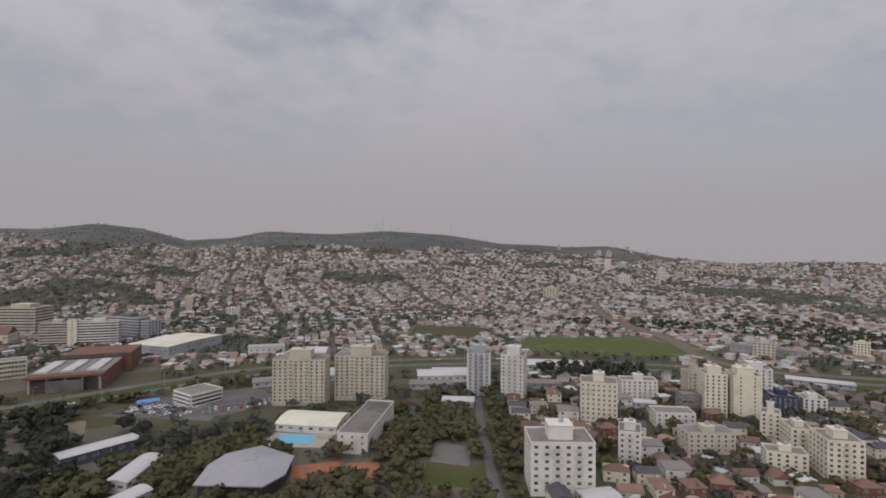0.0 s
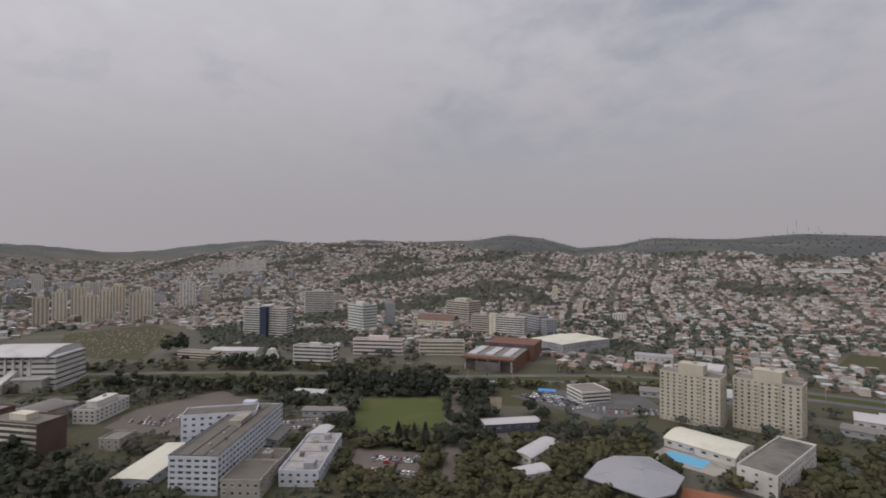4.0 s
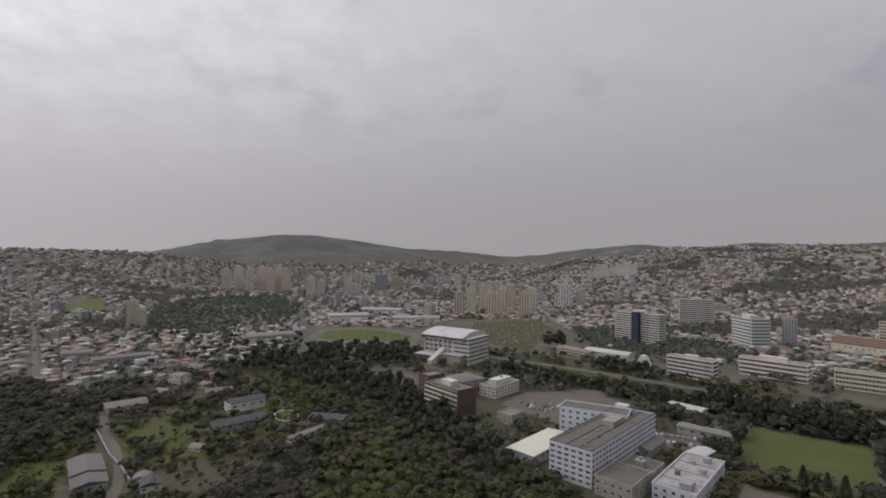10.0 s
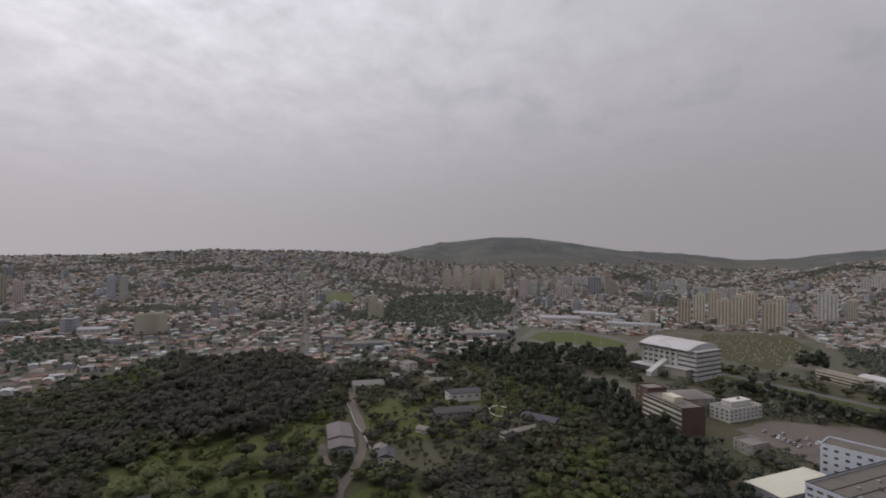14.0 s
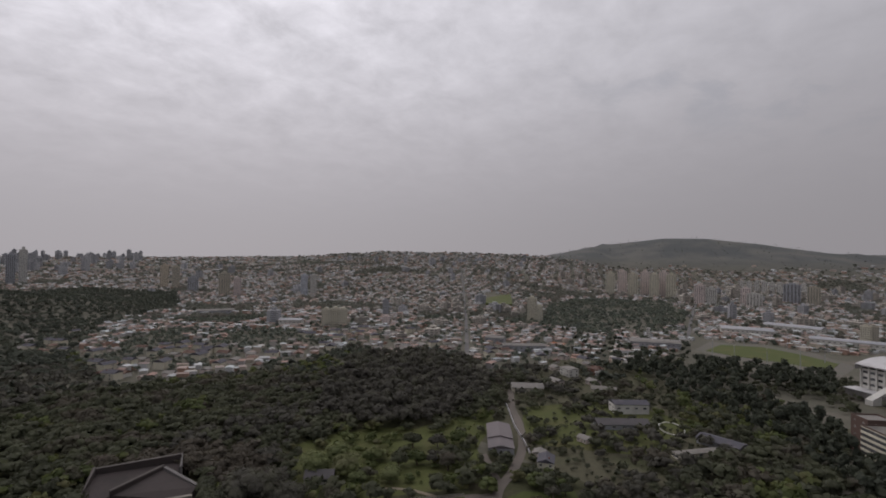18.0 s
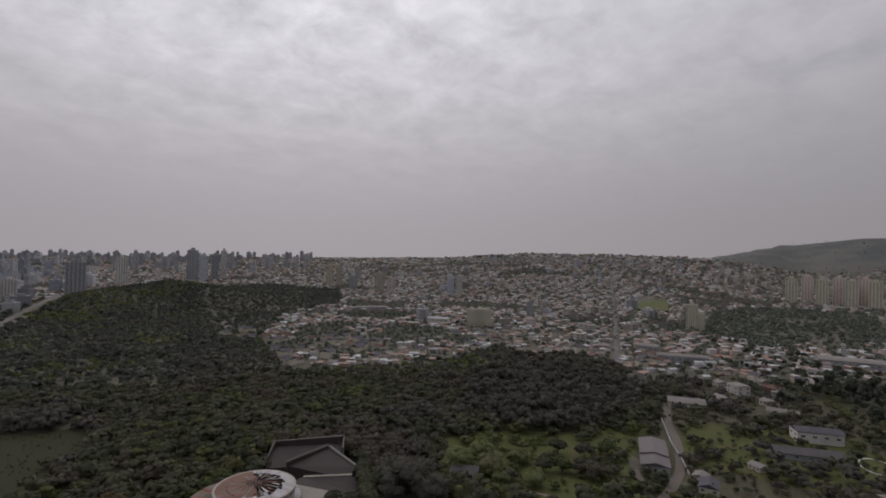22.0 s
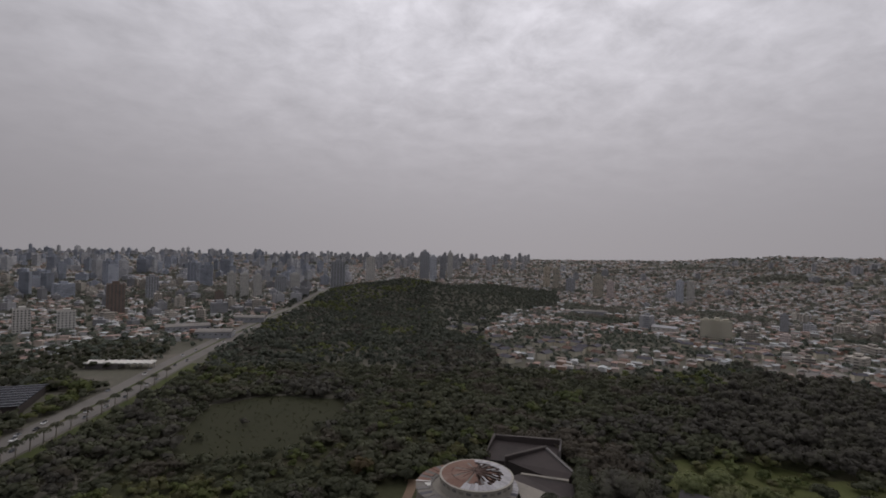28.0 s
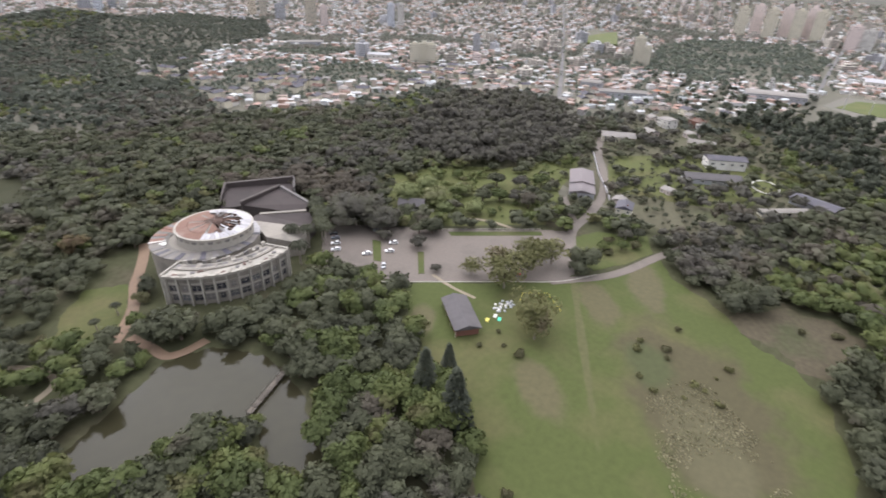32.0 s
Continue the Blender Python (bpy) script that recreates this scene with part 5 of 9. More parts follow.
# office in the car yard
ribbon_tower("white three-storey office with window bands in a car yard", -174, 348, 57, 24, 23, 9, 3, WHITE, head=None, far=False)
tarp = thing("canopy", -206, 352, 0, 30, "blue sheet canopy over parked cars", "canopy")
part("roof", Shape().box(-7, 7, -4, 4, 3.6, 3.9), BLUE_TARP, tarp)
for px, py in ((-6.5, -3.5), (6.5, -3.5), (6.5, 3.5), (-6.5, 3.5)):
    part("post", Shape().tube(px, py, 0.1, 0.1, -0.2, 3.6, 8), WHITE, tarp)
# warehouses behind the towers
hall("long pale warehouse with a low curved roof", -20, 418, 5, 60, 22, 5.5, 2, WHITE, METAL_ROOF, name="warehouse", category="warehouse")
hall("grey warehouse beside the avenue", -128, 408, 20, 46, 28, 5, 1.5, GREY_PAINT, METAL_ROOF, name="warehouse", category="warehouse")
hall("small white domed hall beyond the avenue", -142, 508, 0, 24, 20, 6, 4, WHITE, METAL_ROOF)

for x_, y_, al_, w_, d_, lab_ in ((-150, 398, 22, 40, 16, "long grey parking canopy beside a car yard"), (8, 396, 178, 34, 14, "low grey shop building under a tower"), (22, 352, 175, 22, 12, "small white market shed"),
                                  (-8, 440, 3, 44, 14, "low white depot beside the avenue"), (95, 400, 176, 30, 14, "grey garage between houses"), (-330, 140, 130, 20, 10, "low canteen with a pale roof"),
                                  (-300, 190, 40, 30, 10, "long low workshop among trees"), (-345, 210, 35, 24, 12, "white low workshop among trees"), (-262, 150, 130, 24, 10, "small grey clinic building"),
                                  (-250, 172, 120, 16, 9, "small white clinic building"), (-420, 70, 120, 26, 14, "grey pavilion behind a lecture hall"), (-186, 228, 45, 14, 8, "small white kiosk building")):
    hall(lab_, x_, y_, al_, w_, d_, 4.2, 0.9, WHITE if "white" in lab_ else GREY_PAINT, METAL_ROOF if "pale" in lab_ or "white" in lab_ else ROOF_GREY, barrel=False, name="low_building", category="low building")

# red brick exhibition building
red = thing("brick_building", -310, 405, 0, 20, "low red brick building with white roof lights and thick columns", "university building")
KEEP_OUT.append([(-300, 355), (-228, 385), (-262, 470), (-390, 440), (-370, 370)])
part("wall", Shape().box(-14, 38, -20, 34, -1, 13), BRICK_RED, red)
part("rear_wing", Shape().box(-8, 44, 34.1, 76, -1, 17), BRICK_RED, red)
for f in range(4):
    part("window_band", Shape().box(-6, 42, 33.5, 34.08, 13.4 + f * 1.15, 13.9 + f * 1.15), GLASS, red)
for i in range(3):
    x0 = -10 + i * 17
    part("roof_light", Shape().box(x0, x0 + 8, -17, 26, 13.02, 14.6), METAL_ROOF, red, "white sheet roof light")
part("roof", Shape().box(-13.5, 37.5, -19.5, 33.5, 13.0, 13.3), ROOF_GREY, red)
for f in range(2):
    part("window_band", Shape().box(-12, 36, -20.3, -20, 2.0 + f * 4, 5.2 + f * 4), GLASS, red)
for i in range(5):
    cxx = -11 + i * 11.5
    part("column", Shape().tube(cxx, -24, 0.9, 0.9, -1, 11, 12), CONCRETE, red)
part("portal", Shape().prism([(0, -26), (24, -26), (18, -20.4), (6, -20.4)], 0, 9), DARK_CONCRETE, red)
part("canopy", Shape().box(-14, 38, -27, -20.4, 11, 12.9), BRICK_RED, red)
# big pale shed
hall("huge flat-roofed hall with a pale yellow roof", -277, 507, 164, 52, 78, 11, 1.2, GREY_PAINT, CREAM_ROOF, barrel=False, name="exhibition_hall", category="exhibition hall")
# office slabs
ribbon_tower("grey office slab with light bands", -412, 559, 197, 32, 14, 28, 9, BEIGE)
ribbon_tower("grey office slab beside a beige stair tower", -408, 560, 17, 40, 14, 28, 9, WHITE)
tower("narrow beige stair tower between office slabs", -416, 556, 17, 9, 9, 31, 9, CREAM, nwin=(1, 1), head=None, far=True, category="office building", name="stair_tower")
tower("dark gridded office block", -372, 614, 162, 48, 16, 26, 7, DARK_CONCRETE, nwin=(12, 4), win=(2.6, 2.6), head=(0.3, 0.6, 3), far=True, category="office building", name="office_block", bands=GREY_PAINT)
ribbon_tower("wide office block with ochre end walls", -536, 659, 182, 50, 34, 32, 8, BEIGE, end=YELLOW, head=(0.5, 0.5, 4))
tower("small glass-fronted office block", -352, 600, 162, 12, 18, 24, 7, GREY_PAINT, nwin=(4, 4), win=(2, 2), head=None, far=True, category="office building", name="office_block")

# apartment towers on the east side
tower("slim white tower with stepped balconies", 60, 371, 161, 17, 17, 33, 11, WHITE, nwin=(4, 4), balconies=(1, 2), head=(0.55, 0.55, 5), ground_gap=2)
tower("dark grey tower with white ribs", 36, 380, 172, 17, 14, 33, 11, GREY_PAINT, nwin=(4, 3), balconies=(1, 2), ribs=0.9, rib_mat=WHITE, head=(0.6, 0.6, 4.5), ground_gap=2)
tower("square cream apartment block with a tan base", 112, 320, 164, 23, 18, 26, 8, CREAM, nwin=(7, 5), win=(1.2, 1.2), head=(0.3, 0.4, 4.5))
tower("wide white apartment block with balconies", 69, 225, 179, 29, 20, 24.5, 7, WHITE, nwin=(6, 5), balconies=(2, 4), win=(1.8, 1.4), head=(0.38, 0.5, 5.5))
hall("low white annexe at the foot of an apartment block", 62, 213, 12, 16, 10, 4, 0.5, WHITE, METAL_ROOF, barrel=False, name="annexe", category="building", doors=1)
tower("narrow white apartment building", 101, 254, 160, 11, 15, 18.5, 6, WHITE, nwin=(3, 4), balconies=(1,), head=(0.5, 0.4, 3))
tower("tall pale tower with a blank front", 208, 326, 170, 17, 17, 30, 11, CREAM, nwin=(2, 4), win=(0.9, 1.1), head=(0.6, 0.6, 3.5))
tower("tall pale tower with window columns", 190, 334, 168, 14, 16, 29, 11, CREAM, nwin=(4, 4), head=(0.6, 0.6, 3.5))
tower("white tower with bluish window bays", 236, 358, 165, 20, 16, 27, 10, WHITE, nwin=(5, 4), head=(0.5, 0.5, 3), trim=PALE_BLUE)
tower("beige mid-rise beside a taller tower", 203, 385, 178, 14, 13, 18, 6, BEIGE, nwin=(4, 3))
tower("blue and white mid-rise building", 238, 335, 170, 16, 14, 14, 5, BLUE_PAINT, nwin=(5, 4), trim=WHITE, head=(0.4, 0.4, 2.5))
tower("blue and white mid-rise building", 256, 333, 165, 14, 14, 13, 5, WHITE, nwin=(4, 4), trim=BLUE_PAINT, head=(0.4, 0.4, 2))
tower("low beige apartment block with a plain side", 160, 273, 180, 26, 13, 12, 4, BEIGE, nwin=(7, 3), head=(0.25, 0.5, 2))
tower("cream apartment block with rounded corner bays", 202, 272, 165, 11, 16, 14.5, 5, CREAM, nwin=(3, 5), balconies=(1,), head=(0.4, 0.4, 2))
tower("cream eight-storey apartment block", 202, 239, 168, 16, 18, 20, 7, CREAM, nwin=(5, 5), balconies=(2,), win=(1.4, 1.3), head=(0.4, 0.4, 3))
tower("slim cream building with dark bays", 196, 290, 150, 10, 11, 17, 6, CREAM, nwin=(3, 3), balconies=(1,))
tower("stepped cream building with a sloping side", 180, 246, 160, 18, 11, 11, 4, CREAM, nwin=(5, 3), head=(0.3, 0.3, 2))
tower("white house with round gables", 158, 312, 175, 24, 14, 10, 3, WHITE, nwin=(6, 3), head=None)
tower("white apartment block with green edges", 160, 372, 175, 26, 12, 15, 5, WHITE, nwin=(7, 3), head=(0.25, 0.5, 3))
tower("brown open-fronted low-rise among houses", 176, 342, 175, 12, 12, 13, 4, DARK_CONCRETE, nwin=(3, 3), win=(2.4, 1.6), head=None)
tower("grey terraced block at the street", 236, 214, 150, 20, 16, 12, 4, GREY_PAINT, nwin=(5, 4), head=None)
hall("grey hall under a wide low roof", 128, 455, 175, 70, 24, 6, 2, GREY_PAINT, METAL_ROOF, name="warehouse", category="warehouse")
hall("long low shed beside a curving road", 330, 400, 150, 46, 14, 4, 1, GREY_PAINT, METAL_ROOF, barrel=False, name="shed", category="shed")

# hospital complex
slab = tower("long pale blue hospital slab with a grey roof", -230, 102, 130, 83, 23, 18, 6, PALE_BLUE, nwin=(22, 6), win=(2.3, 1.5), head=None, trim=WHITE, roof=TAR_ROOF, bands=PALE_BLUE, category="hospital", name="hospital_building", group="hospital")
for cx, cy, cw, cd in ((0, -11.3, 83.4, 0.5), (0, 11.3, 83.4, 0.5), (-41.4, 0, 0.5, 22), (41.4, 0, 0.5, 22)):
    part("coping", Shape().box(cx - cw / 2, cx + cw / 2, cy - cd / 2, cy + cd / 2, 18.02, 18.22), STAIN_SHADE, slab, "blackened roof coping")
for i in range(9):
    part("roof_unit", Shape().box(-36 + i * 8.3, -34.6 + i * 8.3, -6 + (i * 5 % 9), -4.8 + (i * 5 % 9), 17.15, 18.0 + 0.3 * (i % 3)), (GREY_METAL, CONCRETE, DARK_CONCRETE)[i % 3], slab)
for cy in (-3.6, 3.2):
    part("roof_seam", Shape().box(-41, 41, cy - 0.18, cy + 0.18, 17.15, 17.4), STAIN_SHADE, slab)
part("rooftop_house", Shape().box(2, 16, -3, 4, 17.15, 19.8), CONCRETE, slab)
part("stair_tower", Shape().box(36.5, 41.4, 4, 11.4, 17.1, 20), PALE_BLUE, slab)
tower("pale blue rear wing of the hospital", -300, 112, 56, 40, 16, 19, 5, PALE_BLUE, nwin=(9, 4), win=(1.8, 1.3), head=None, trim=WHITE, roof=TAR_ROOF, category="hospital", name="hospital_building", group="hospital")
hall("low pavilion with a wide pale flat roof", -258, 82, 130, 44, 17, 5.5, 0.4, GREY_PAINT, CREAM_ROOF, barrel=False, name="pavilion", category="hospital building")
tower("low grey service block with flat roofs", -212, 113, 130, 23, 18, 9, 2, CONCRETE, nwin=(6, 5), win=(1.6, 1.2), head=None, category="service building", name="service_building", roof=TAR_ROOF)
tower("lower roofs beside the hospital slab", -226.5, 129, 130, 21, 16, 7, 2, CONCRETE, nwin=(6, 3), win=(1.6, 1.2), head=(0.2, 0.25, 2.0), roof=TAR_ROOF, category="service building", name="service_building")
annexe = tower("pale grey annexe with a dirty mottled white roof", -203.5, 138, 131, 50, 19, 8, 2, PALE_BLUE, nwin=(11, 5), win=(1.6, 1.2), head=None, roof=DIRTY_ROOF, category="service building", name="service_building")
for ux, uy, uw, ud, uh in ((-19, -4, 6, 5, 2.2), (-6, 4, 2.4, 2, 1.1), (3, -5, 3, 2.4, 1.3), (12, 2, 2, 2, 0.9), (19, -3, 4, 3, 1.6)):
    part("roof_unit", Shape().box(ux - uw / 2, ux + uw / 2, uy - ud / 2, uy + ud / 2, 7.1, 8 + uh), (CONCRETE, GREY_METAL, DARK_CONCRETE)[int(uh * 10) % 3], annexe)
for cx in (-12.5, 0, 12.5):
    part("roof_seam", Shape().box(cx - 0.15, cx + 0.15, -9, 9, 7.1, 7.35), DARK_CONCRETE, annexe)
ribbon_tower("brown brick office block with cream sill bands", -337, 54, 211, 38, 17, 20, 6, CREAM, end=BROWN, roof=STAINED_ROOF, head=(0.3, 0.4, 2.5), far=False, blank_ends=True, category="hospital", name="hospital_building")
tower("brown brick stair wing", -373, 38, 211, 13, 15, 22, 5, BROWN, nwin=(2, 2), win=(0.8, 0.8), head=None, category="hospital", name="hospital_building")
hall("lecture theatre under a drooping grey roof", -385, 57, 120, 26, 20, 12, 3.5, CONCRETE, ROOF_GREY, name="lecture_hall", category="lecture hall")
tower("white flat-roofed clinic with an upper storey", -384, 91, 131, 34, 15, 9.5, 3, WHITE, nwin=(8, 4), win=(1.8, 1.1), head=(0.6, 0.5, 3), category="clinic", name="clinic")
tower("low concrete plant building", -322, 88, 131, 14, 12, 7, 2, CONCRETE, nwin=(3, 3), head=None, category="service building", name="service_building")
# big sports complex with a curved roof
gym = thing("sports_complex", -541, 84, 0, 47, "white sports complex with a sweeping curved metal roof", "sports complex")
KEEP_OUT.append([(-496, 96), (-545, 42), (-588, 72), (-535, 128)])
gym.scale = (0.84, 0.9, 1.05)
part("hall_wall", Shape().box(-32, 14, -22, 20, -1, 23), WHITE, gym)
part("end_block", Shape().box(14.1, 36, -23, 21, -1, 25.5), WHITE, gym)
r = Shape()
for i in range(12):
    u0, u1 = i / 12, (i + 1) / 12
    y0, y1 = -27 + 50 * u0, -27 + 50 * u1
    z0, z1 = 22.5 + 8.5 * math.sin(math.pi * (0.14 + 0.6 * u0)), 22.5 + 8.5 * math.sin(math.pi * (0.14 + 0.6 * u1))
    r.face([(-34, y0, z0), (30, y0, z0), (30, y1, z1), (-34, y1, z1)])
    r.face([(-34, y1, z1 - 0.6), (30, y1, z1 - 0.6), (30, y0, z0 - 0.6), (-34, y0, z0 - 0.6)])
    for ex in (-34, 30):
        r.face([(ex, y0, 22), (ex, y1, 22), (ex, y1, z1), (ex, y0, z0)])
r.face([(-34, -27, 25.4), (30, -27, 25.4), (30, -27, 26.1), (-34, -27, 26.1)])
part("curved_roof", r, METAL_ROOF, gym, "pale curved metal roof")
for i in range(7):
    part("pilaster", Shape().box(-32 + i * 7.4, -31 + i * 7.4, -23.2, -22, 0, 24.5), WHITE, gym)
    for f in range(4):
        part("window", window_mesh(4.6, 2.0), None, gym, m=pose(-28 + i * 7.0, -22.02, 6.5 + f * 4.6))
for f in range(6):
    part("window_band", Shape().box(14.5, 35.5, -23.2, -22.9, 3.4 + f * 4.0, 4.8 + f * 4.0), GLASS, gym)
    part("window_band", Shape().box(35.9, 36.2, -22.5, 20.5, 3.4 + f * 4.0, 4.6 + f * 4.0), GLASS, gym)
part("podium", Shape().box(-36, 10, -36, -22.1, -1, 7), DARK_CONCRETE, gym)
part("podium_roof", Shape().box(-37, -8, -37, -22, 7.02, 7.6), METAL_ROOF, gym)
part("wing_roof", Shape().box(4, 32, -34, -23.1, 9.6, 10.4), METAL_ROOF, gym)
part("wing", Shape().box(6, 31, -33, -23.1, -1, 9.55), CONCRETE, gym)
part("ramp", Shape().prism([(-10, -44), (-3, -44), (2, -22.2), (-5, -22.2)], 0, [4.0, 4.0, 15, 15]), WHITE, gym, "slanting white stair tube")

# campus row beyond the avenue
ribbon_tower("white laboratory block with green-tinted window bands", -453, 276, 33, 42, 13, 19, 5, WHITE, head=(0.3, 0.4, 2), category="laboratory")
ribbon_tower("faded pink school block with window bands", -450, 349, 35, 56, 13, 17, 4, PINK, head=(0.4, 0.4, 3), category="school building", name="school_building")
ribbon_tower("cream block with vertical fins", -392, 395, 42, 50, 13, 16, 4, CREAM, fins=2.4, head=None, category="school building", name="school_building")
ribbon_tower("pale office slab with a blue stair core", -604, 357, 207, 66, 16, 39, 12, WHITE, end=WHITE, head=(0.2, 0.5, 3))
core = thing("stair_core", -631, 341, 0, 27, "dark blue vertical stair core", "stair core")
part("wall", Shape().box(-5, 5, -4, 10, 0, 40), BLUE_PAINT, core)
ribbon_tower("white office tower with a green glass front", -569, 459, 175, 40, 24, 38, 9, WHITE, end=WHITE, glass=GREEN_GLASS, head=(0.4, 0.5, 3))
ribbon_tower("tall white slab with vertical fins", -768, 552, 240, 52, 18, 44, 13, WHITE, fins=4, head=(0.3, 0.5, 3))
hall("grand building with a terracotta hipped roof", -560, 560, 20, 60, 26, 10, 8, CREAM, ROOF_TILE, barrel=False, name="civic_building", category="civic building")
hall("low curved white hall beside trees", -545, 232, 40, 50, 20, 7, 2, WHITE, METAL_ROOF)
ribbon_tower("low yellow-trimmed school block", -560, 205, 30, 44, 12, 9, 3, YELLOW, head=None, category="school building", name="school_building")
chapel = thing("chapel", -470, 262, 0, 40, "small white pointed chapel front", "chapel")
part("wall", Shape().prism([(-6, -4), (6, -4), (6, 4), (-6, 4)], 0, 6), WHITE, chapel)
part("roof", Shape().face([(-6.4, -4.3, 6), (6.4, -4.3, 6), (2.2, -4.3, 15), (-2.2, -4.3, 15)]).face([(6.4, -4.3, 6), (6.4, 4.3, 6), (2.2, 4.3, 15), (2.2, -4.3, 15)]).face(
    [(6.4, 4.3, 6), (-6.4, 4.3, 6), (-2.2, 4.3, 15), (2.2, 4.3, 15)]).face([(-6.4, 4.3, 6), (-6.4, -4.3, 6), (-2.2, -4.3, 15), (-2.2, 4.3, 15)]).face(
    [(-2.2, -4.3, 15), (2.2, -4.3, 15), (2.2, 4.3, 15), (-2.2, 4.3, 15)]), WHITE, chapel)
part("door", Shape().box(-1.2, 1.2, -4.15, -4.0, 0, 4), GLASS, chapel)


# ---- the round building ----
rb = thing("round_building", -69, -198, 0, 0, "derelict round two-storey building with a rusted conical roof", "museum")
KEEP_OUT.append([(-69 + 43 * math.cos(k * 0.35), -198 + 43 * math.sin(k * 0.35)) for k in range(18)])


def arc_wall(r0, r1, a0, a1, z0, z1, n=40):
    s = Shape()
    for i in range(n):
        t0, t1 = radians(a0 + (a1 - a0) * i / n), radians(a0 + (a1 - a0) * (i + 1) / n)
        o0, o1 = (r1 * math.cos(t0), r1 * math.sin(t0)), (r1 * math.cos(t1), r1 * math.sin(t1))
        i0_, i1_ = (r0 * math.cos(t0), r0 * math.sin(t0)), (r0 * math.cos(t1), r0 * math.sin(t1))
        s.face([(*o0, z0), (*o1, z0), (*o1, z1), (*o0, z1)])
        s.face([(*i1_, z0), (*i0_, z0), (*i0_, z1), (*i1_, z1)])
        s.face([(*i0_, z1), (*o0, z1), (*o1, z1), (*i1_, z1)])
        if i in (0, n - 1):
            p, q = (o0, i0_) if i == 0 else (i1_, o1)
            s.face([(*p, z0), (*p, z1), (*q, z1), (*q, z0)])
    return s


def off_ring(*args):
    """A ring set off towards the south-east of the drum."""
    s = arc_wall(*args)
    s.v = [(x + 3.6, y - 1.2, z) for x, y, z in s.v]
    return s


part("core", off_ring(0.1, 20.9, 0, 360, -1, 12.5, 60), WORN_FACADE, rb)
part("ring_roof", off_ring(14.3, 21.4, 0, 360, 12.52, 12.85, 60), STAINED_ROOF, rb, "grey ring roof with rusty sheets")
for i in range(44):
    a0 = 262 + i * 6.6
    m_ = (RUST, RUST, STAINED_ROOF, RUST, DARK_CONCRETE)[i % 5] if a0 < 345 else DULL_WHITE if 500 < a0 < 548 else (ROOF_DARK, STAINED_ROOF, DARK_CONCRETE, STAINED_ROOF)[i % 4]
    part("roof_sheet", off_ring(16.0 if i % 3 else 14.8, 21.2, a0, a0 + 6.3, 12.87, 12.95 + 0.07 * (i % 3), 2), m_, rb, "loose roof sheet")
for a0, r0, r1 in ((338, 15.2, 21.5), (344, 15.0, 17.6), (349, 15.2, 16.8)):
    part("pale_sheet", off_ring(r0, r1, a0, a0 + (2.2 if r1 > 20 else 5), 13.1, 13.3, 2), WHITE, rb, "whitish sheet lying on the roof")
part("front_roof", arc_wall(23.4, 34.6, 33, 117, 11.6, 12.1), CONCRETE, rb, "pale weathered concrete terrace roof")
part("front_parapet", arc_wall(33.9, 34.7, 33, 117, 12.1, 12.5), CONCRETE, rb)
for i in range(36):
    part("parapet_piece", arc_wall(33.7, 34.8, 33.2 + i * 2.32, 35.3 + i * 2.32, 12.5, 12.56 + 0.07 * (i * 7 % 5), 2), (CONCRETE, CONCRETE, WORN_FACADE)[i % 3], rb, "broken parapet piece")
for i in range(20):
    a0 = 33.5 + i * 4.15
    if i % 7 != 4:
        part("inner_parapet", arc_wall(23.3, 24.1, a0, a0 + 3.6, 12.1, 13.0 + 0.35 * (i * 5 % 4), 3), (WORN_FACADE, CONCRETE, DARK_CONCRETE)[i % 3], rb, "crumbling inner parapet")
    part("roof_gutter", arc_wall(25.0, 26.6, a0, a0 + 4.1, 12.1, 12.16 + 0.05 * (i % 2), 3), (DARK_CONCRETE, STAINED_ROOF, WORN_FACADE)[i * 5 % 3], rb, "dark strip along the terrace roof")
part("middle_kerb", arc_wall(28.6, 29.2, 33, 117, 12.1, 12.7), WORN_FACADE, rb)
part("lower_gutter", arc_wall(27.4, 28.5, 40, 117, 12.1, 12.2), STAINED_ROOF, rb, "dark strip along the terrace roof")
part("front_wall", arc_wall(20, 33.2, 34, 116, -1, 11.6), WORN_FACADE, rb)
part("end_wall", Shape().box(23.4, 34.5, -0.35, 0.35, -1, 12.9), CONCRETE, rb, m=pose(0, 0, 0, 0, 0, 33))
part("end_wall", Shape().box(23.4, 34.5, -0.35, 0.35, -1, 12.9), CONCRETE, rb, m=pose(0, 0, 0, 0, 0, 117))
part("drum", arc_wall(0.1, 15.0, 0, 360, 12, 17.0, 64), CONCRETE, rb)
part("drum_rim", arc_wall(14.4, 15.4, 0, 360, 17.0, 17.5, 64), CONCRETE, rb)
for i in range(30):
    a = i * 12
    part("drum_window", Shape().box(-0.9, 0.9, -0.12, 0, -0.45, 0.45), (WORN_FACADE, DARK_CONCRETE)[i % 2], rb, m=pose(15.0 * math.cos(radians(a)), 15.0 * math.sin(radians(a)), 15.9, 0, 0, a + 90))
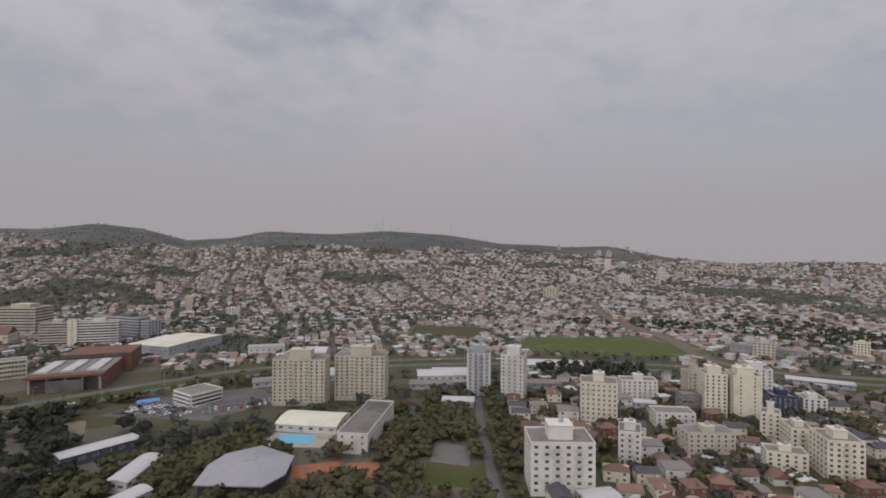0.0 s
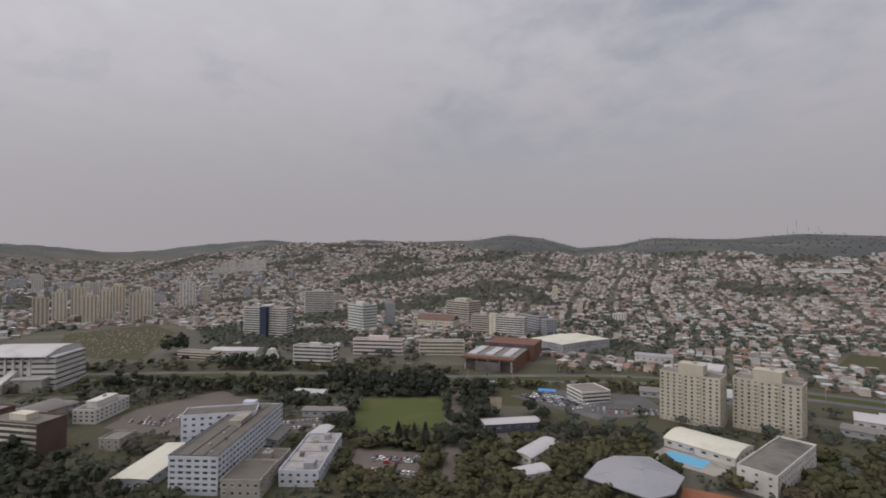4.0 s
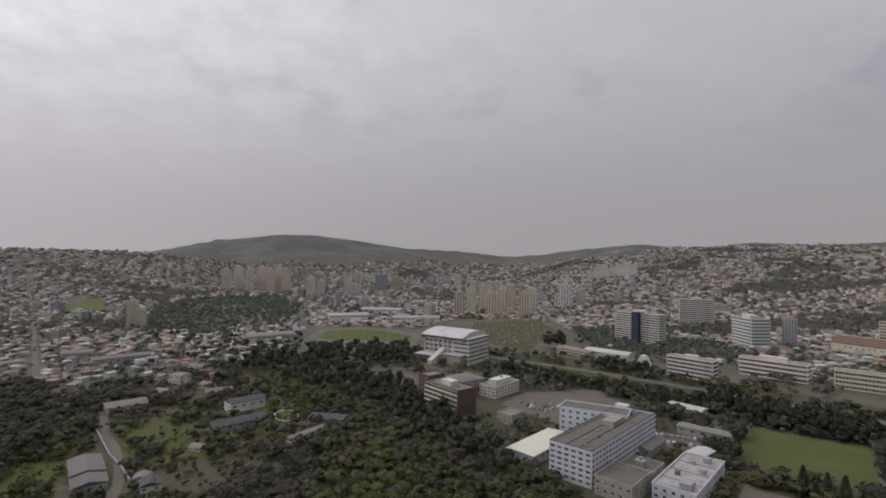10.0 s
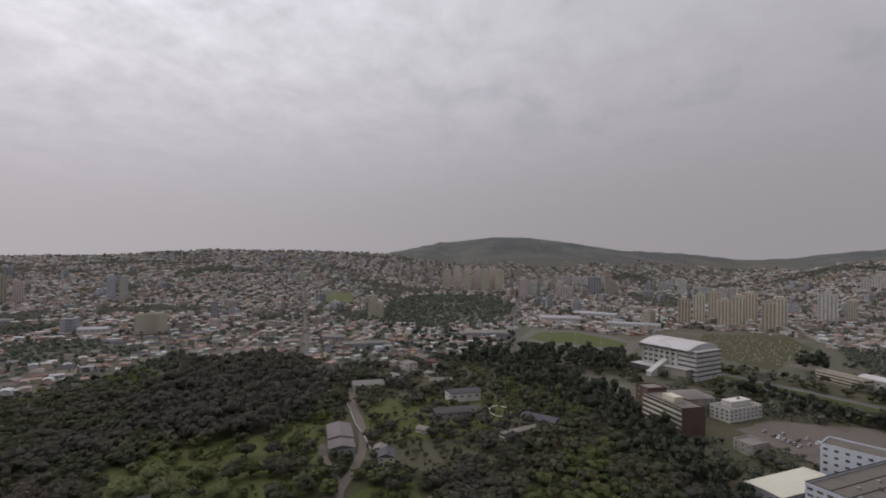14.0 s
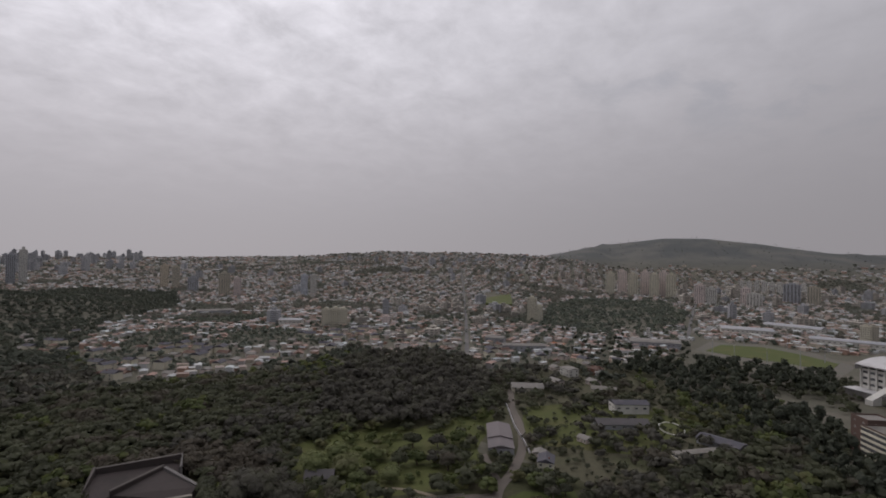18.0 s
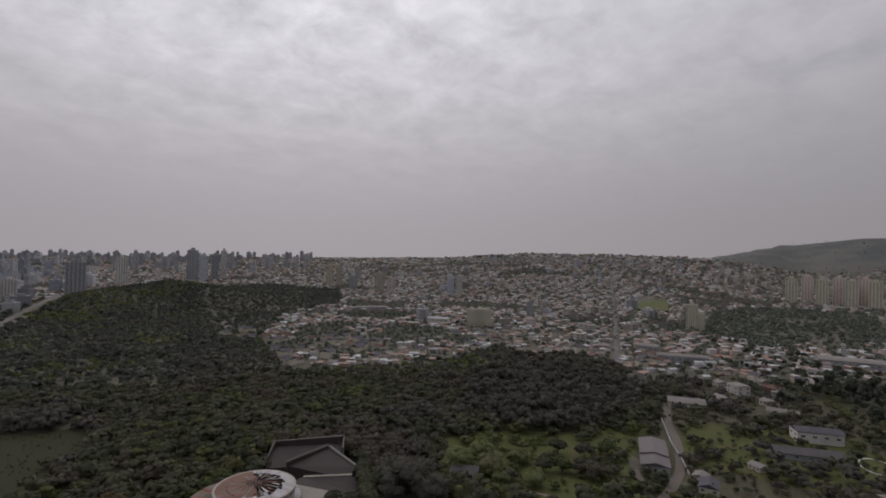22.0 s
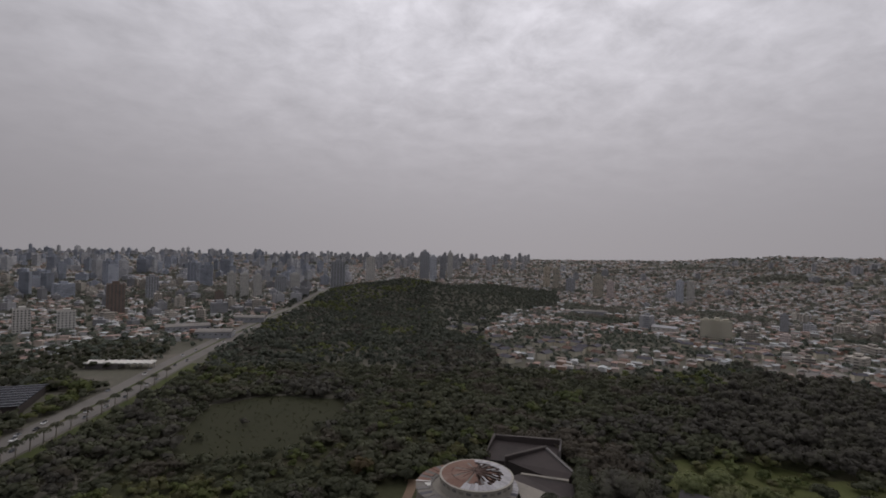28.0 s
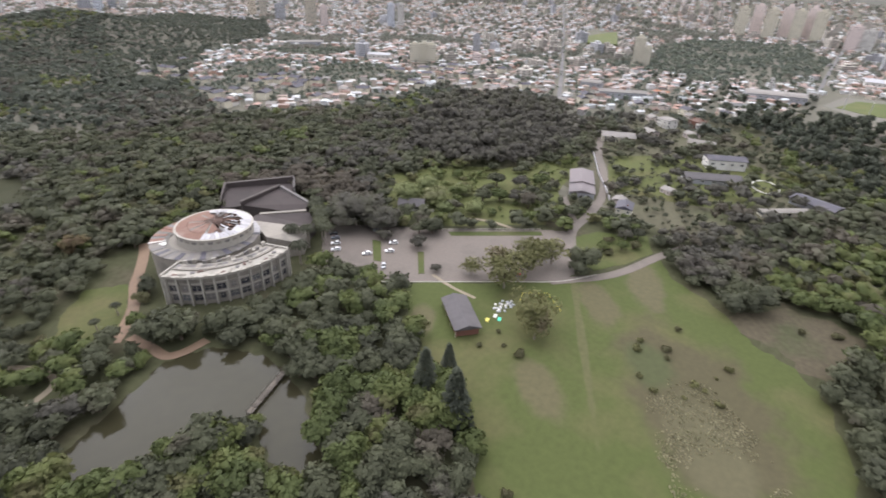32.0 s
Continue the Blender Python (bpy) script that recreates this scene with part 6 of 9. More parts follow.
for i in range(48):
    a0, a1 = i * 7.5 + 0.25, i * 7.5 + 7.25
    t0, t1 = radians(a0), radians(a1)
    white = 42 < a0 < 248
    bare = 66 < a0 < 250

    def sheet(r0, z0, r1, z1):
        return Shape().face([(r0 * math.cos(t0), r0 * math.sin(t0), z0), (r0 * math.cos(t1), r0 * math.sin(t1), z0), (r1 * math.cos(t1), r1 * math.sin(t1), z1), (r1 * math.cos(t0), r1 * math.sin(t0), z1)]).face(
            [(r0 * math.cos(t0), r0 * math.sin(t0), z0 - 0.06), (r1 * math.cos(t0), r1 * math.sin(t0), z1 - 0.06), (r1 * math.cos(t1), r1 * math.sin(t1), z1 - 0.06), (r0 * math.cos(t1), r0 * math.sin(t1), z0 - 0.06)])

    r_in = 10.0 + (i * 7 % 4) * 0.4 - (1.6 if a0 < 110 and i % 3 == 0 else 0) if white else 10.3
    part("roof_sheet", sheet(14.5, 17.56, r_in, 17.56 + (14.5 - r_in) * 0.12), DULL_WHITE if white else RUST, rb, "pale roof sheet" if white else "rusted roof sheet")
    if not bare:
        part("inner_sheet", sheet(10.1, 18.1, 1.4 + (i % 3), 19.0), RUST if i % 6 else STAINED_ROOF, rb, "rusted inner roof sheet")
    elif i % 2:
        part("inner_sheet", sheet(8.2 + i % 3, 18.2, 3.6 + (i * 5 % 4), 18.7), (RUST, DULL_WHITE, DARK_CONCRETE)[i % 3], rb, "torn inner roof sheet")
    if i % 2 == 0:
        part("rafter", Shape().prism([(1.2, -0.12), (14.4, -0.12), (14.4, 0.12), (1.2, 0.12)], 17.2, [18.9, 17.45, 17.45, 18.9]), BROWN, rb, m=pose(0, 0, 0, 0, 0, a0))
# A brown disc closes the drum and stands for the shaded hollow inside.
part("roof_void", arc_wall(0.1, 14.3, 0, 360, 17, 17.15, 48), BROWN, rb, "dark roof void under missing sheets")
part("finial", Shape().tube(0, 0, 1.2, 0.5, 18.6, 19.4, 12), BROWN, rb)
NB = 11
for i in range(NB + 1):
    a = 35 + i * 80 / NB
    c, s_ = math.cos(radians(a)), math.sin(radians(a))
    part("pier", Shape().box(-0.3, 0.3, -1.3, 0.0, -1, 11.7), CONCRETE, rb, m=pose(33.2 * c, 33.2 * s_, 0, 0, 0, a + 90))
    if i < NB:
        a += 40 / NB
        c, s_ = math.cos(radians(a)), math.sin(radians(a))
        for z, hh in ((2.9, 2.3), (6.9, 2.1)):
            wide = 1.55 if (i * 3 + (z > 5)) % 4 else 0.9
            win = part("window", Shape().box(-wide, wide, -0.12, 0, -hh / 2, hh / 2), (PANEL, GLASS, PANEL, DARK_CONCRETE)[(i + (z > 5) * 2) % 4], rb, "dark broken window", m=pose(33.22 * c, 33.22 * s_, z, 0, 0, a + 90))
            part("window_frame", Shape().box(-0.05, 0.05, -0.2, -0.12, -hh / 2, hh / 2).box(-wide, wide, -0.2, -0.12, 0.3, 0.4), CONCRETE, win)
        part("lintel", Shape().box(-2.3, 2.3, -0.45, 0, -0.2, 0.2), CONCRETE, rb, m=pose(33.22 * c, 33.22 * s_, 4.9, 0, 0, a + 90))
        part("cornice", Shape().box(-2.3, 2.3, -0.5, 0, -0.25, 0.25), (CONCRETE, WORN_FACADE)[i % 2], rb, m=pose(33.22 * c, 33.22 * s_, 8.9, 0, 0, a + 90))
for i in range(16):
    a = 36 + i * 4.9
    rr_ = 28 + (i * 5 % 6)
    part("roof_debris", Shape().box(-0.7 - (i % 3) * 0.5, 0.9, -0.5, 0.4 + (i % 2) * 0.5, 0, 0.3), (DARK_CONCRETE, BROWN, WORN_FACADE)[i % 3], rb, m=pose(rr_ * math.cos(radians(a)), rr_ * math.sin(radians(a)), 12.15, 0, 0, a * 3))
# angular concrete auditorium beside it
aud = thing("auditorium", -108, -222, 0, 0, "angular windowless concrete auditorium with sloping roofs", "auditorium")
KEEP_OUT.append([(-84, -178), (-122, -196), (-136, -240), (-104, -268), (-88, -240)])
L = lambda pts: [(x + 108, y + 222) for x, y in pts]
# Shade of the sunken roofs and walls is painted in; right-hand walls stay lighter.
part("back_block", Shape().prism(L([(-90, -246), (-101, -262), (-131, -243), (-121, -228)]), -1, [2.5, 6, 7, 4]), STAIN_SHADE, aud)
part("back_wall", Shape().prism(L([(-101, -262), (-102, -263.5), (-133, -244.5), (-131.5, -243)]), -1, [8.5, 8.5, 10.5, 10.5]), STAIN_SHADE, aud)
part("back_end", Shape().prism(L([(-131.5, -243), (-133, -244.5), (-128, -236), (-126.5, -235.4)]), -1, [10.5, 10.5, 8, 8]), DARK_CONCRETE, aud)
part("west_fin", Shape().prism(L([(-88, -244), (-89.2, -246), (-101, -263.5), (-102, -262)]), -1, [3, 3, 9, 9]), STAIN_SHADE, aud)
part("middle_block", Shape().prism(L([(-97, -233), (-118, -234), (-121, -211), (-115, -208)]), -1, [6.5, 10, 7.5, 5]), STAIN_SHADE, aud)
part("middle_fin", Shape().prism(L([(-96, -233), (-96.4, -234.8), (-119.4, -236), (-119, -234)]), -1, [8.4, 8.4, 11.4, 11.4]), STAIN_SHADE, aud)
part("middle_side", Shape().prism(L([(-118.2, -234), (-119.6, -234), (-122.6, -211), (-121.2, -211)]), -1, [11.2, 11.2, 8.0, 8.0]), DARK_CONCRETE, aud)
part("middle_coping", Shape().prism(L([(-98, -218), (-117, -207), (-116, -205.4), (-97, -216.4)]), 5, 7.2), WORN_FACADE, aud)
part("back_edge", Shape().prism(L([(-101.2, -262.2), (-101.9, -263.3), (-132.8, -244.4), (-131.9, -243.2)]), 8.2, [8.7, 8.7, 10.8, 10.8]), WEATHERED, aud, "thin worn coping")
part("west_edge", Shape().prism(L([(-88.3, -244.4), (-89.0, -245.6), (-101.3, -263.3), (-101.9, -262.3)]), 2.5, [3.3, 3.3, 9.3, 9.3]), WEATHERED, aud, "thin worn coping")
part("fin_edge", Shape().prism(L([(-96.2, -233.4), (-96.4, -234.6), (-119.2, -235.8), (-119, -234.6)]), 8, [8.7, 8.7, 11.7, 11.7]), WEATHERED, aud, "thin worn coping")
part("front_block", Shape().prism(L([(-88, -214), (-97, -217), (-117, -204), (-113, -193), (-106, -189)]), -1, [7.5, 7, 6.5, 4, 4]), STAIN_SHADE, aud)
part("side_wall", Shape().prism(L([(-84, -184), (-87, -203), (-108, -190), (-98, -179)]), -1, [11.6, 11.8, 6.0, 5.4]), WORN_FACADE, aud)


# ---- park things ----
hut = thing("hut", -113.5, -98.5, 0, 58, "long low brick hut with a dark slate-grey roof", "hut")
KEEP_OUT.append([(-104, -86), (-122, -102), (-124, -112), (-112, -112), (-100, -94)])
part("wall", Shape().box(-9.5, 9.5, -4, 4, -0.5, 3.4), BRICK_RED, hut)
s = Shape()
for y0, z0, y1, z1 in ((-5, 3.3, 0, 4.9), (0, 4.9, 5, 3.3)):
    s.face([(-10.5, y0, z0), (10.5, y0, z0), (10.5, y1, z1), (-10.5, y1, z1)])
    s.face([(-10.5, y1, z1 - 0.2), (10.5, y1, z1 - 0.2), (10.5, y0, z0 - 0.2), (-10.5, y0, z0 - 0.2)])
for ex in (-10.5, 10.5):
    s.face([(ex, -5, 3.1), (ex, 5, 3.1), (ex, 5, 3.3), (ex, 0, 4.9), (ex, -5, 3.3)])
part("roof", s, HUT_ROOF, hut, "dark slate-grey pitched roof")
for px in (-9.8, -3.2, 3.2, 9.8):
    part("post", Shape().box(px - 0.12, px + 0.12, -4.6, -4.36, -0.2, 3.2), WOOD, hut)
for px in (-5, 1, 6):
    part("window", window_mesh(1.4, 1.1), None, hut, m=pose(px, -4.02, 2.0))
part("door", Shape().box(-8, -7, -4.08, -4, 0, 2.1), WOOD, hut)

fb = thing("footbridge", -45.5, -113, 0, math.degrees(math.atan2(-9, -17)), "narrow weathered plank footbridge over the pond", "footbridge")
for i in range(36):
    part("plank", Shape().box(-10 + i * 0.56, -10 + i * 0.56 + 0.5, -0.9, 0.9, 0.85, 0.93), OLD_PLANK, fb)
for yy in (-0.9, 0.9):
    part("handrail", Shape().box(-10, 10, yy - 0.05, yy + 0.05, 1.8, 1.9), OLD_PLANK, fb)
    for i in range(9):
        part("post", Shape().box(-10 + i * 2.5 - 0.07, -10 + i * 2.5 + 0.07, yy - 0.07, yy + 0.07, -0.3, 1.85), OLD_PLANK, fb)
for yy in (-0.6, 0.6):
    part("beam", Shape().box(-10, 10, yy - 0.1, yy + 0.1, 0.6, 0.85), OLD_PLANK, fb)


# cars
def car_meshes(paint):
    b = Shape()
    b.prism([(-2.05, -0.8), (-1.9, -0.86), (1.9, -0.86), (2.1, -0.7), (2.1, 0.7), (1.9, 0.86), (-1.9, 0.86), (-2.05, 0.8)], 0.28, [0.85, 0.9, 0.78, 0.72, 0.72, 0.78, 0.9, 0.85])
    g = Shape()
    k = [(-1.75, -0.78, 0.86), (1.0, -0.78, 0.82), (1.0, 0.78, 0.82), (-1.75, 0.78, 0.86), (-1.35, -0.62, 1.42), (0.25, -0.62, 1.42), (0.25, 0.62, 1.42), (-1.35, 0.62, 1.42)]
    for q in ((0, 1, 5, 4), (1, 2, 6, 5), (2, 3, 7, 6), (3, 0, 4, 7)):
        g.face([k[i] for i in q])
    r = Shape().box(-1.37, 0.28, -0.63, 0.63, 1.40, 1.47)
    return b.mesh("body", paint), g.mesh("glazing", GLASS), r.mesh("roof_panel", paint), Shape().box(-0.3, 0.3, -0.1, 0.1, 0, 0.6).mesh("wheel", TYRE)


PAINTS = {"white": mat("white_car_paint", (0.78, 0.78, 0.78), var=0.03, rough=0.35, bump=0), "black": mat("black_car_paint", (0.02, 0.02, 0.024), var=0.03, rough=0.3, bump=0),
          "silver": mat("silver_car_paint", (0.40, 0.41, 0.43), var=0.03, rough=0.35, bump=0, metal=0.3), "red": mat("red_car_paint", (0.35, 0.03, 0.03), var=0.03, rough=0.35, bump=0),
          "grey": mat("grey_car_paint", (0.12, 0.13, 0.15), var=0.03, rough=0.35, bump=0)}
CARS = {c: car_meshes(p) for c, p in PAINTS.items()}


def car(colour, x, y, turn, z=0.09, where="in a car park", group="parked cars"):
    z = z + float(land(np.array([x]), np.array([y]))[0])
    ob = thing("car", x, y, z, turn, f"{colour} hatchback car standing {where}", "car", group)
    b, g, r, w = CARS[colour]
    part("body", b, None, ob)
    part("glazing", g, None, ob)
    if "traffic" not in group:
        part("roof_panel", r, None, ob)
    for wx in (-1.3, 1.3) if group == "parked cars" else ():
        for wy in (-0.78, 0.78):
            part("wheel", w, None, ob, m=pose(wx, wy, 0))
    return ob


for c, cx_, cy_, turn in (("black", -119, -187, -36), ("grey", -117, -182.5, -36), ("white", -114, -178, -36), ("white", -110.5, -173, -36), ("black", -103.5, -165, -30), ("white", -118.5, -160.5, -35),
                          ("white", -127.5, -155.5, -38), ("white", -134, -160.5, -38), ("silver", -137, -176, -30), ("white", -112.5, -148.5, 50), ("silver", -117, -147, 50), ("red", -156, -104, 40)):
    car(c, cx_, cy_, turn, where="on a gravel car park")
car("silver", -252, -130, 30, where="on the gravel lane")
# car yard, hospital car park and small lots
rc = random.Random(5)
names = list(PAINTS)
for row in range(9):
    for k in range(7):
        if rc.random() < 0.8:
            u, v = k * 4.6, row * 6.0
            car(rc.choice(("white", "white", "silver", "black", "white", "grey")), -218 + v * 0.93 + u * 0.3, 335 + u * 0.85 - v * 0.12, 12 + rc.random() * 20, where="in a crowded yard", group="car yard")
for row in range(5):
    for k in range(8):
        if rc.random() < 0.72:
            car(rc.choice(names), -372 + k * 3.3 + row * 1.5, 108 + row * 10 + k * 1.7, -40, where="on an earth car park", group="hospital cars")
for k in range(10):
    car(rc.choice(names), -208 + k * 1.9 + (k % 2) * 6, 176 + k * 2.2, 40, where="in a small lot", group="small lot cars")
for k in range(26):
    car(rc.choice(("white", "red", "silver", "grey", "white")), -160 + (k % 13) * 3.4, 336 + (k // 13) * 9 + (k % 13) * 2.2, 100 + rc.random() * 15, where="in a crowded yard", group="car yard")
for k in range(22):
    car(rc.choice(("white", "red", "silver", "black", "white")), -201 + (k % 11) * 2.3 + (k // 11) * -9, 166 + (k % 11) * 1.4 + (k // 11) * 13, 120, where="in a small lot", group="small lot cars")
for k in range(20):
    car(rc.choice(("white", "grey", "silver", "black")), -297 + (k % 10) * 1.5 + (k // 10) * 11, 174 + (k % 10) * 2.7 - (k // 10) * 6, 150, where="in a clinic yard", group="clinic cars")
for i in range(36):
    t = i / 36 * 5.4
    k = int(t)
    (x0, y0), (x1, y1) = HIGHWAY[k + 1], HIGHWAY[k + 2]
    f = t - k
    x, y = x0 + (x1 - x0) * f, y0 + (y1 - y0) * f
    turn = math.degrees(math.atan2(y1 - y0, x1 - x0))
    lane = rc.choice((-10, -7, -4, 4, 7, 10))
    car(rc.choice(("white", "silver", "white", "grey", "black")), x - math.sin(radians(turn)) * lane, y + math.cos(radians(turn)) * lane, turn if lane < 0 else turn + 180, z=0.22, where="on the highway", group="highway traffic")
for i in range(16):
    k = 2 + i % 7
    f = rc.random()
    (x0, y0), (x1, y1) = AVENUE[k], AVENUE[k + 1]
    turn = math.degrees(math.atan2(y1 - y0, x1 - x0))
    lane = rc.choice((-12, -9, 9, 12))
    car(rc.choice(("white", "silver", "black")), x0 + (x1 - x0) * f - math.sin(radians(turn)) * lane, y0 + (y1 - y0) * f + math.cos(radians(turn)) * lane, turn, z=0.22, where="on the avenue", group="avenue traffic")

# heap of white sacks, and bright things on the lawn
for i in range(26):
    a, rr = rc.random() * 6.28, rc.random() ** 0.5
    t = thing("sack", -132 + 5 * rr * math.cos(a), -93 + 3.4 * rr * math.sin(a), 0.06, rc.random() * 180, "crumpled whitish sack on the grass", "sack", "heap of sacks")
    part("body", Shape().prism([(-0.5, -0.35), (0.45, -0.4), (0.55, 0.3), (0.0, 0.45), (-0.5, 0.35)], 0, [0.35, 0.45, 0.3, 0.5, 0.35]), GREY_PAINT if i % 3 else WHITE, t)
for m_, lab, x, y in ((SIGNAL, "yellow plastic sheet lying on the lawn", -120.5, -91.5), (WHITE, "white folded sheet lying on the lawn", -124.5, -91), (TEAL, "green plastic sheet lying on the lawn", -124, -88.6)):
    t = thing("sheet", x, y, 0.06, 30, lab, "sheet")
    part("body", Shape().prism([(-1.1, -0.6), (1.0, -0.7), (1.2, 0.5), (-0.9, 0.7)], 0, [0.2, 0.35, 0.15, 0.3]), m_, t)
# yellow wooden rails round a play area
rail = thing("fence", -141, -84, 0.06, 0, "low yellow wooden rail fence on the lawn", "fence")
for (x0, y0), (x1, y1) in (((-3, -9), (-10, -2)), ((-10, -2), (-4, 8)), ((-3, -9), (3, -6))):
    n = 4
    for i in range(n + 1):
        part("post", Shape().box(-0.09, 0.09, -0.09, 0.09, 0, 1.0), SIGNAL, rail, m=pose(x0 + (x1 - x0) * i / n, y0 + (y1 - y0) * i / n, 0))
    d = math.hypot(x1 - x0, y1 - y0)
    part("bar", Shape().box(0, d, -0.05, 0.05, 0.8, 0.9), SIGNAL, rail, m=pose(x0, y0, 0, 0, 0, math.degrees(math.atan2(y1 - y0, x1 - x0))))


verge_fence = thing("fence", -161, -155, 0.1, math.degrees(math.atan2(33, -37)), "long low pale post-and-rail fence beside the car park", "fence")
for i in range(14):
    part("post", Shape().box(-0.12, 0.12, -0.12, 0.12, 0, 1.1), CONCRETE, verge_fence, m=pose(i * 3.8, 0, 0))
for zz in (0.45, 0.9):
    part("rail", Shape().box(0, 49.4, -0.06, 0.06, zz, zz + 0.14), CONCRETE, verge_fence)


# ---- houses ----
def gable(w, d, h, rise, over=0.5):
    s = Shape()
    for y0, z0, y1, z1 in ((-d / 2 - over, h, 0, h + rise), (0, h + rise, d / 2 + over, h)):
        s.face([(-w / 2 - over, y0, z0), (w / 2 + over, y0, z0), (w / 2 + over, y1, z1), (-w / 2 - over, y1, z1)])
        s.face([(-w / 2 - over, y1, z1 - 0.18), (w / 2 + over, y1, z1 - 0.18), (w / 2 + over, y0, z0 - 0.18), (-w / 2 - over, y0, z0 - 0.18)])
    for ex in (-w / 2 - over, w / 2 + over):
        s.face([(ex, -d / 2 - over, h - 0.18), (ex, d / 2 + over, h - 0.18), (ex, d / 2 + over, h), (ex, 0, h + rise), (ex, -d / 2 - over, h)])
    return s


def hip(w, d, h, rise, over=0.5):
    e, f, k = w / 2 + over, d / 2 + over, max(0.2, (w - d) / 2)
    s = Shape()
    a, b, c, g = (-e, -f, h), (e, -f, h), (e, f, h), (-e, f, h)
    p, q = (-k, 0, h + rise), (k, 0, h + rise)
    s.face([a, b, q, p]).face([b, c, q]).face([c, g, p, q]).face([g, a, p])
    s.box(-e, e, -f, f, h - 0.2, h, 0)
    return s


HOUSES = []
for i, (w, d, h, rise, kind, wm, rm, words) in enumerate((
        (11, 8, 3.4, 2.2, gable, WHITE, ROOF_TILE, "white house with a terracotta gable roof"), (13, 9, 6.0, 2.3, hip, CREAM, ROOF_TILE, "two-storey cream house with a hipped tile roof"),
        (9, 8, 3.2, 1.6, gable, PINK, ROOF_GREY, "pinkish house with a grey sheet roof"), (12, 9, 6.2, 2.0, gable, CREAM, ROOF_DARK, "two-storey cream house with a dark roof"),
        (10, 8, 3.3, 1.8, hip, YELLOW, ROOF_TILE, "ochre house with a hipped tile roof"), (14, 8, 3.4, 1.2, gable, GREY_PAINT, METAL_ROOF, "grey shed-like house with a pale sheet roof"),
        (11, 10, 6.4, 2.4, hip, BRICK_RED, ROOF_TILE, "brick house with a hipped tile roof"), (12, 10, 6.5, 0.5, gable, WHITE, ROOF_GREY, "white house with a nearly flat roof"))):
    HOUSES.append((w, d, h, words, Shape().box(-w / 2, w / 2, -d / 2, d / 2, -1.0, h).prism([(-w / 2, -0.1), (w / 2, -0.1), (w / 2, 0.1), (-w / 2, 0.1)], h, h + rise * 0.8).mesh("wall", wm),
                   kind(w, d, h + 0.02, rise).mesh("roof", rm)))
H_WIN, H_DOOR = window_mesh(1.4, 1.2), Shape().box(-0.5, 0.5, -0.06, 0, 0, 2.1).mesh("door", WOOD)
CHIMNEY = Shape().box(-0.35, 0.35, -0.35, 0.35, 0, 1.8).mesh("chimney", BRICK_RED)


def house(i, x, y, turn, s=1.0, where="on a town street", group="town houses"):
    w, d, h, words, wall, roof = HOUSES[i]
    z = float(land(np.array([x]), np.array([y]))[0])
    ob = thing("house", x, y, z, turn, f"{words} {where}", "house", group)
    ob.scale = (s, s, s)
    part("wall", wall, None, ob)
    part("roof", roof, None, ob)
    for k in (0, 1, 2, 3):
        if facing(x, y, turn, k) and (group != "wood-edge houses" or k in (0, 2)):
            length = w if k in (0, 2) else d
            for u in ((-0.3, 0.3) if length > 8.5 and group != "wood-edge houses" else (0.2,)):
                part("window", H_WIN, None, ob, m=on_side(k, w, d, u * length, 1.7))
                if h > 5:
                    part("window", H_WIN, None, ob, m=on_side(k, w, d, u * length, 4.6))
            if k in (0, 2) and group != "wood-edge houses":
                part("door", H_DOOR, None, ob, m=on_side(k, w, d, 0.02 * length, 0))
    if i in (0, 3, 6):
        part("chimney", CHIMNEY, None, ob, m=pose(w * 0.25, d * 0.2, h + 0.3))
    c, q = math.cos(radians(turn)), math.sin(radians(turn))
    KEEP_OUT.append([(x + c * u * w * 0.56 * s - q * v * d * 0.56 * s, y + q * u * w * 0.56 * s + c * v * d * 0.56 * s) for u, v in ((-1, -1), (1, -1), (1, 1), (-1, 1))])
    return ob


# cottages on the park hill
VILLAS = ((3, -248, -103, 20, 0.9, "among trees"), (2, -419, -166, 65, 1.2, "on the park hill"), (7, -459, -169, 60, 1.1, "on the park hill"),
          (2, -472, -188, 50, 1.1, "on the park hill"), (7, -536, -133, 40, 0.9, "among woods"), (3, -505, -218, 35, 1.1, "on the park hill"), (2, -530, -203, 20, 1.2, "on the park hill"),
          (6, -478, -150, 70, 1.0, "on the park hill"), (2, -440, -140, 60, 1.1, "on the park hill"), (2, -300, -100, 70, 0.8, "among gardens"), (3, -520, -176, 60, 1.0, "on the park hill"))
HILL_HOUSES = ((2, -262, -113, 10, 0.80, "on the park hill"), (0, -536, -202, 14, 0.90, "on the park hill"), (2, -512, -169, 61, 0.95, "on the park hill"), (7, -471, -144, 18, 0.80, "on the park hill"), (3, -541, -147, 65, 0.85, "on the park hill"), (7, -563, -134, 69, 0.95, "on the park hill"), (0, -507, -201, 26, 0.80, "on the park hill"), (2, -467, -169, 73, 0.85, "on the park hill"))
for i, x, y, a, s, w in VILLAS + HILL_HOUSES:
    house(i, x, y, a, s, w, "park cottages")
stepped = thing("stepped_house", -269, -141.5, 0, 31, "long grey-violet stepped-roof house beside a gravel lane", "house", "park cottages")
KEEP_OUT.append([(-246, -142), (-252, -124), (-300, -140), (-296, -164)])
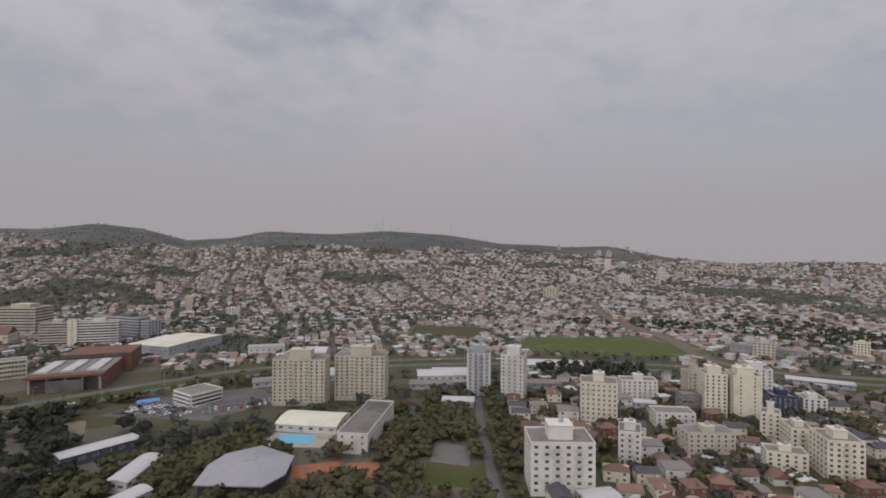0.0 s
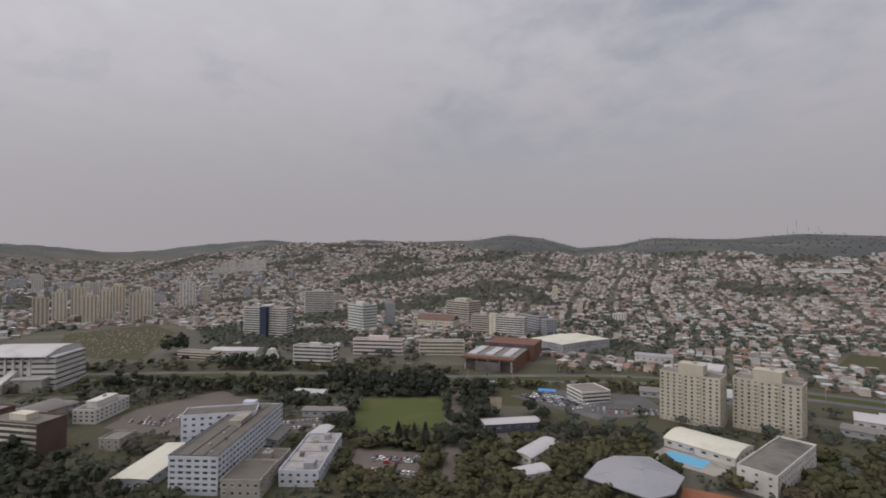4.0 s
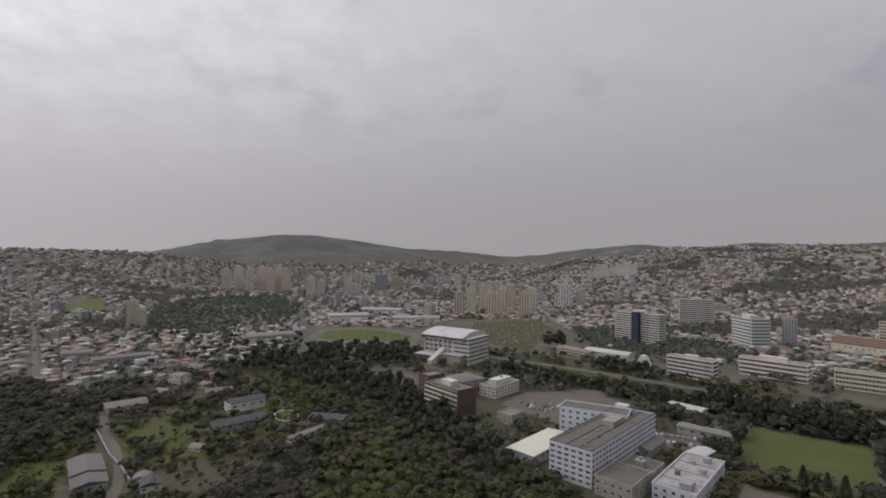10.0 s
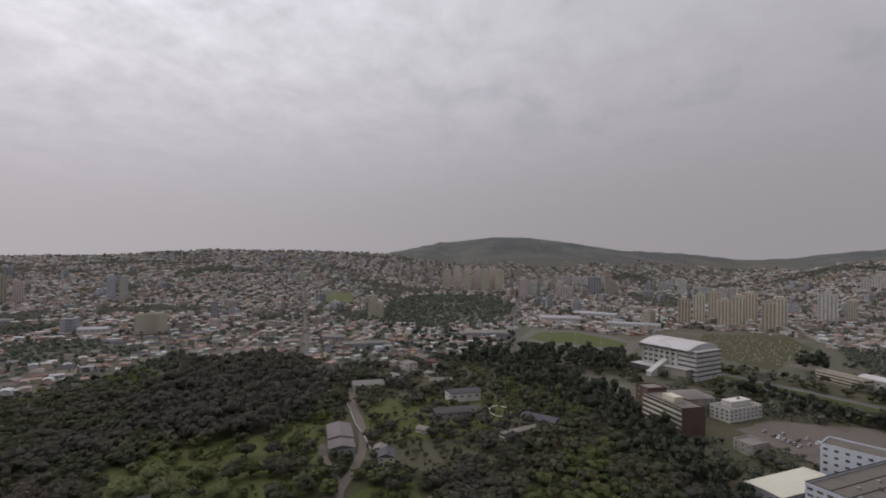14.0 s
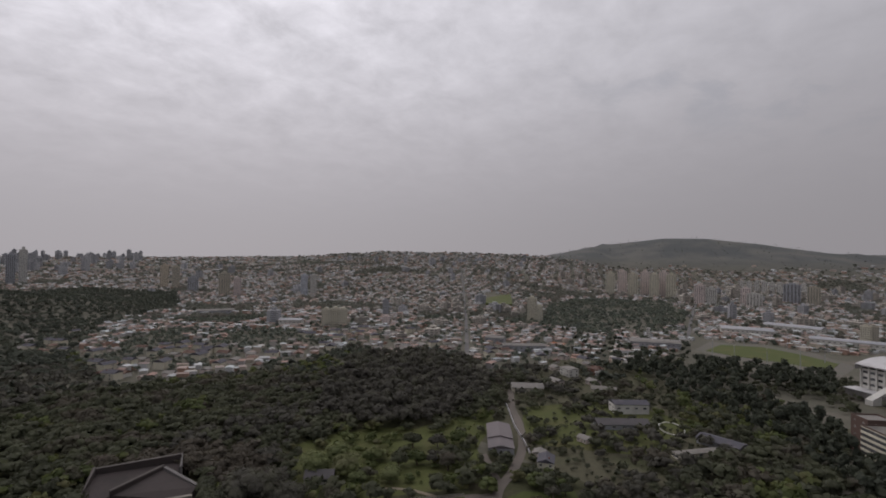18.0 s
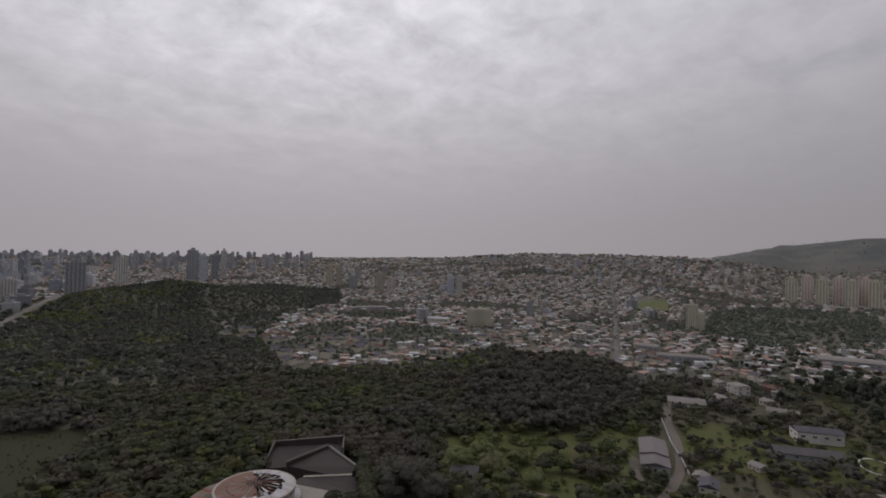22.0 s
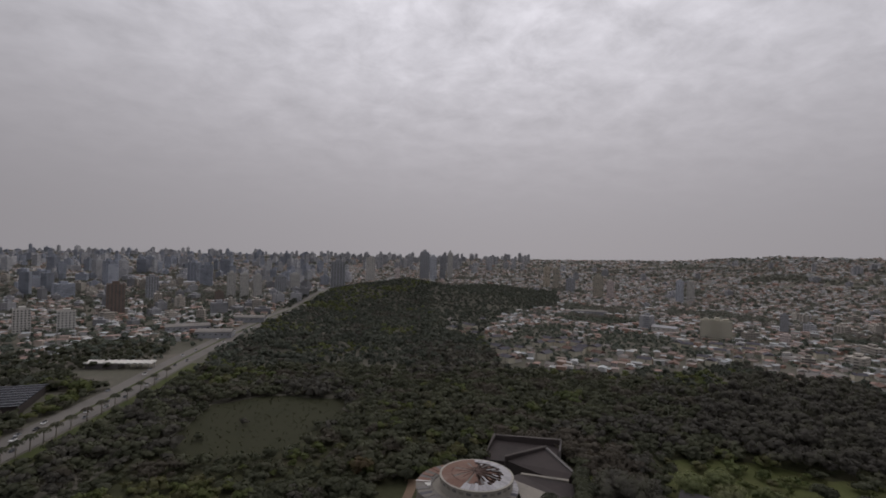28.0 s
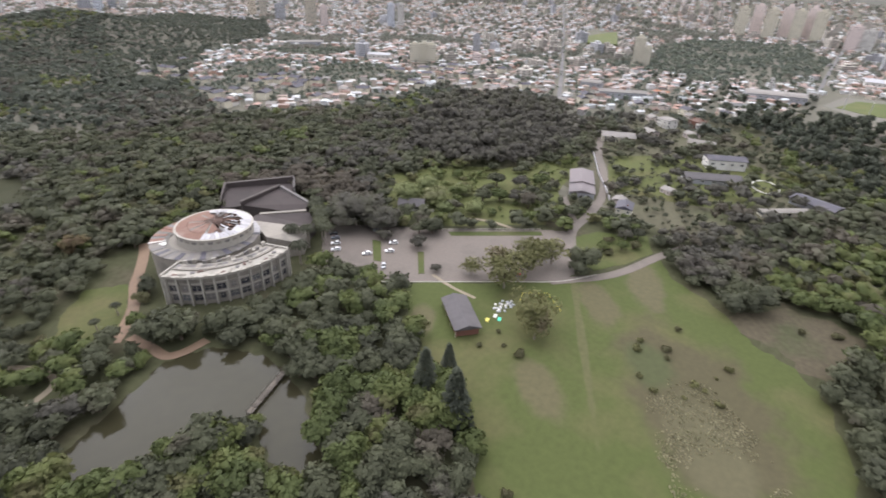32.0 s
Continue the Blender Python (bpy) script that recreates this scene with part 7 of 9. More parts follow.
for i, (u, h) in enumerate(((-14, 3.4), (0, 4.4), (14, 3.6))):
    part("wall", Shape().box(u - 6.9, u + 6.9, -7, 7, -1, h), GREY_PAINT, stepped)
    s = gable(13.4, 14, h, 1.6)
    s.v = [(x + u, y, z) for x, y, z in s.v]
    part("roof", s, VIOLET_ROOF, stepped, "faded grey-violet sheet roof")
    for w in (-4, 0, 4):
        part("window", H_WIN, None, stepped, m=pose(u + w, 7.02, 1.8, 0, 0, 180))
for y in (-4, 0, 4):
    part("window", H_WIN, None, stepped, m=pose(20.92, y, 1.8, 0, 0, 90))
for lab, x, y, al, w, d, h, rise, wm, rm in (("long low dark-roofed row with pale fronts among gardens", -326, -100, 125, 34, 13, 3.2, 2.2, GREY_PAINT, HUT_ROOF), ("white two-storey villa with a dark roof among trees", -366, -101, 126, 25, 12, 6.6, 1.8, WHITE, ROOF_DARK),
                                            ("broad house under a pale sheet roof beside woods", -371, -184, 122, 25, 15, 4.0, 2.4, CREAM, ROOF_GREY), ("long dark-roofed pavilion beside a garden court", -340, -45, 72, 24, 12, 3.4, 1.6, GREY_PAINT, ROOF_DARK),
                                            ("narrow pale flat-roofed store beside a garden court", -304, -49, 139, 30, 5, 2.8, 0.3, CREAM, STAINED_ROOF), ("grey terrace of cottages on the park hill", -407, -131, 107, 19, 12, 4.2, 1.8, CREAM, STAINED_ROOF)):
    hall(lab, x, y, al, w, d, h, rise, wm, rm, barrel=False, name="cottage_row", category="house")
hall("white cottage under a dark grey roof behind the car park", -161, -188, 130, 13, 9, 3.0, 2.4, WHITE, HUT_ROOF, barrel=False, name="cottage", category="house")
garden_wall = thing("garden_wall", 0, 0, 0, 0, "low pale rendered wall along a gravel lane", "wall")
LANE_WALL = [(-358, -187), (-328, -166), (-298, -146), (-275, -128), (-261, -118)]
for (x0, y0), (x1, y1) in zip(LANE_WALL, LANE_WALL[1:]):
    d = math.hypot(x1 - x0, y1 - y0)
    part("wall_bay", Shape().box(0.1, d - 0.1, -0.15, 0.15, -0.3, 1.5).box(0.05, d - 0.05, -0.22, 0.22, 1.5, 1.62), DULL_WHITE, garden_wall, m=pose(x0, y0, 0, 0, 0, math.degrees(math.atan2(y1 - y0, x1 - x0))))
ring = thing("garden_ring", -358, -62, 0.06, 20, "white oval kerb round a garden lawn", "kerb")
for i in range(28):
    a0, a1 = i * 2 * math.pi / 28, (i + 0.96) * 2 * math.pi / 28
    part("kerb_stone", Shape().prism([(13 * math.cos(a0), 8 * math.sin(a0)), (13 * math.cos(a1), 8 * math.sin(a1)), (12.2 * math.cos(a1), 7.2 * math.sin(a1)), (12.2 * math.cos(a0), 7.2 * math.sin(a0))], 0, 0.35), WHITE, ring)
house(3, 51, 217, 95, 0.95, "beside a white tower")
# streets of houses among the eastern towers
rh = random.Random(11)
for row in range(17):
    for k in range(15):
        x, y = 52 + k * 15.5 + rh.uniform(-2, 2), 214 + row * 14.5 + rh.uniform(-2, 2)
        r = math.hypot(x, y)
        az = math.degrees(math.atan2(x, y))
        if not (7.5 < az < 44 and 226 < r < 445) or row % 4 == 3 and rh.random() < 0.75 or rh.random() < 0.12:
            continue
        if not free(np.array([x]), np.array([y]), 6.0)[0]:
            continue
        house(rh.choice((0, 0, 1, 1, 2, 3, 4, 4, 5, 6, 7)), x, y, rh.choice((0, 90, 180)) + rh.uniform(-8, 8) - 5, rh.uniform(0.85, 1.1))
# houses along the edge of the southern woods
edge_houses = 0
for k in range(420):
    az, r = rh.uniform(-165, -117), rh.uniform(0, 1) ** 1.2
    near = float(np.interp(az, (-166, -160.6, -158.3, -150, -144, -138, -134, -131, -125, -122, -117), (685, 640, 500, 490, 500, 565, 620, 560, 590, 545, 530)))
    x, y = polar(az, near + 6 + 150 * r)
    if free(np.array([x]), np.array([y]), 6.5)[0] and edge_houses < 100:
        edge_houses += 1
        house(rh.choice((0, 2, 2, 3, 3, 4)), x, y, rh.choice((0, 90)) + az + rh.uniform(-10, 10), rh.uniform(0.85, 1.15), "by the woods", "wood-edge houses")
# street lamps, masts and poles
def pole(name, label, category, x, y, h, r=0.12, arm=0.0, head=None, group=""):
    z = float(land(np.array([x]), np.array([y]))[0])
    ob = thing(name, x, y, z, math.degrees(math.atan2(-y, -x)), label, category, group)
    part("mast", Shape().tube(0, 0, r, r * 0.6, -0.5, h, 8), GREY_PAINT, ob)
    if arm:
        for sgn in (-1, 1):
            part("arm", Shape().box(-0.05, 0.05, 0, sgn * arm, h - 0.1, h) if sgn > 0 else Shape().box(-0.05, 0.05, -arm, 0, h - 0.1, h), GREY_PAINT, ob)
            part("lamp_head", Shape().box(-0.15, 0.15, sgn * arm - 0.35, sgn * arm + 0.35, h - 0.2, h - 0.02), WHITE, ob)
    if head:
        part("lamp_head", Shape().box(-head, head, -0.2, 0.2, h, h + 0.8), WHITE, ob)
    return ob


for az, r in ((-96.2, 640), (-94.3, 612), (-91.6, 606), (-89, 640), (-87.2, 700), (-93.5, 775), (-90, 785)):
    pole("floodlight_mast", "tall thin floodlight mast at the running track", "floodlight", *polar(az, r), 22, 0.3, head=1.6, group="floodlights")
for k in range(2, 9):
    for f in (0.15, 0.65):
        (x0, y0), (x1, y1) = AVENUE[k], AVENUE[k + 1]
        pole("street_lamp", "tall grey double-armed street lamp on the avenue", "street lamp", x0 + (x1 - x0) * f, y0 + (y1 - y0) * f, 14, 0.16, arm=2.2, group="avenue lamps")
for i in range(12):
    pole("pylon", "slender grey post of a substation", "post", -330 + (i % 6) * 7, 262 + (i // 6) * 10 + (i % 6) * 6, 9, 0.15, group="substation posts")
for az, h in ((-6.9, 60), (-7.6, 36), (-5.2, 30), (0.9, 62), (-6.0, 26)):
    pole("radio_mast", "thin radio mast on the hilltop", "radio mast", *polar(az, 2790), h, 1.1, group="radio masts")
# highway palms
for i in range(22):
    t = 0.3 + i * 0.2
    k = int(t)
    (x0, y0), (x1, y1) = HIGHWAY[k], HIGHWAY[k + 1]
    PALM.plant(x0 + (x1 - x0) * (t - k) - 15, y0 + (y1 - y0) * (t - k) + 3, 1.35, label="short palm on the highway verge")
for x, y in ((-25, -184), (-17, -178), (-98, -188), (-103, -183), (-112, -186), (-118, -198), (-121, -204), (-92, -172), (-116, -192), (-110, -180), (-121, -192), (-124, -208)):
    PALM.plant(x, y, 1.7 if x < -80 else 0.8)
canopy = thing("petrol_canopy", 158, -494, 0, -8, "long white scalloped roof beside the highway", "canopy")
for i in range(11):
    part("roof_bay", Shape().prism([(-27 + i * 5, -6), (-22.1 + i * 5, -6), (-22.1 + i * 5, 6), (-27 + i * 5, 6)], 4.6, [5.0, 5.9, 5.9, 5.0]), WHITE, canopy)
part("wall", Shape().box(0, 27, -5, 5, -0.5, 4.55), DARK_CONCRETE, canopy)
for i in range(6):
    part("post", Shape().box(-26 + i * 5, -25.6 + i * 5, -4, -3.6, -0.5, 4.6), GREY_PAINT, canopy)
solar = thing("panel_roof", 194, -390, 0, -82, "wide dark flat roof with thin pale ribs beside the highway", "roof")
KEEP_OUT.append([(168, -352), (166, -420), (222, -430), (216, -364)])
KEEP_OUT.append([polar(158.5, 468), polar(166, 468), polar(166, 515), polar(158.5, 515)])
for i in range(9):
    part("frame_strip", Shape().box(-26.2 + i * 6.5, -25.9 + i * 6.5, -18, 18, 6.4, 6.8), GREY_PAINT, solar)
    for u in (-18, -6, 6):
        part("roof_panel", Shape().box(-25.8 + i * 6.5 if i else -25.8, -19.9 + i * 6.5 if i < 8 else 26.2, u + 0.1, u + 11.9, 6.0, 6.5), PANEL, solar)
part("wall", Shape().box(-25, 25, -17, 17, -0.5, 5.98), STAIN_SHADE, solar, "dark wall below the roof")
part("roof_house", Shape().box(-22, -17, 8, 13, 6.5, 8.6), CONCRETE, solar)



# ---- far towers that stand out ----
def far_tower(label, az, r, w, d, h, wall, floors, bays=4, turn=None, head=0.4, trim=None, group="far towers", ribs=0, glass=None):
    x, y = polar(az, r)
    along = (math.degrees(math.atan2(y, x)) + 90) if turn is None else turn
    return tower(label, x, y, along, w, d, h, floors, wall, nwin=(bays, max(2, int(bays * d / w))), win=(w / bays * 0.5, 1.5), head=(head, head, h * 0.08) if head else None, far=True, group=group, glass=glass)


for i, az in enumerate((-80.2, -78.9, -77.6, -76.6, -75.4, -74.4, -72.9, -72.0)):
    far_tower("tall ochre apartment tower in a cluster", az, 960 + (i % 3) * 60, 20, 18, 44 + (i % 3) * 4, CREAM if i % 3 == 1 else YELLOW, 16, 4, group="ochre towers")
for i, az in enumerate((-105.6, -104.4, -103.3, -102.1, -101.2, -100.3, -99.6)):
    far_tower("pale pinkish apartment tower on a rise", az, 1640 + (i % 2) * 40, 27, 22, 68 + (i % 2) * 6, PINK if i % 2 else CREAM, 17, 4, group="pinkish towers")
TOWERS_WEST = (
    (-96.9, 1460, 26, 48, PINK, "reddish and white twin tower"), (-95.9, 1465, 24, 42, WHITE, "white tower beside a reddish one"), (-93.0, 1480, 22, 44, PINK, "slim pinkish tower"),
    (-92.0, 1450, 34, 32, WHITE, "plain white block"), (-113.9, 890, 16, 40, CREAM, "stepped cream tower above houses"), (-113.2, 880, 12, 28, CREAM, "lower part of a cream tower"),
    (-138.6, 1310, 17, 50, WHITE, "white tower with blue stripes"), (-139.6, 1320, 17, 50, PALE_BLUE, "pale blue slim tower"),
    (-130.6, 900, 11, 30, GREY_PAINT, "slim grey tower above houses"), (-137.0, 780, 14, 26, CREAM, "dark-framed cream tower"), (-136.0, 782, 14, 27, CREAM, "dark-framed cream tower"),
    (-135.2, 778, 14, 26, CREAM, "dark-framed cream tower"), (-130.4, 790, 12, 14, PINK, "narrow pinkish block"), (-147.5, 1350, 26, 56, BEIGE, "broad tan tower"),
    (-146.4, 1360, 18, 44, PINK, "lower tan tower"),)
TOWERS_SOUTH = (
    (-153.2, 1650, 22, 66, YELLOW, "tall tan tower"), (-152.2, 1640, 20, 62, BEIGE, "tall tan tower"), (-150.5, 1500, 26, 40, GREY_PAINT, "grey block behind tan towers"),
    (-176.3, 1235, 34, 66, GREY_PAINT, "dark glass tower above woods"), (172.3, 1120, 17, 52, WHITE, "white tower with dark edges"),
    (173.6, 1115, 17, 50, WHITE, "white tower with dark edges"), (174.9, 1110, 17, 48, WHITE, "white tower with dark edges"), (177.4, 1180, 24, 40, GREY_PAINT, "pale grey tower"),
    (178.8, 1200, 22, 42, WHITE, "pale grey tower"), (162.4, 900, 24, 46, DULL_BROWN, "brown tower with a pale front"), (165.2, 1120, 22, 44, GREY_PAINT, "dark grey tower"),
    (155.4, 760, 17, 28, WHITE, "white mid-rise"), (158.6, 740, 18, 26, WHITE, "white mid-rise"), (171.2, 880, 14, 34, DULL_BROWN, "reddish slim tower"),
    (-173.0, 1700, 30, 80, WHITE, "pale tower on the skyline"),)
TOWERS_CITY = (
    (-170.2, 1500, 14, 52, PINK, "small pinkish tower"), (-166.9, 1900, 34, 104, GREY_PAINT, "dark twin tower on the skyline"),
    (-166.0, 1850, 26, 88, PALE_BLUE, "bluish twin tower on the skyline"), (-165.0, 1950, 22, 88, GREY_PAINT, "grey tower on the skyline"),
    (-164.2, 1950, 20, 104, WHITE, "slim pale tower on the skyline"), (-68.3, 1180, 30, 52, WHITE, "white residential tower"), (-66.9, 1220, 18, 40, CREAM, "cream residential tower"),
    (-77.0, 1500, 20, 40, WHITE, "white tower"), (-76.2, 1520, 20, 40, WHITE, "white tower"), (-84.0, 900, 12, 26, CREAM, "narrow cream tower"),
    (-83.5, 905, 12, 26, BEIGE, "narrow beige tower"), (-89.0, 1650, 40, 52, GREY_PAINT, "dark and pale twin tower"), (-87.5, 1660, 30, 46, BEIGE, "beige tower"),
    (-47.5, 780, 16, 36, GREY_PAINT, "slim grey tower"), (-80.6, 1750, 26, 50, WHITE, "white tower"),)
TOWERS_NORTH = (
    (-79.0, 1600, 26, 36, WHITE, "white tower"), (-22.0, 900, 22, 13, WHITE, "long white low-rise"), (-26.5, 1000, 11, 26, YELLOW, "ochre water tower"),
    (-29.2, 1150, 12, 30, YELLOW, "yellow tower"), (13.0, 1150, 34, 24, BEIGE, "plain beige block"), (20.6, 1500, 36, 24, WHITE, "white block"), (18.5, 1750, 20, 34, PINK, "pinkish tower"),
    (24.0, 1800, 26, 40, WHITE, "white tower"), (33.6, 620, 20, 17, BEIGE, "beige mid-rise"), (40.5, 690, 14, 16, CREAM, "cream tower beside a shed"),
    (-102.0, 760, 5, 15, WHITE, "thin white water tower"),)
for az, r, w, h, m_, lab in TOWERS_WEST + TOWERS_SOUTH + TOWERS_CITY + TOWERS_NORTH:
    far_tower(lab + (" rising beyond the houses" if r < 1400 else " in the hazy distance"), az, r, w, w * 0.8, h, m_, max(4, int(h / 3)), 5)
for i in range(9):
    far_tower("row of small white apartment blocks", -93.5 + i * 0.62, 2150, 18, 16, 40, WHITE, 12, 3, group="white row")
for i in range(7):
    far_tower("row of pale apartment blocks", -66 + i * 0.75, 1900, 24, 16, 34 + i % 3 * 6, WHITE, 10, 4, group="pale row")
for az, r, w, d, lab in ((-112.8, 600, 50, 12, "long grey-roofed shed at the wood's edge"), (-99.0, 690, 60, 30, "school hall with a pale roof"), (-91.0, 900, 70, 40, "white factory hall"),
                         (-87.5, 980, 80, 36, "white factory hall"), (-117.5, 640, 24, 14, "pale green low building"), (-83.0, 860, 80, 24, "long white market hall"), (-147.0, 960, 60, 16, "long pale shed"),
                         (-140.2, 800, 34, 20, "white shed among houses"), (-2.8, 1650, 130, 18, "long white hall on the slope"), (-17.5, 560, 36, 14, "white low shed"), (24.0, 1250, 90, 24, "long white shed"),
                         (36.0, 640, 70, 14, "long low grey building"), (-178.5, 1290, 60, 30, "white podium building in woods"), (172.0, 640, 40, 24, "grey showroom beside the highway"),
                         (170.0, 700, 50, 26, "grey showroom with a pyramid roof"), (175.2, 760, 40, 20, "reddish showroom beside the highway"), (-168.5, 1500, 90, 40, "pale flat building on the hill"),
                         (168.5, 1500, 120, 40, "long white flat-roofed building"), (152.5, 1250, 90, 40, "long pale flat-roofed building")):
    x, y = polar(az, r)
    hall(lab + " among trees", x, y, math.degrees(math.atan2(y, x)) + 90 + (az * 37 % 30 - 15), w, d, 7, 2, WHITE if "white" in lab else GREY_PAINT, GREY_METAL if "white" in lab else ROOF_GREY, barrel=(w % 4 == 0), name="industrial_hall", category="industrial hall")

# ---- woods ----
def scatter(area_pts, gap, jitter=0.5):
    xs, ys = [p[0] for p in area_pts], [p[1] for p in area_pts]
    gx, gy = np.meshgrid(np.arange(min(xs), max(xs), gap), np.arange(min(ys), max(ys), gap))
    x = gx.ravel() + (RNG.random(gx.size) - 0.5) * 2 * jitter * gap
    y = gy.ravel() + (RNG.random(gx.size) - 0.5) * 2 * jitter * gap
    k = inside(x, y, area_pts)
    return x[k], y[k]


WOOD_EDGE = [(-215, 470), (-202, 480), (-192, 480), (-186, 640), (-182, 1000), (-178, 1180), (-168, 1250), (-166.5, 1150), (-166, 680), (-160.6, 630), (-158.3, 490), (-150, 480), (-144, 489), (-138, 555), (-134, 610), (-131, 550), (-128, 549), (-125, 580), (-122, 532), (-118.8, 490), (-117, 518), (-113, 520), (-108, 545),
             (-100, 560), (-94, 520), (-88, 440), (-84, 370), (-80, 328), (-77, 298), (-72, 260), (-65, 226), (-45, 235), (92, 150), (120, 200), (144.9, 470)]


def wood_limit(a):
    return np.interp(a, [w[0] for w in WOOD_EDGE], [w[1] for w in WOOD_EDGE])


def in_wood(x, y):
    a, r = bearing(x, y), np.hypot(x, y)
    return (r < wood_limit(a) + 30 * (lattice(x, y, 60, 5) - 0.5)) & ((a < -44) | (a > 136))


ORCHARD = [(-160, -160), (-205, -126), (-262, -150), (-330, -172), (-290, -184), (-256, -190), (-236, -210), (-215, -216), (-190, -205)]
GARDENS = [(-240, -70), (-262, -150), (-380, -190), (-520, -210), (-480, -90), (-400, -60), (-300, -30)]
GLADE = [(-150, -185), (-176, -170), (-223, -182), (-240, -220), (-188, -231)]
SCRUB = [(102, -282), (-23, -284), (-36, -228), (-3, -186), (43, -185), (108, -221)]
COPSE = [(-230, -262), (-236, -214), (-256, -192), (-290, -185), (-372, -202), (-440, -250), (-450, -345), (-390, -378), (-300, -325)]
DARK_BELT = [(-482, -134), (-404, -32), (-325, 20), (-260, 46), (-232, 62), (-260, 80), (-331, 72), (-406, 48), (-528, 38), (-621, 31), (-640, -66), (-650, -150)]
big = [(-620, -1300), (330, -1300), (330, 250), (-620, 250)]
x, y = scatter(big, 6.0)
k = in_wood(x, y) & free(x, y, 1.5) & (np.hypot(x, y) > 30)
x, y = x[k], y[k]
r = np.hypot(x, y)
meadow = inside(x, y, CLEARING)
thin = inside(x, y, ORCHARD) | inside(x, y, GLADE) | inside(x, y, GARDENS) | meadow
u = RNG.random(len(x))
k = ~thin | (u < np.where(meadow, 0.04, np.where(inside(x, y, ORCHARD), 0.15, np.where(inside(x, y, GLADE), 0.3, 0.24))))
x, y, r, thin = x[k], y[k], r[k], thin[k]
k = (r < 420) | (RNG.random(len(x)) < 0.78)
x, y, r, thin = x[k], y[k], r[k], thin[k]
# the nearest trees that the camera passes over stand singly
a = bearing(x, y)
order = np.argsort(r + 1000 * ((a > -82) & (a < 122) | (r < 62)))
single = order[:300]
rest = np.setdiff1d(np.arange(len(x)), single)
twiggy = inside(x, y, [polar(-156, 280), polar(-150, 270), polar(-147, 250), polar(-143, 262), polar(-145, 300), polar(-156, 318)])
for i in single:
    t = lattice(x[i:i + 1], y[i:i + 1], 38, 9)[0] + 0.35 * (random.random() - 0.5)
    kind = BROWN_TREE if twiggy[i] else (FRESH if t > 0.3 else BARE) if thin[i] or inside(x[i:i + 1], y[i:i + 1], GLADE)[0] else BARE if x[i] > 62 and t < 0.55 else FRESH if t > (0.6 if abs(x[i] - 5) < 60 else 0.7) else BARE if t < 0.3 else BROAD
    kind.plant(float(x[i]), float(y[i]), (0.75 + 0.55 * random.random()) * (1.2 if kind is FRESH else 1.0), 0.8 + 0.3 * random.random())
tone = lattice(x, y, 55, 9) + 0.5 * (RNG.random(len(x)) - 0.5) + 0.35 * inside(x, y, ORCHARD) + 0.4 * inside(x, y, GLADE) + 0.25 * inside(x, y, SCRUB)
a = bearing(x, y)
dark = inside(x, y, DARK_BELT) & ~thin & (RNG.random(len(x)) < 0.7)
copse = inside(x, y, COPSE) | twiggy
size = (0.7 + 0.7 * RNG.random(len(x)) ** 1.5) * (0.85 + 0.35 * lattice(x, y, 60, 17))
scrub = inside(x, y, SCRUB)
size[scrub] *= 0.72
for nm, mt, lab, cond in (("woods", LEAF, "dense dark green broadleaf woods", (tone > 0.2) & (tone < 0.8) & ~dark & ~copse), ("fresh_woods", LEAF_FRESH, "light green trees among the woods", (tone >= 0.8) & ~dark & ~copse),
                          ("bare_woods", LEAF_GREY, "greyish half-bare trees among the woods", (tone <= 0.2) & ~dark & ~copse), ("dark_woods", LEAF_DARK, "very dark tall trees", dark & ~copse), ("copse", COPSE_LEAF, "copse of tall brownish trees", copse & ~twiggy), ("brown_woods", LEAF_BROWN, "brown winter trees with dense thin twigs", twiggy)):
    for part_name, tset, lo, hi in (("_nearby", NEAR, 0, 225), ("", MID, 225, 470), ("_beyond", LOW, 470, 5000), ("_aside", LOW, 0, 185)):
        beside = (a[rest] > -80) & (a[rest] < 130) & (r[rest] < 185)
        sel = rest[cond[rest] & (r[rest] >= lo) & (r[rest] < hi) & (beside == (part_name == "_aside"))]
        if len(sel):
            use = TALLPINE if nm == "dark_woods" else TALL if nm == "copse" else tset
            joined_trees(nm + part_name, x[sel], y[sel], size[sel], use, HAZED_WOOD if nm == "woods" and part_name == "_beyond" else mt, lab)
mx_, my_ = scatter(CLEARING, 2.3)
k = RNG.random(len(mx_)) < 0.1 + 0.25 * lattice(mx_, my_, 14, 31)
joined_trees("marsh_scrub", mx_[k], my_[k], 0.08 + 0.12 * RNG.random(k.sum()), LOW, SCRUB_LEAF, "low olive-brown marsh scrub in a clearing")
# single park trees that stand out
PARK_TREES = (
    (-78, -80, CONIFER, 1.22), (-89, -81, CONIFER, 0.88), (-76, -66, CONIFER, 1.42), (-73, -57, FRESH, 0.95), (-36, -155, BROAD, 1.5), (-31, -158, BROAD, 1.1), (-129, -78, FEATHERY, 1.5), (-124, -73, FEATHERY, 0.9),
    (-147, -107, FEATHERY, 1.5), (-142, -101, FEATHERY, 1.3), (-164, -104, FEATHERY, 1.55), (-173, -99, FEATHERY, 1.3), (-156, -102, FEATHERY, 1.35), (-140, -117, FEATHERY, 0.8), (-155, -156, BROAD, 1.15), (-150, -160, BROAD, 0.95), (-140, -150, BARE, 0.9),
    (-131, -129, BARE, 0.5), (-134, -167, BARE, 0.8),)
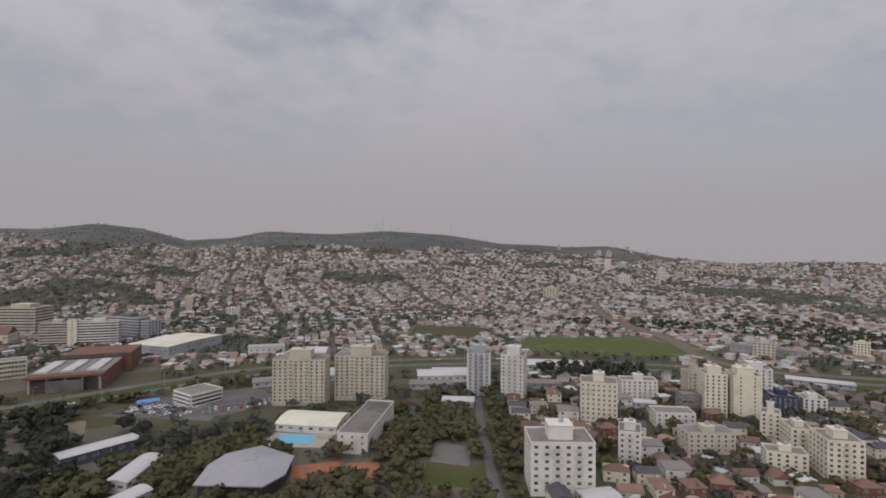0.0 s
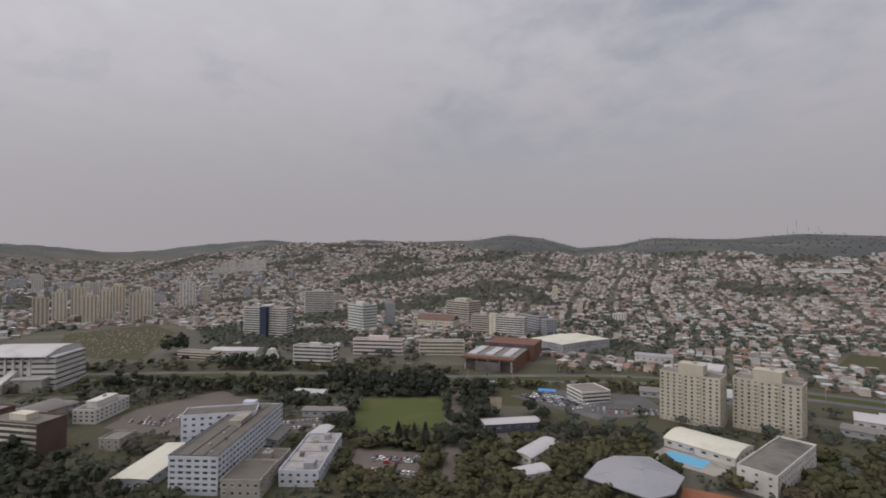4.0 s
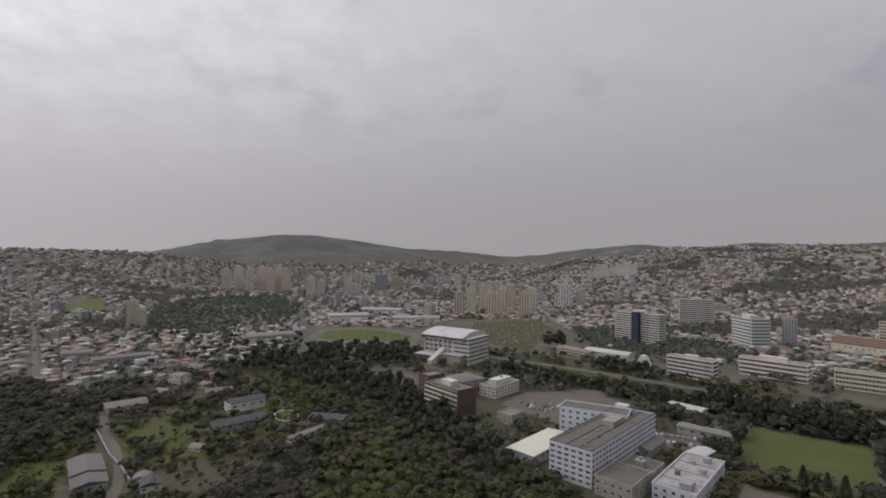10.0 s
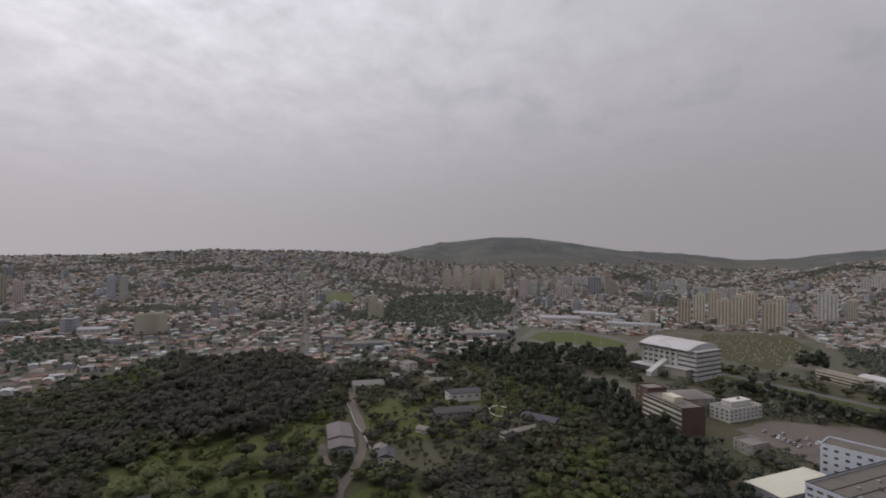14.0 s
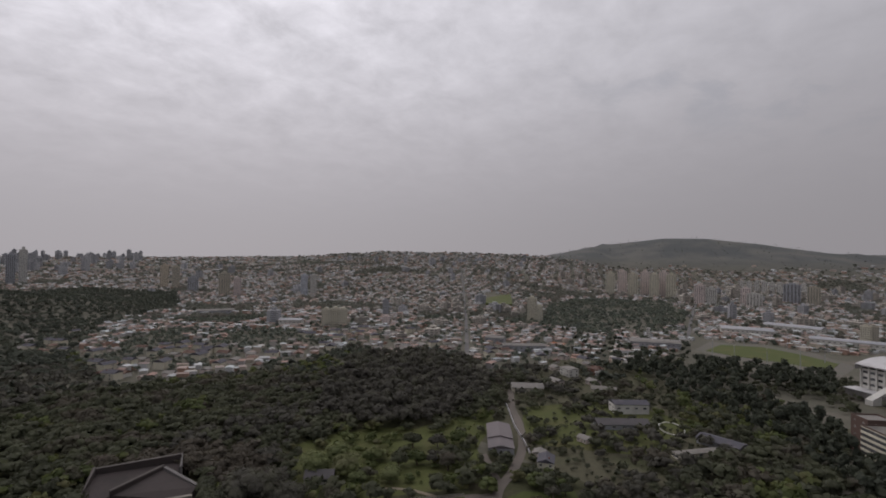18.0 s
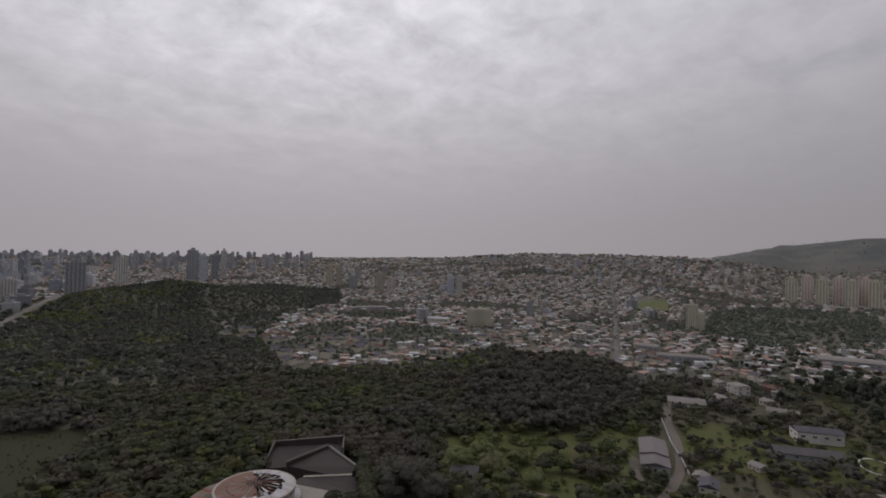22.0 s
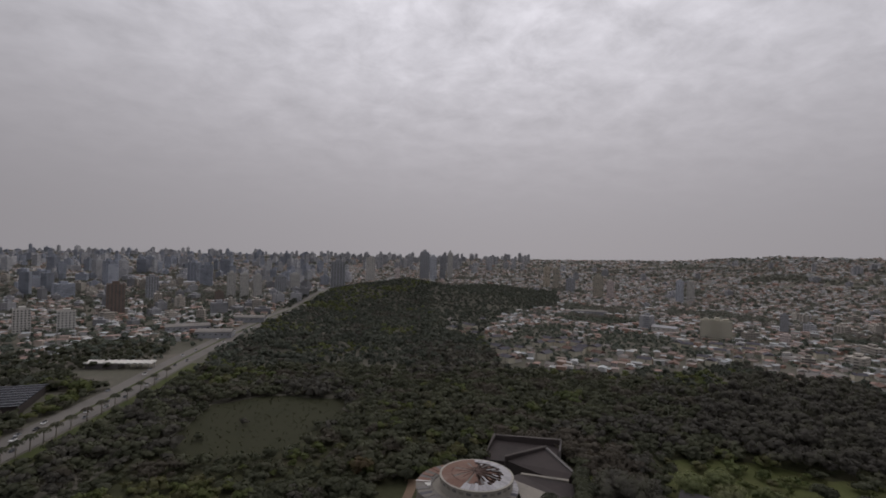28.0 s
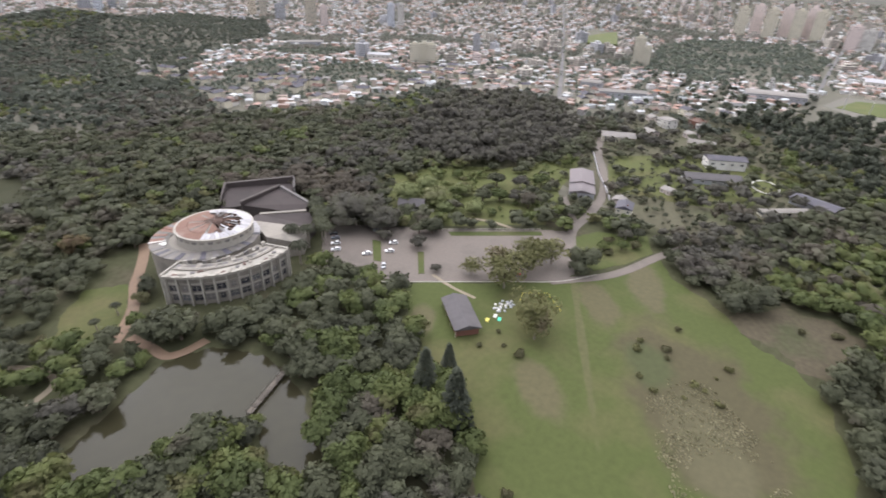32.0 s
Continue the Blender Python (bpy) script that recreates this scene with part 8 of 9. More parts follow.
LAWN_SHRUBS = (
    (-113, -71, SHRUB, 1.3), (-69, -42, SHRUB, 1.0), (-113, -78, SHRUB, 0.6), (-107, -84, SHRUB, 0.7), (-118, -84, SHRUB, 0.6), (-203, -90, FRESH, 0.75), (-209, -84, FRESH, 0.8), (-201, -86, SHRUB, 1.6),
    (-215, -81, SHRUB, 1.8), (-221, -88, BARE, 0.8), (-212, -92, SHRUB, 1.7), (-226, -84, BROAD, 0.8), (-166, -40, SHRUB, 0.8), (-152, -38, SHRUB, 1.1), (-148, -36, SHRUB, 0.7), (-205, 2, SHRUB, 1.3), (-198, -8, SHRUB, 0.9),)
HILL_TREES = (
    (-133, -188, GREAT_GREY, 1.12), (-140, -177, GREAT_GREY, 0.8), (-172, -193, GREAT_FRESH, 0.8), (-181, -181, GREAT_FRESH, 0.72), (-191, -197, GREAT_FRESH, 0.66), (-177, -169, GREAT_FRESH, 0.45), (-188, -158, GREAT_FRESH, 0.55),
    (-203, -180, GREAT_FRESH, 0.5), (-229, -176, BROAD, 1.2), (-216, -143, BROAD, 1.3), (-218, -151, BARE, 1.2), (-250, -158, FRESH, 1.3), (-203, -165, BROAD, 1.2), (-212, -160, FRESH, 1.2), (-238, -165, BARE, 1.1), (-228, -148, BROAD, 1.2),)
WOOD_TREES = (
    (-26, -244, RUSTY, 1.3), (-62, -242, FRESH, 1.1), (-70, -247, FRESH, 1.2), (-78, -254, FRESH, 1.1), (-54, -238, FRESH, 1.0), (-86, -264, BROAD, 1.2), (-46, -234, BROAD, 0.9), (-96, -272, BROAD, 1.3),
    (-108, -272, BROWN_TREE, 1.5), (-122, -258, BROWN_TREE, 1.5), (-134, -244, BROWN_TREE, 1.4), (-150, -226, BROWN_TREE, 1.4), (34, -114, GREAT_GREEN, 1.0), (50, -132, GREAT_GREEN, 0.85), (45, -107, GREAT_GREEN, 1.05), (24, -83, GREAT_GREEN, 1.0), (45, -82, GREAT_GREEN, 1.0), (7, -103, GREAT_GREEN, 0.75), (63, -99, BARE, 1.9), (20, -160, FRESH, 1.6), (74, -151, FRESH, 1.5), (100, -152, BARE, 1.8), (82, -179, BARE, 1.9), (47, -180, BARE, 1.8), (18, -191, BARE, 1.5), (84, -128, BARE, 1.8),)
POND_TREES = (
    (-38, -192, BROAD, 1.0), (-35, -188, SHRUB, 2.0), (-48, -182, SHRUB, 1.6), (-54, -176, SHRUB, 1.7), (-60, -171, BROAD, 0.7), (-67, -169, SHRUB, 1.8), (-74, -169, BROAD, 0.8), (-30, -160, BROAD, 1.3),
    (44, -97, FRESH, 1.6), (58, -130, FRESH, 1.2), (34, -130, FRESH, 1.2), (10, -80, BARE, 1.3), (8, -100, BROAD, 1.3), (-18, -107, FRESH, 0.95), (-25, -106, FRESH, 1.0), (-21, -102, FRESH, 0.8),
    (-36, -103, FRESH, 0.6), (-14, -108, SHRUB, 1.6), (-8, -106, SHRUB, 1.4), (-30, -100, SHRUB, 1.3), (-58, -122, BROAD, 1.2), (-61, -114, FRESH, 1.1), (-57, -131, FRESH, 1.15), (-2, -184, SHRUB, 1.4),)
for kx, ky, kind, s in PARK_TREES + LAWN_SHRUBS + HILL_TREES + WOOD_TREES + POND_TREES:
    kind.plant(kx, ky, s)
for i in range(12):
    SCRUB_TUFT.plant(-158 + 34 * rc.random(), -48 + 34 * rc.random(), 0.5 + 0.7 * rc.random())

# rows of pale graves
gx, gy = np.meshgrid(np.arange(0, 26), np.arange(0, 24))
a = -78.6 + gx.ravel() * 0.30 + 0.16 * RNG.normal(size=gx.size)
rr = 650 + gy.ravel() * 9.0 + 2.5 * RNG.normal(size=gx.size)
k = (RNG.random(len(a)) < 0.42)
x, y = rr[k] * np.sin(np.radians(a[k])), rr[k] * np.cos(np.radians(a[k]))
s = Shape()
for px, py in zip(x, y):
    s.box(px - 0.9, px + 0.9, py - 0.5, py + 0.5, 0, 0.8 + (px * 7 % 1) * 0.8, bottom=False)
tagged(new("graves", s.mesh("graves", CONCRETE)), "rows of small pale gravestones on dry grass", "graves", kind="stuff")

# straw-coloured tufts on the rough grass
x, y = scatter([(-135, -36), (-146, -22), (-134, -4), (-108, 18), (-82, 0), (-118, -30)], 0.65)
k = lattice(x, y, 9, 12) + 0.5 * lattice(x, y, 2.5, 13) + 0.5 * RNG.random(len(x)) > 1.12
tuft = [leaf_cloud(7, 2, 0.45, 0.34, 0.05, 0.26, RNG, 0.4) for _ in range(4)]
joined_trees("grass_tufts", x[k], y[k], 0.35 + 0.5 * RNG.random(k.sum()) ** 2, tuft, STRAW, "pale straw-coloured tufts of rough grass", land(x[k], y[k]) + 0.07)

# trees of the campus and the blocks to the north and east
BELTS_WEST = (
    ([polar(-86, 470), polar(-70, 440), polar(-64, 470), polar(-66, 640), polar(-74, 600), polar(-86, 590)], 12.0, 0.55, LOW, LEAF),
    ([polar(-103, 560), polar(-85, 480), polar(-84, 600), polar(-98, 610), polar(-103, 700)], 10.0, 0.8, LOW, LEAF),
    ([polar(-72, 395), polar(-44, 300), polar(-36, 300), polar(-36, 420), polar(-60, 450)], 12.0, 0.6, LOW, LEAF_TOWN),
    ([polar(-68, 520), polar(-30, 490), polar(-30, 640), polar(-52, 760), polar(-68, 760)], 16.0, 0.65, LOW, LEAF_TOWN),)
BELTS_NORTH = (
    ([polar(-64, 470), polar(-46, 440), polar(-44, 470), polar(-62, 510)], 9.0, 0.7, LOW, LEAF_DARK),
    ([polar(-52, 215), polar(-20, 215), polar(-16, 272), polar(-20, 318), polar(-45, 300), polar(-56, 290)], 6.6, 0.93, MID, LEAF_CAMPUS),
    ([polar(-20, 215), polar(6, 215), polar(4, 285), polar(-8, 330), polar(-14, 262)], 6.8, 0.85, MID, LEAF_CAMPUS),
    ([polar(-9, 285), polar(6, 290), polar(6, 365), polar(-7, 345)], 9.0, 0.8, MID, LEAF_CAMPUS),)
BELTS_CLUB = (
    ([polar(-47, 320), polar(-36, 335), polar(-36, 410), polar(-52, 420), polar(-60, 420), polar(-60, 395), polar(-52, 392)], 8.0, 0.8, MID, LEAF_DARK),
    ([polar(-63, 420), polar(-55, 400), polar(-46, 430), polar(-50, 520), polar(-62, 500), polar(-70, 470)], 10.0, 0.7, LOW, LEAF_CAMPUS),
    ([polar(-84, 400), polar(-64, 390), polar(-64, 440), polar(-70, 600), polar(-82, 600)], 11.0, 0.6, LOW, LEAF_TOWN),
    ([polar(-74, 260), polar(-40, 240), polar(-38, 320), polar(-60, 330)], 13.0, 0.5, MID, LEAF_CAMPUS),)
BELTS_CAMPUS = (
    ([polar(-1, 240), polar(9, 236), polar(10, 400), polar(-2, 400)], 8.0, 0.75, MID, LEAF_CAMPUS),
    ([polar(-32, 420), polar(-16, 430), polar(-14, 560), polar(-34, 560)], 15.0, 0.5, LOW, LEAF_TOWN),
    ([polar(11, 440), polar(22, 435), polar(22, 490), polar(11, 495)], 6.5, 0.95, TALLPINE, LEAF_DARK),
    ([polar(34, 530), polar(43, 520), polar(43, 640), polar(36, 640)], 12.0, 0.7, LOW, LEAF_TOWN),)
BELTS_EAST = (
    ([polar(8, 226), polar(44, 226), polar(44, 520), polar(8, 440)], 10.0, 0.5, MID, LEAF_CAMPUS), ([polar(8, 226), polar(44, 226), polar(44, 520), polar(8, 440)], 11.0, 0.45, MID, LEAF_GREY),
    ([polar(-76, 300), polar(-40, 262), polar(-38, 420), polar(-68, 460)], 13.0, 0.5, MID, LEAF_GREY),
    ([polar(-68, 440), polar(-28, 460), polar(-28, 620), polar(-60, 700)], 18.0, 0.5, LOW, LEAF_GREY),)
BELTS_SOUTH = (
    ([polar(-30, 330), polar(12, 340), polar(12, 480), polar(-30, 470)], 13.0, 0.45, MID, LEAF_TOWN),
    ([polar(150, 390), polar(162, 470), polar(167, 600), polar(160, 660), polar(148, 560)], 9.0, 0.8, LOW, LEAF), (WOOD_PATCH, 10.0, 0.85, LOW, LEAF_TOWN), (KNOLL, 9.5, 1.0, LOW, HAZED_WOOD),)
BELTS_FAR = (
    ([polar(147, 540), polar(172, 520), polar(176, 700), polar(172, 800), polar(147, 720)], 13.0, 0.6, LOW, LEAF_TOWN),
    ([polar(147, 720), polar(176, 760), polar(181, 1300), polar(147, 1500)], 19.0, 0.65, LOW, LEAF_TOWN),
    ([(165, -360), (150, -300), (210, -260), (330, -420), (260, -470), (180, -470)], 9.0, 0.7, MID, LEAF),
    ([polar(-113, 560), polar(-98, 560), polar(-98, 760), polar(-113, 800)], 14.0, 0.55, LOW, LEAF_DARK),)
BELTS_EDGE = (
    ([polar(-45, 600), polar(-20, 640), polar(0, 780), polar(10, 860), polar(0, 960), polar(-22, 880), polar(-40, 760)], 12.5, 0.8, LOW, LEAF_TOWN),
    ([polar(26, 800), polar(42, 720), polar(44, 900), polar(30, 980)], 11.0, 0.95, LOW, LEAF_DARK), ([polar(14, 780), polar(26, 760), polar(28, 830), polar(14, 850)], 11.0, 0.9, LOW, LEAF_DARK), ([polar(30, 380), polar(44, 380), polar(44, 520), polar(32, 500)], 9.0, 0.7, LOW, LEAF_TOWN),
    ([polar(-71.5, 660), polar(-69, 660), polar(-69, 740), polar(-71.5, 740)], 9.0, 0.9, LOW, LEAF_DARK),)
groups = BELTS_WEST + BELTS_NORTH + BELTS_CLUB + BELTS_CAMPUS + BELTS_EAST + BELTS_SOUTH + BELTS_FAR + BELTS_EDGE
for pts, gap, share, tset, mt in groups:
    x, y = scatter(pts, gap)
    k = free(x, y, 2.0) & (RNG.random(len(x)) < share * np.clip(2.2 * lattice(x, y, 70, 51) + 0.25, 0, 1))
    x, y = x[k], y[k]
    joined_trees("tree_belt", x, y, 0.75 + 0.65 * RNG.random(len(x)), tset, mt, "belt of green trees between buildings")

# tall dark rows along the campus street and the playing field
x, y = [], []
for (x0, y0), (x1, y1), off in (((-200, 238), (-268, 318), -7), ((-196, 240), (-262, 322), 7), ((-262, 292), (-312, 262), 6), ((-266, 300), (-318, 270), 10), ((-254, 192), (-300, 236), 5), ((-300, 278), (-360, 236), 4), ((-318, 262), (-380, 214), 8)):
    n = int(math.hypot(x1 - x0, y1 - y0) / 4.6)
    u = (np.arange(n) + 0.6 * RNG.random(n)) / n
    x.append(x0 + (x1 - x0) * u + off * RNG.random(n))
    y.append(y0 + (y1 - y0) * u + off * RNG.random(n))
x, y = np.concatenate(x), np.concatenate(y)
k = free(x, y, 1.0)
joined_trees("tree_row", x[k], y[k], 0.7 + 0.5 * RNG.random(k.sum()), TALLPINE, LEAF_DARK, "row of tall dark trees beside a playing field")
for pts, gap, share, tset, mt, tall in (
        ([(-348, 247), (-318, 244), (-290, 283), (-261, 296), (-282, 320), (-307, 300), (-344, 281), (-371, 263)], 5.6, 0.8, TALLPINE, LEAF_DARK, 1.15),
        ([(-258, 290), (-206, 232), (-200, 236), (-248, 302)], 5.0, 0.85, TALLPINE, LEAF_DARK, 1.2), ([(-251, 318), (-199, 253), (-193, 258), (-243, 322)], 5.0, 0.85, TALLPINE, LEAF_DARK, 1.2),
        ([(-482, 110), (-406, 155), (-378, 181), (-346, 211), (-334, 222), (-345, 242), (-395, 205), (-490, 132)], 6.2, 0.6, TALLPINE, LEAF_DARK, 0.95), ([(-497, 228), (-460, 268), (-436, 252), (-480, 212)], 6.0, 0.8, TALLPINE, LEAF_DARK, 1.0),
        ([(-341, 205), (-323, 223), (-271, 208), (-245, 183), (-262, 178), (-300, 195)], 6.0, 0.75, MID, LEAF, 0.95), ([(-520, -74), (-600, -80), (-595, 40), (-511, 39)], 8.0, 0.8, TALLPINE, LEAF_DARK, 1.2),
        ([(-600, 203), (-580, 206), (-584, 226), (-602, 222)], 6.5, 0.95, TALLPINE, LEAF_DARK, 1.55)):
    x, y = scatter(pts, gap)
    k = free(x, y, 1.0) & (RNG.random(len(x)) < share)
    joined_trees("grove", x[k], y[k], tall * (0.75 + 0.5 * RNG.random(k.sum())), tset, mt, "grove of tall dark trees beside the avenue")
for cx, cy, s in ((-215, 200, 0.95), (-211, 209, 0.8), (-198, 205, 1.1), (-206, 198, 0.7)):
    CONIFER.plant(cx, cy, s, label="tall dark conifer beside the playing field")
# tall broad trees round the club, the car yard and the campus street
x = np.array([-254, -259, -266, -215, -222, -232, -199, -206, -190, -176, -165, -181, -187, -174, -154, -160, -232, -240, -118, -108, -126, -136, -146, -100, -244, -228, -212, -182, -170, -193])
y = np.array([296, 320, 310, 264, 272, 284, 233, 244, 226, 233, 280, 297, 304, 288, 272, 280, 326, 334, 298, 308, 290, 284, 276, 316, 300, 296, 250, 222, 216, 218])
joined_trees("street_trees", x + 4.0 * RNG.normal(size=len(x)), y + 4.0 * RNG.normal(size=len(x)), 1.0 + 0.6 * RNG.random(len(x)), NEAR, LEAF_DARK, "tall dark trees beside a campus street")
# hedgerow trees along the near side of the avenue
x, y = [], []
for (x0, y0), (x1, y1) in zip(AVENUE, AVENUE[1:7]):
    d = math.hypot(x1 - x0, y1 - y0)
    n = int(d / 1.9)
    u = RNG.random(n)
    off = np.where(RNG.random(n) < 0.62, -1, 1) * (21 + 26 * RNG.random(n) ** 1.5)
    x.append(x0 + (x1 - x0) * u - (y1 - y0) / d * off)
    y.append(y0 + (y1 - y0) * u + (x1 - x0) / d * off)
x, y = np.concatenate(x), np.concatenate(y)
k = free(x, y, 1.5) & (lattice(x, y, 45, 61) > 0.25)
joined_trees("tree_row", x[k], y[k], 0.6 + 0.7 * RNG.random(k.sum()), LOW, LEAF_CAMPUS, "hedgerow trees along the avenue")
# street trees in the town
x, y = [], []
for a0, slope, r0, r1 in ((-121.6, -0.0006, 560, 2200), (-98.4, 0.001, 800, 1700)):
    rr = np.repeat(np.arange(r0, r1, 10.0), 2) + 4 * RNG.random(2 * len(np.arange(r0, r1, 10.0)))
    az = np.radians(a0 + slope * (rr - r0)) + np.where(np.arange(len(rr)) % 2 == 0, 1, -1) * 6.0 / rr
    x.append(rr * np.sin(az))
    y.append(rr * np.cos(az))
x, y = np.concatenate(x), np.concatenate(y)
k = RNG.random(len(x)) < 0.45
x, y = x[k] + 5 * RNG.normal(size=k.sum()), y[k] + 5 * RNG.normal(size=k.sum())
joined_trees("street_trees", x, y, 0.35 + 0.35 * RNG.random(len(x)), LOW, LEAF_TOWN, "rows of trees along a town street")
# scrub and garden bushes between the campus buildings and in the yards
for pts, gap, mt in (([(-215, 80), (-400, 30), (-460, 70), (-430, 200), (-300, 330), (-150, 200)], 6.0, LEAF_TOWN), ([polar(-34, 220), polar(10, 226), polar(10, 420), polar(-30, 440)], 6.5, LEAF_TOWN),
                     ([polar(-20, 230), polar(12, 230), polar(10, 400), polar(-16, 330)], 12.0, LEAF_FRESH)):
    x, y = scatter(pts, gap)
    k = free(x, y, 1.5) & (lattice(x, y, 30, 41) > 0.42)
    joined_trees("bushes", x[k], y[k], 0.3 + 0.35 * RNG.random(k.sum()), LOW if gap < 10 else MID, mt, "bushes and small trees in campus yards")

x, y = scatter(GARDENS, 5.5)
k = free(x, y, 1.5) & (RNG.random(len(x)) < 0.55)
joined_trees("garden_bushes", x[k], y[k], 0.25 + 0.4 * RNG.random(k.sum()), LOW, LEAF, "bushes and young trees in the cottage gardens")
x, y = scatter(ORCHARD, 6.5)
k = free(x, y, 1.5) & (RNG.random(len(x)) < 0.35)
joined_trees("garden_bushes", x[k], y[k], 0.25 + 0.35 * RNG.random(k.sum()), LOW, LEAF_FRESH, "light green young trees on a grassy slope")

# ---- the town: countless small houses up the slopes ----
TOWN_EDGE = [(-215, 540), (-200, 600), (-192, 640), (-186, 760), (-181, 1050), (-178, 1250), (-168, 1300), (-166.5, 1150), (-166, 685), (-160.6, 640), (-158.3, 495), (-150, 485), (-144, 495), (-138, 560), (-134, 615), (-131, 555), (-128, 555), (-125, 585), (-122, 540), (-118.8, 500), (-117, 525), (-113, 530), (-108, 560),
             (-101, 580), (-98, 790), (-97, 800), (-96, 800), (-86, 760), (-81, 900), (-70, 900), (-66, 640), (-55, 620), (-45, 560), (-36, 520), (-20, 512), (-8, 512), (4, 530), (8, 530), (9.5, 232), (44, 226), (145, 520)]
# bearing and height of view above which the hills are bare
HOUSE_TOP = [(-215, 1), (-135, 1), (-118, 0.9), (-112, -0.2), (-106, -0.6), (-90, -0.7), (-84, -0.4), (-76, -0.9), (-68, -0.2), (-60, 0.9), (-52, 1.45), (-44, 1.3), (-39, 0.8), (-34, 0.6), (-28, 0.2), (-20, 0.5), (-10, 0.4), (0, 0.1), (8, 0.0), (15, -0.4),
             (24, -1.0), (45, 1), (145, 1)]


def town_points(lo, hi, gap, keep):
    n = int(2 * hi / gap)
    g = (np.arange(n) - n / 2) * gap
    gx, gy = np.meshgrid(g, g)
    gx, gy = gx.ravel(), gy.ravel()
    c, s = math.cos(0.35), math.sin(0.35)
    street = (np.mod(gx, gap * 7) < gap * 0.9) | (np.mod(gy, gap * 4) < gap * 0.9)
    jx, jy = gx + (RNG.random(gx.size) - 0.5) * gap * 0.4, gy + (RNG.random(gx.size) - 0.5) * gap * 0.4
    x, y = jx * c - jy * s, jx * s + jy * c
    x, y = x + 60 * (lattice(x, y, 260, 21) - 0.5), y + 60 * (lattice(x, y, 260, 22) - 0.5)
    r, a = np.hypot(x, y), bearing(x, y)
    k = (r >= lo) & (r < hi) & (a < 46) & (r > np.interp(a, [t[0] for t in TOWN_EDGE], [t[1] for t in TOWN_EDGE]))
    x, y, r, a, street = x[k], y[k], r[k], a[k], street[k]
    z = land(x, y)
    el = np.degrees(np.arctan2(z - 110, r))
    top = np.interp(a, [t[0] for t in HOUSE_TOP], [t[1] for t in HOUSE_TOP]) + 0.8 * (lattice(x, y, 140, 3) - 0.5)
    dense = lattice(x, y, 190, 4) * 0.7 + lattice(x, y, 60, 6) * 0.3
    dense = dense - 0.1 * ((a < -176) & (r < 1700)) + 0.06 * ((a > -166) & (a < -112) & (r < 900))
    u = RNG.random(len(x))
    ok = free(x, y, 5.0) & ~inside(x, y, KNOLL) & ~inside(x, y, WOOD_PATCH)
    built = ok & ~street & (el < top) & (dense > (0.29 if hi < 1000 else 0.3)) & (u < keep)
    green = ok & ((el >= top) & (u < 0.14) | (el < top) & ((dense <= (0.32 if hi < 1000 else 0.31)) | (u > 1 - np.where((a > -166) & (a < -112) & (r < 900), 0.3, 0.22 if hi < 1000 else 0.2)) | street & (u < 0.06)))
    return (x[built], y[built], z[built]), (x[green], y[green], z[green], (el >= top)[green])


def town_mesh(name, x, y, z, base, label):
    n = len(x)
    w = base * (0.75 + 0.55 * RNG.random(n))
    d = base * (0.6 + 0.4 * RNG.random(n))
    h = np.where(RNG.random(n) < 0.25, 5.8, 3.2) * (0.85 + 0.3 * RNG.random(n)) * (base / 9.5) ** 0.5
    rise = h * 0.0 + base * 0.16 * RNG.random(n)
    ang = 0.35 + np.round(lattice(x, y, 300, 8) * 5) * 0.42 + np.where(RNG.random(n) < 0.5, 0, np.pi / 2) + (RNG.random(n) - 0.5) * 0.2
    c, s = np.cos(ang), np.sin(ang)

    def place(u, v, zz):
        return np.stack([x + c * u - s * v, y + s * u + c * v, zz], -1)

    o = 0.5
    wall = [place(sx * w / 2, sy * d / 2, z + t) for t in (np.full(n, -3.0), h) for sx, sy in ((-1, -1), (1, -1), (1, 1), (-1, 1))]
    e, f = w / 2 + o, d / 2 + o
    roof = [place(-e, -f, z + h), place(e, -f, z + h), place(e, 0 * f, z + h + rise), place(-e, 0 * f, z + h + rise), place(-e, f, z + h), place(e, f, z + h)]
    v = np.stack(wall + roof, 1)
    k = np.arange(n)[:, None] * 14
    q = np.concatenate([k + np.array([a]) for a in ((0, 1, 5, 4), (1, 2, 6, 5), (2, 3, 7, 6), (3, 0, 4, 7), (8, 9, 10, 11), (11, 10, 13, 12))])
    t = np.concatenate([k + np.array([a]) for a in ((9, 13, 10), (8, 11, 12))])
    mq = np.concatenate([np.zeros(4 * n), np.ones(2 * n)])
    ob = new(name, cloud_mesh(name, v.reshape(-1, 3), q, t, [TOWN_WALL, TOWN_ROOF], mq, np.ones(2 * n), flat=True))
    return tagged(ob, label, "houses", kind="stuff")


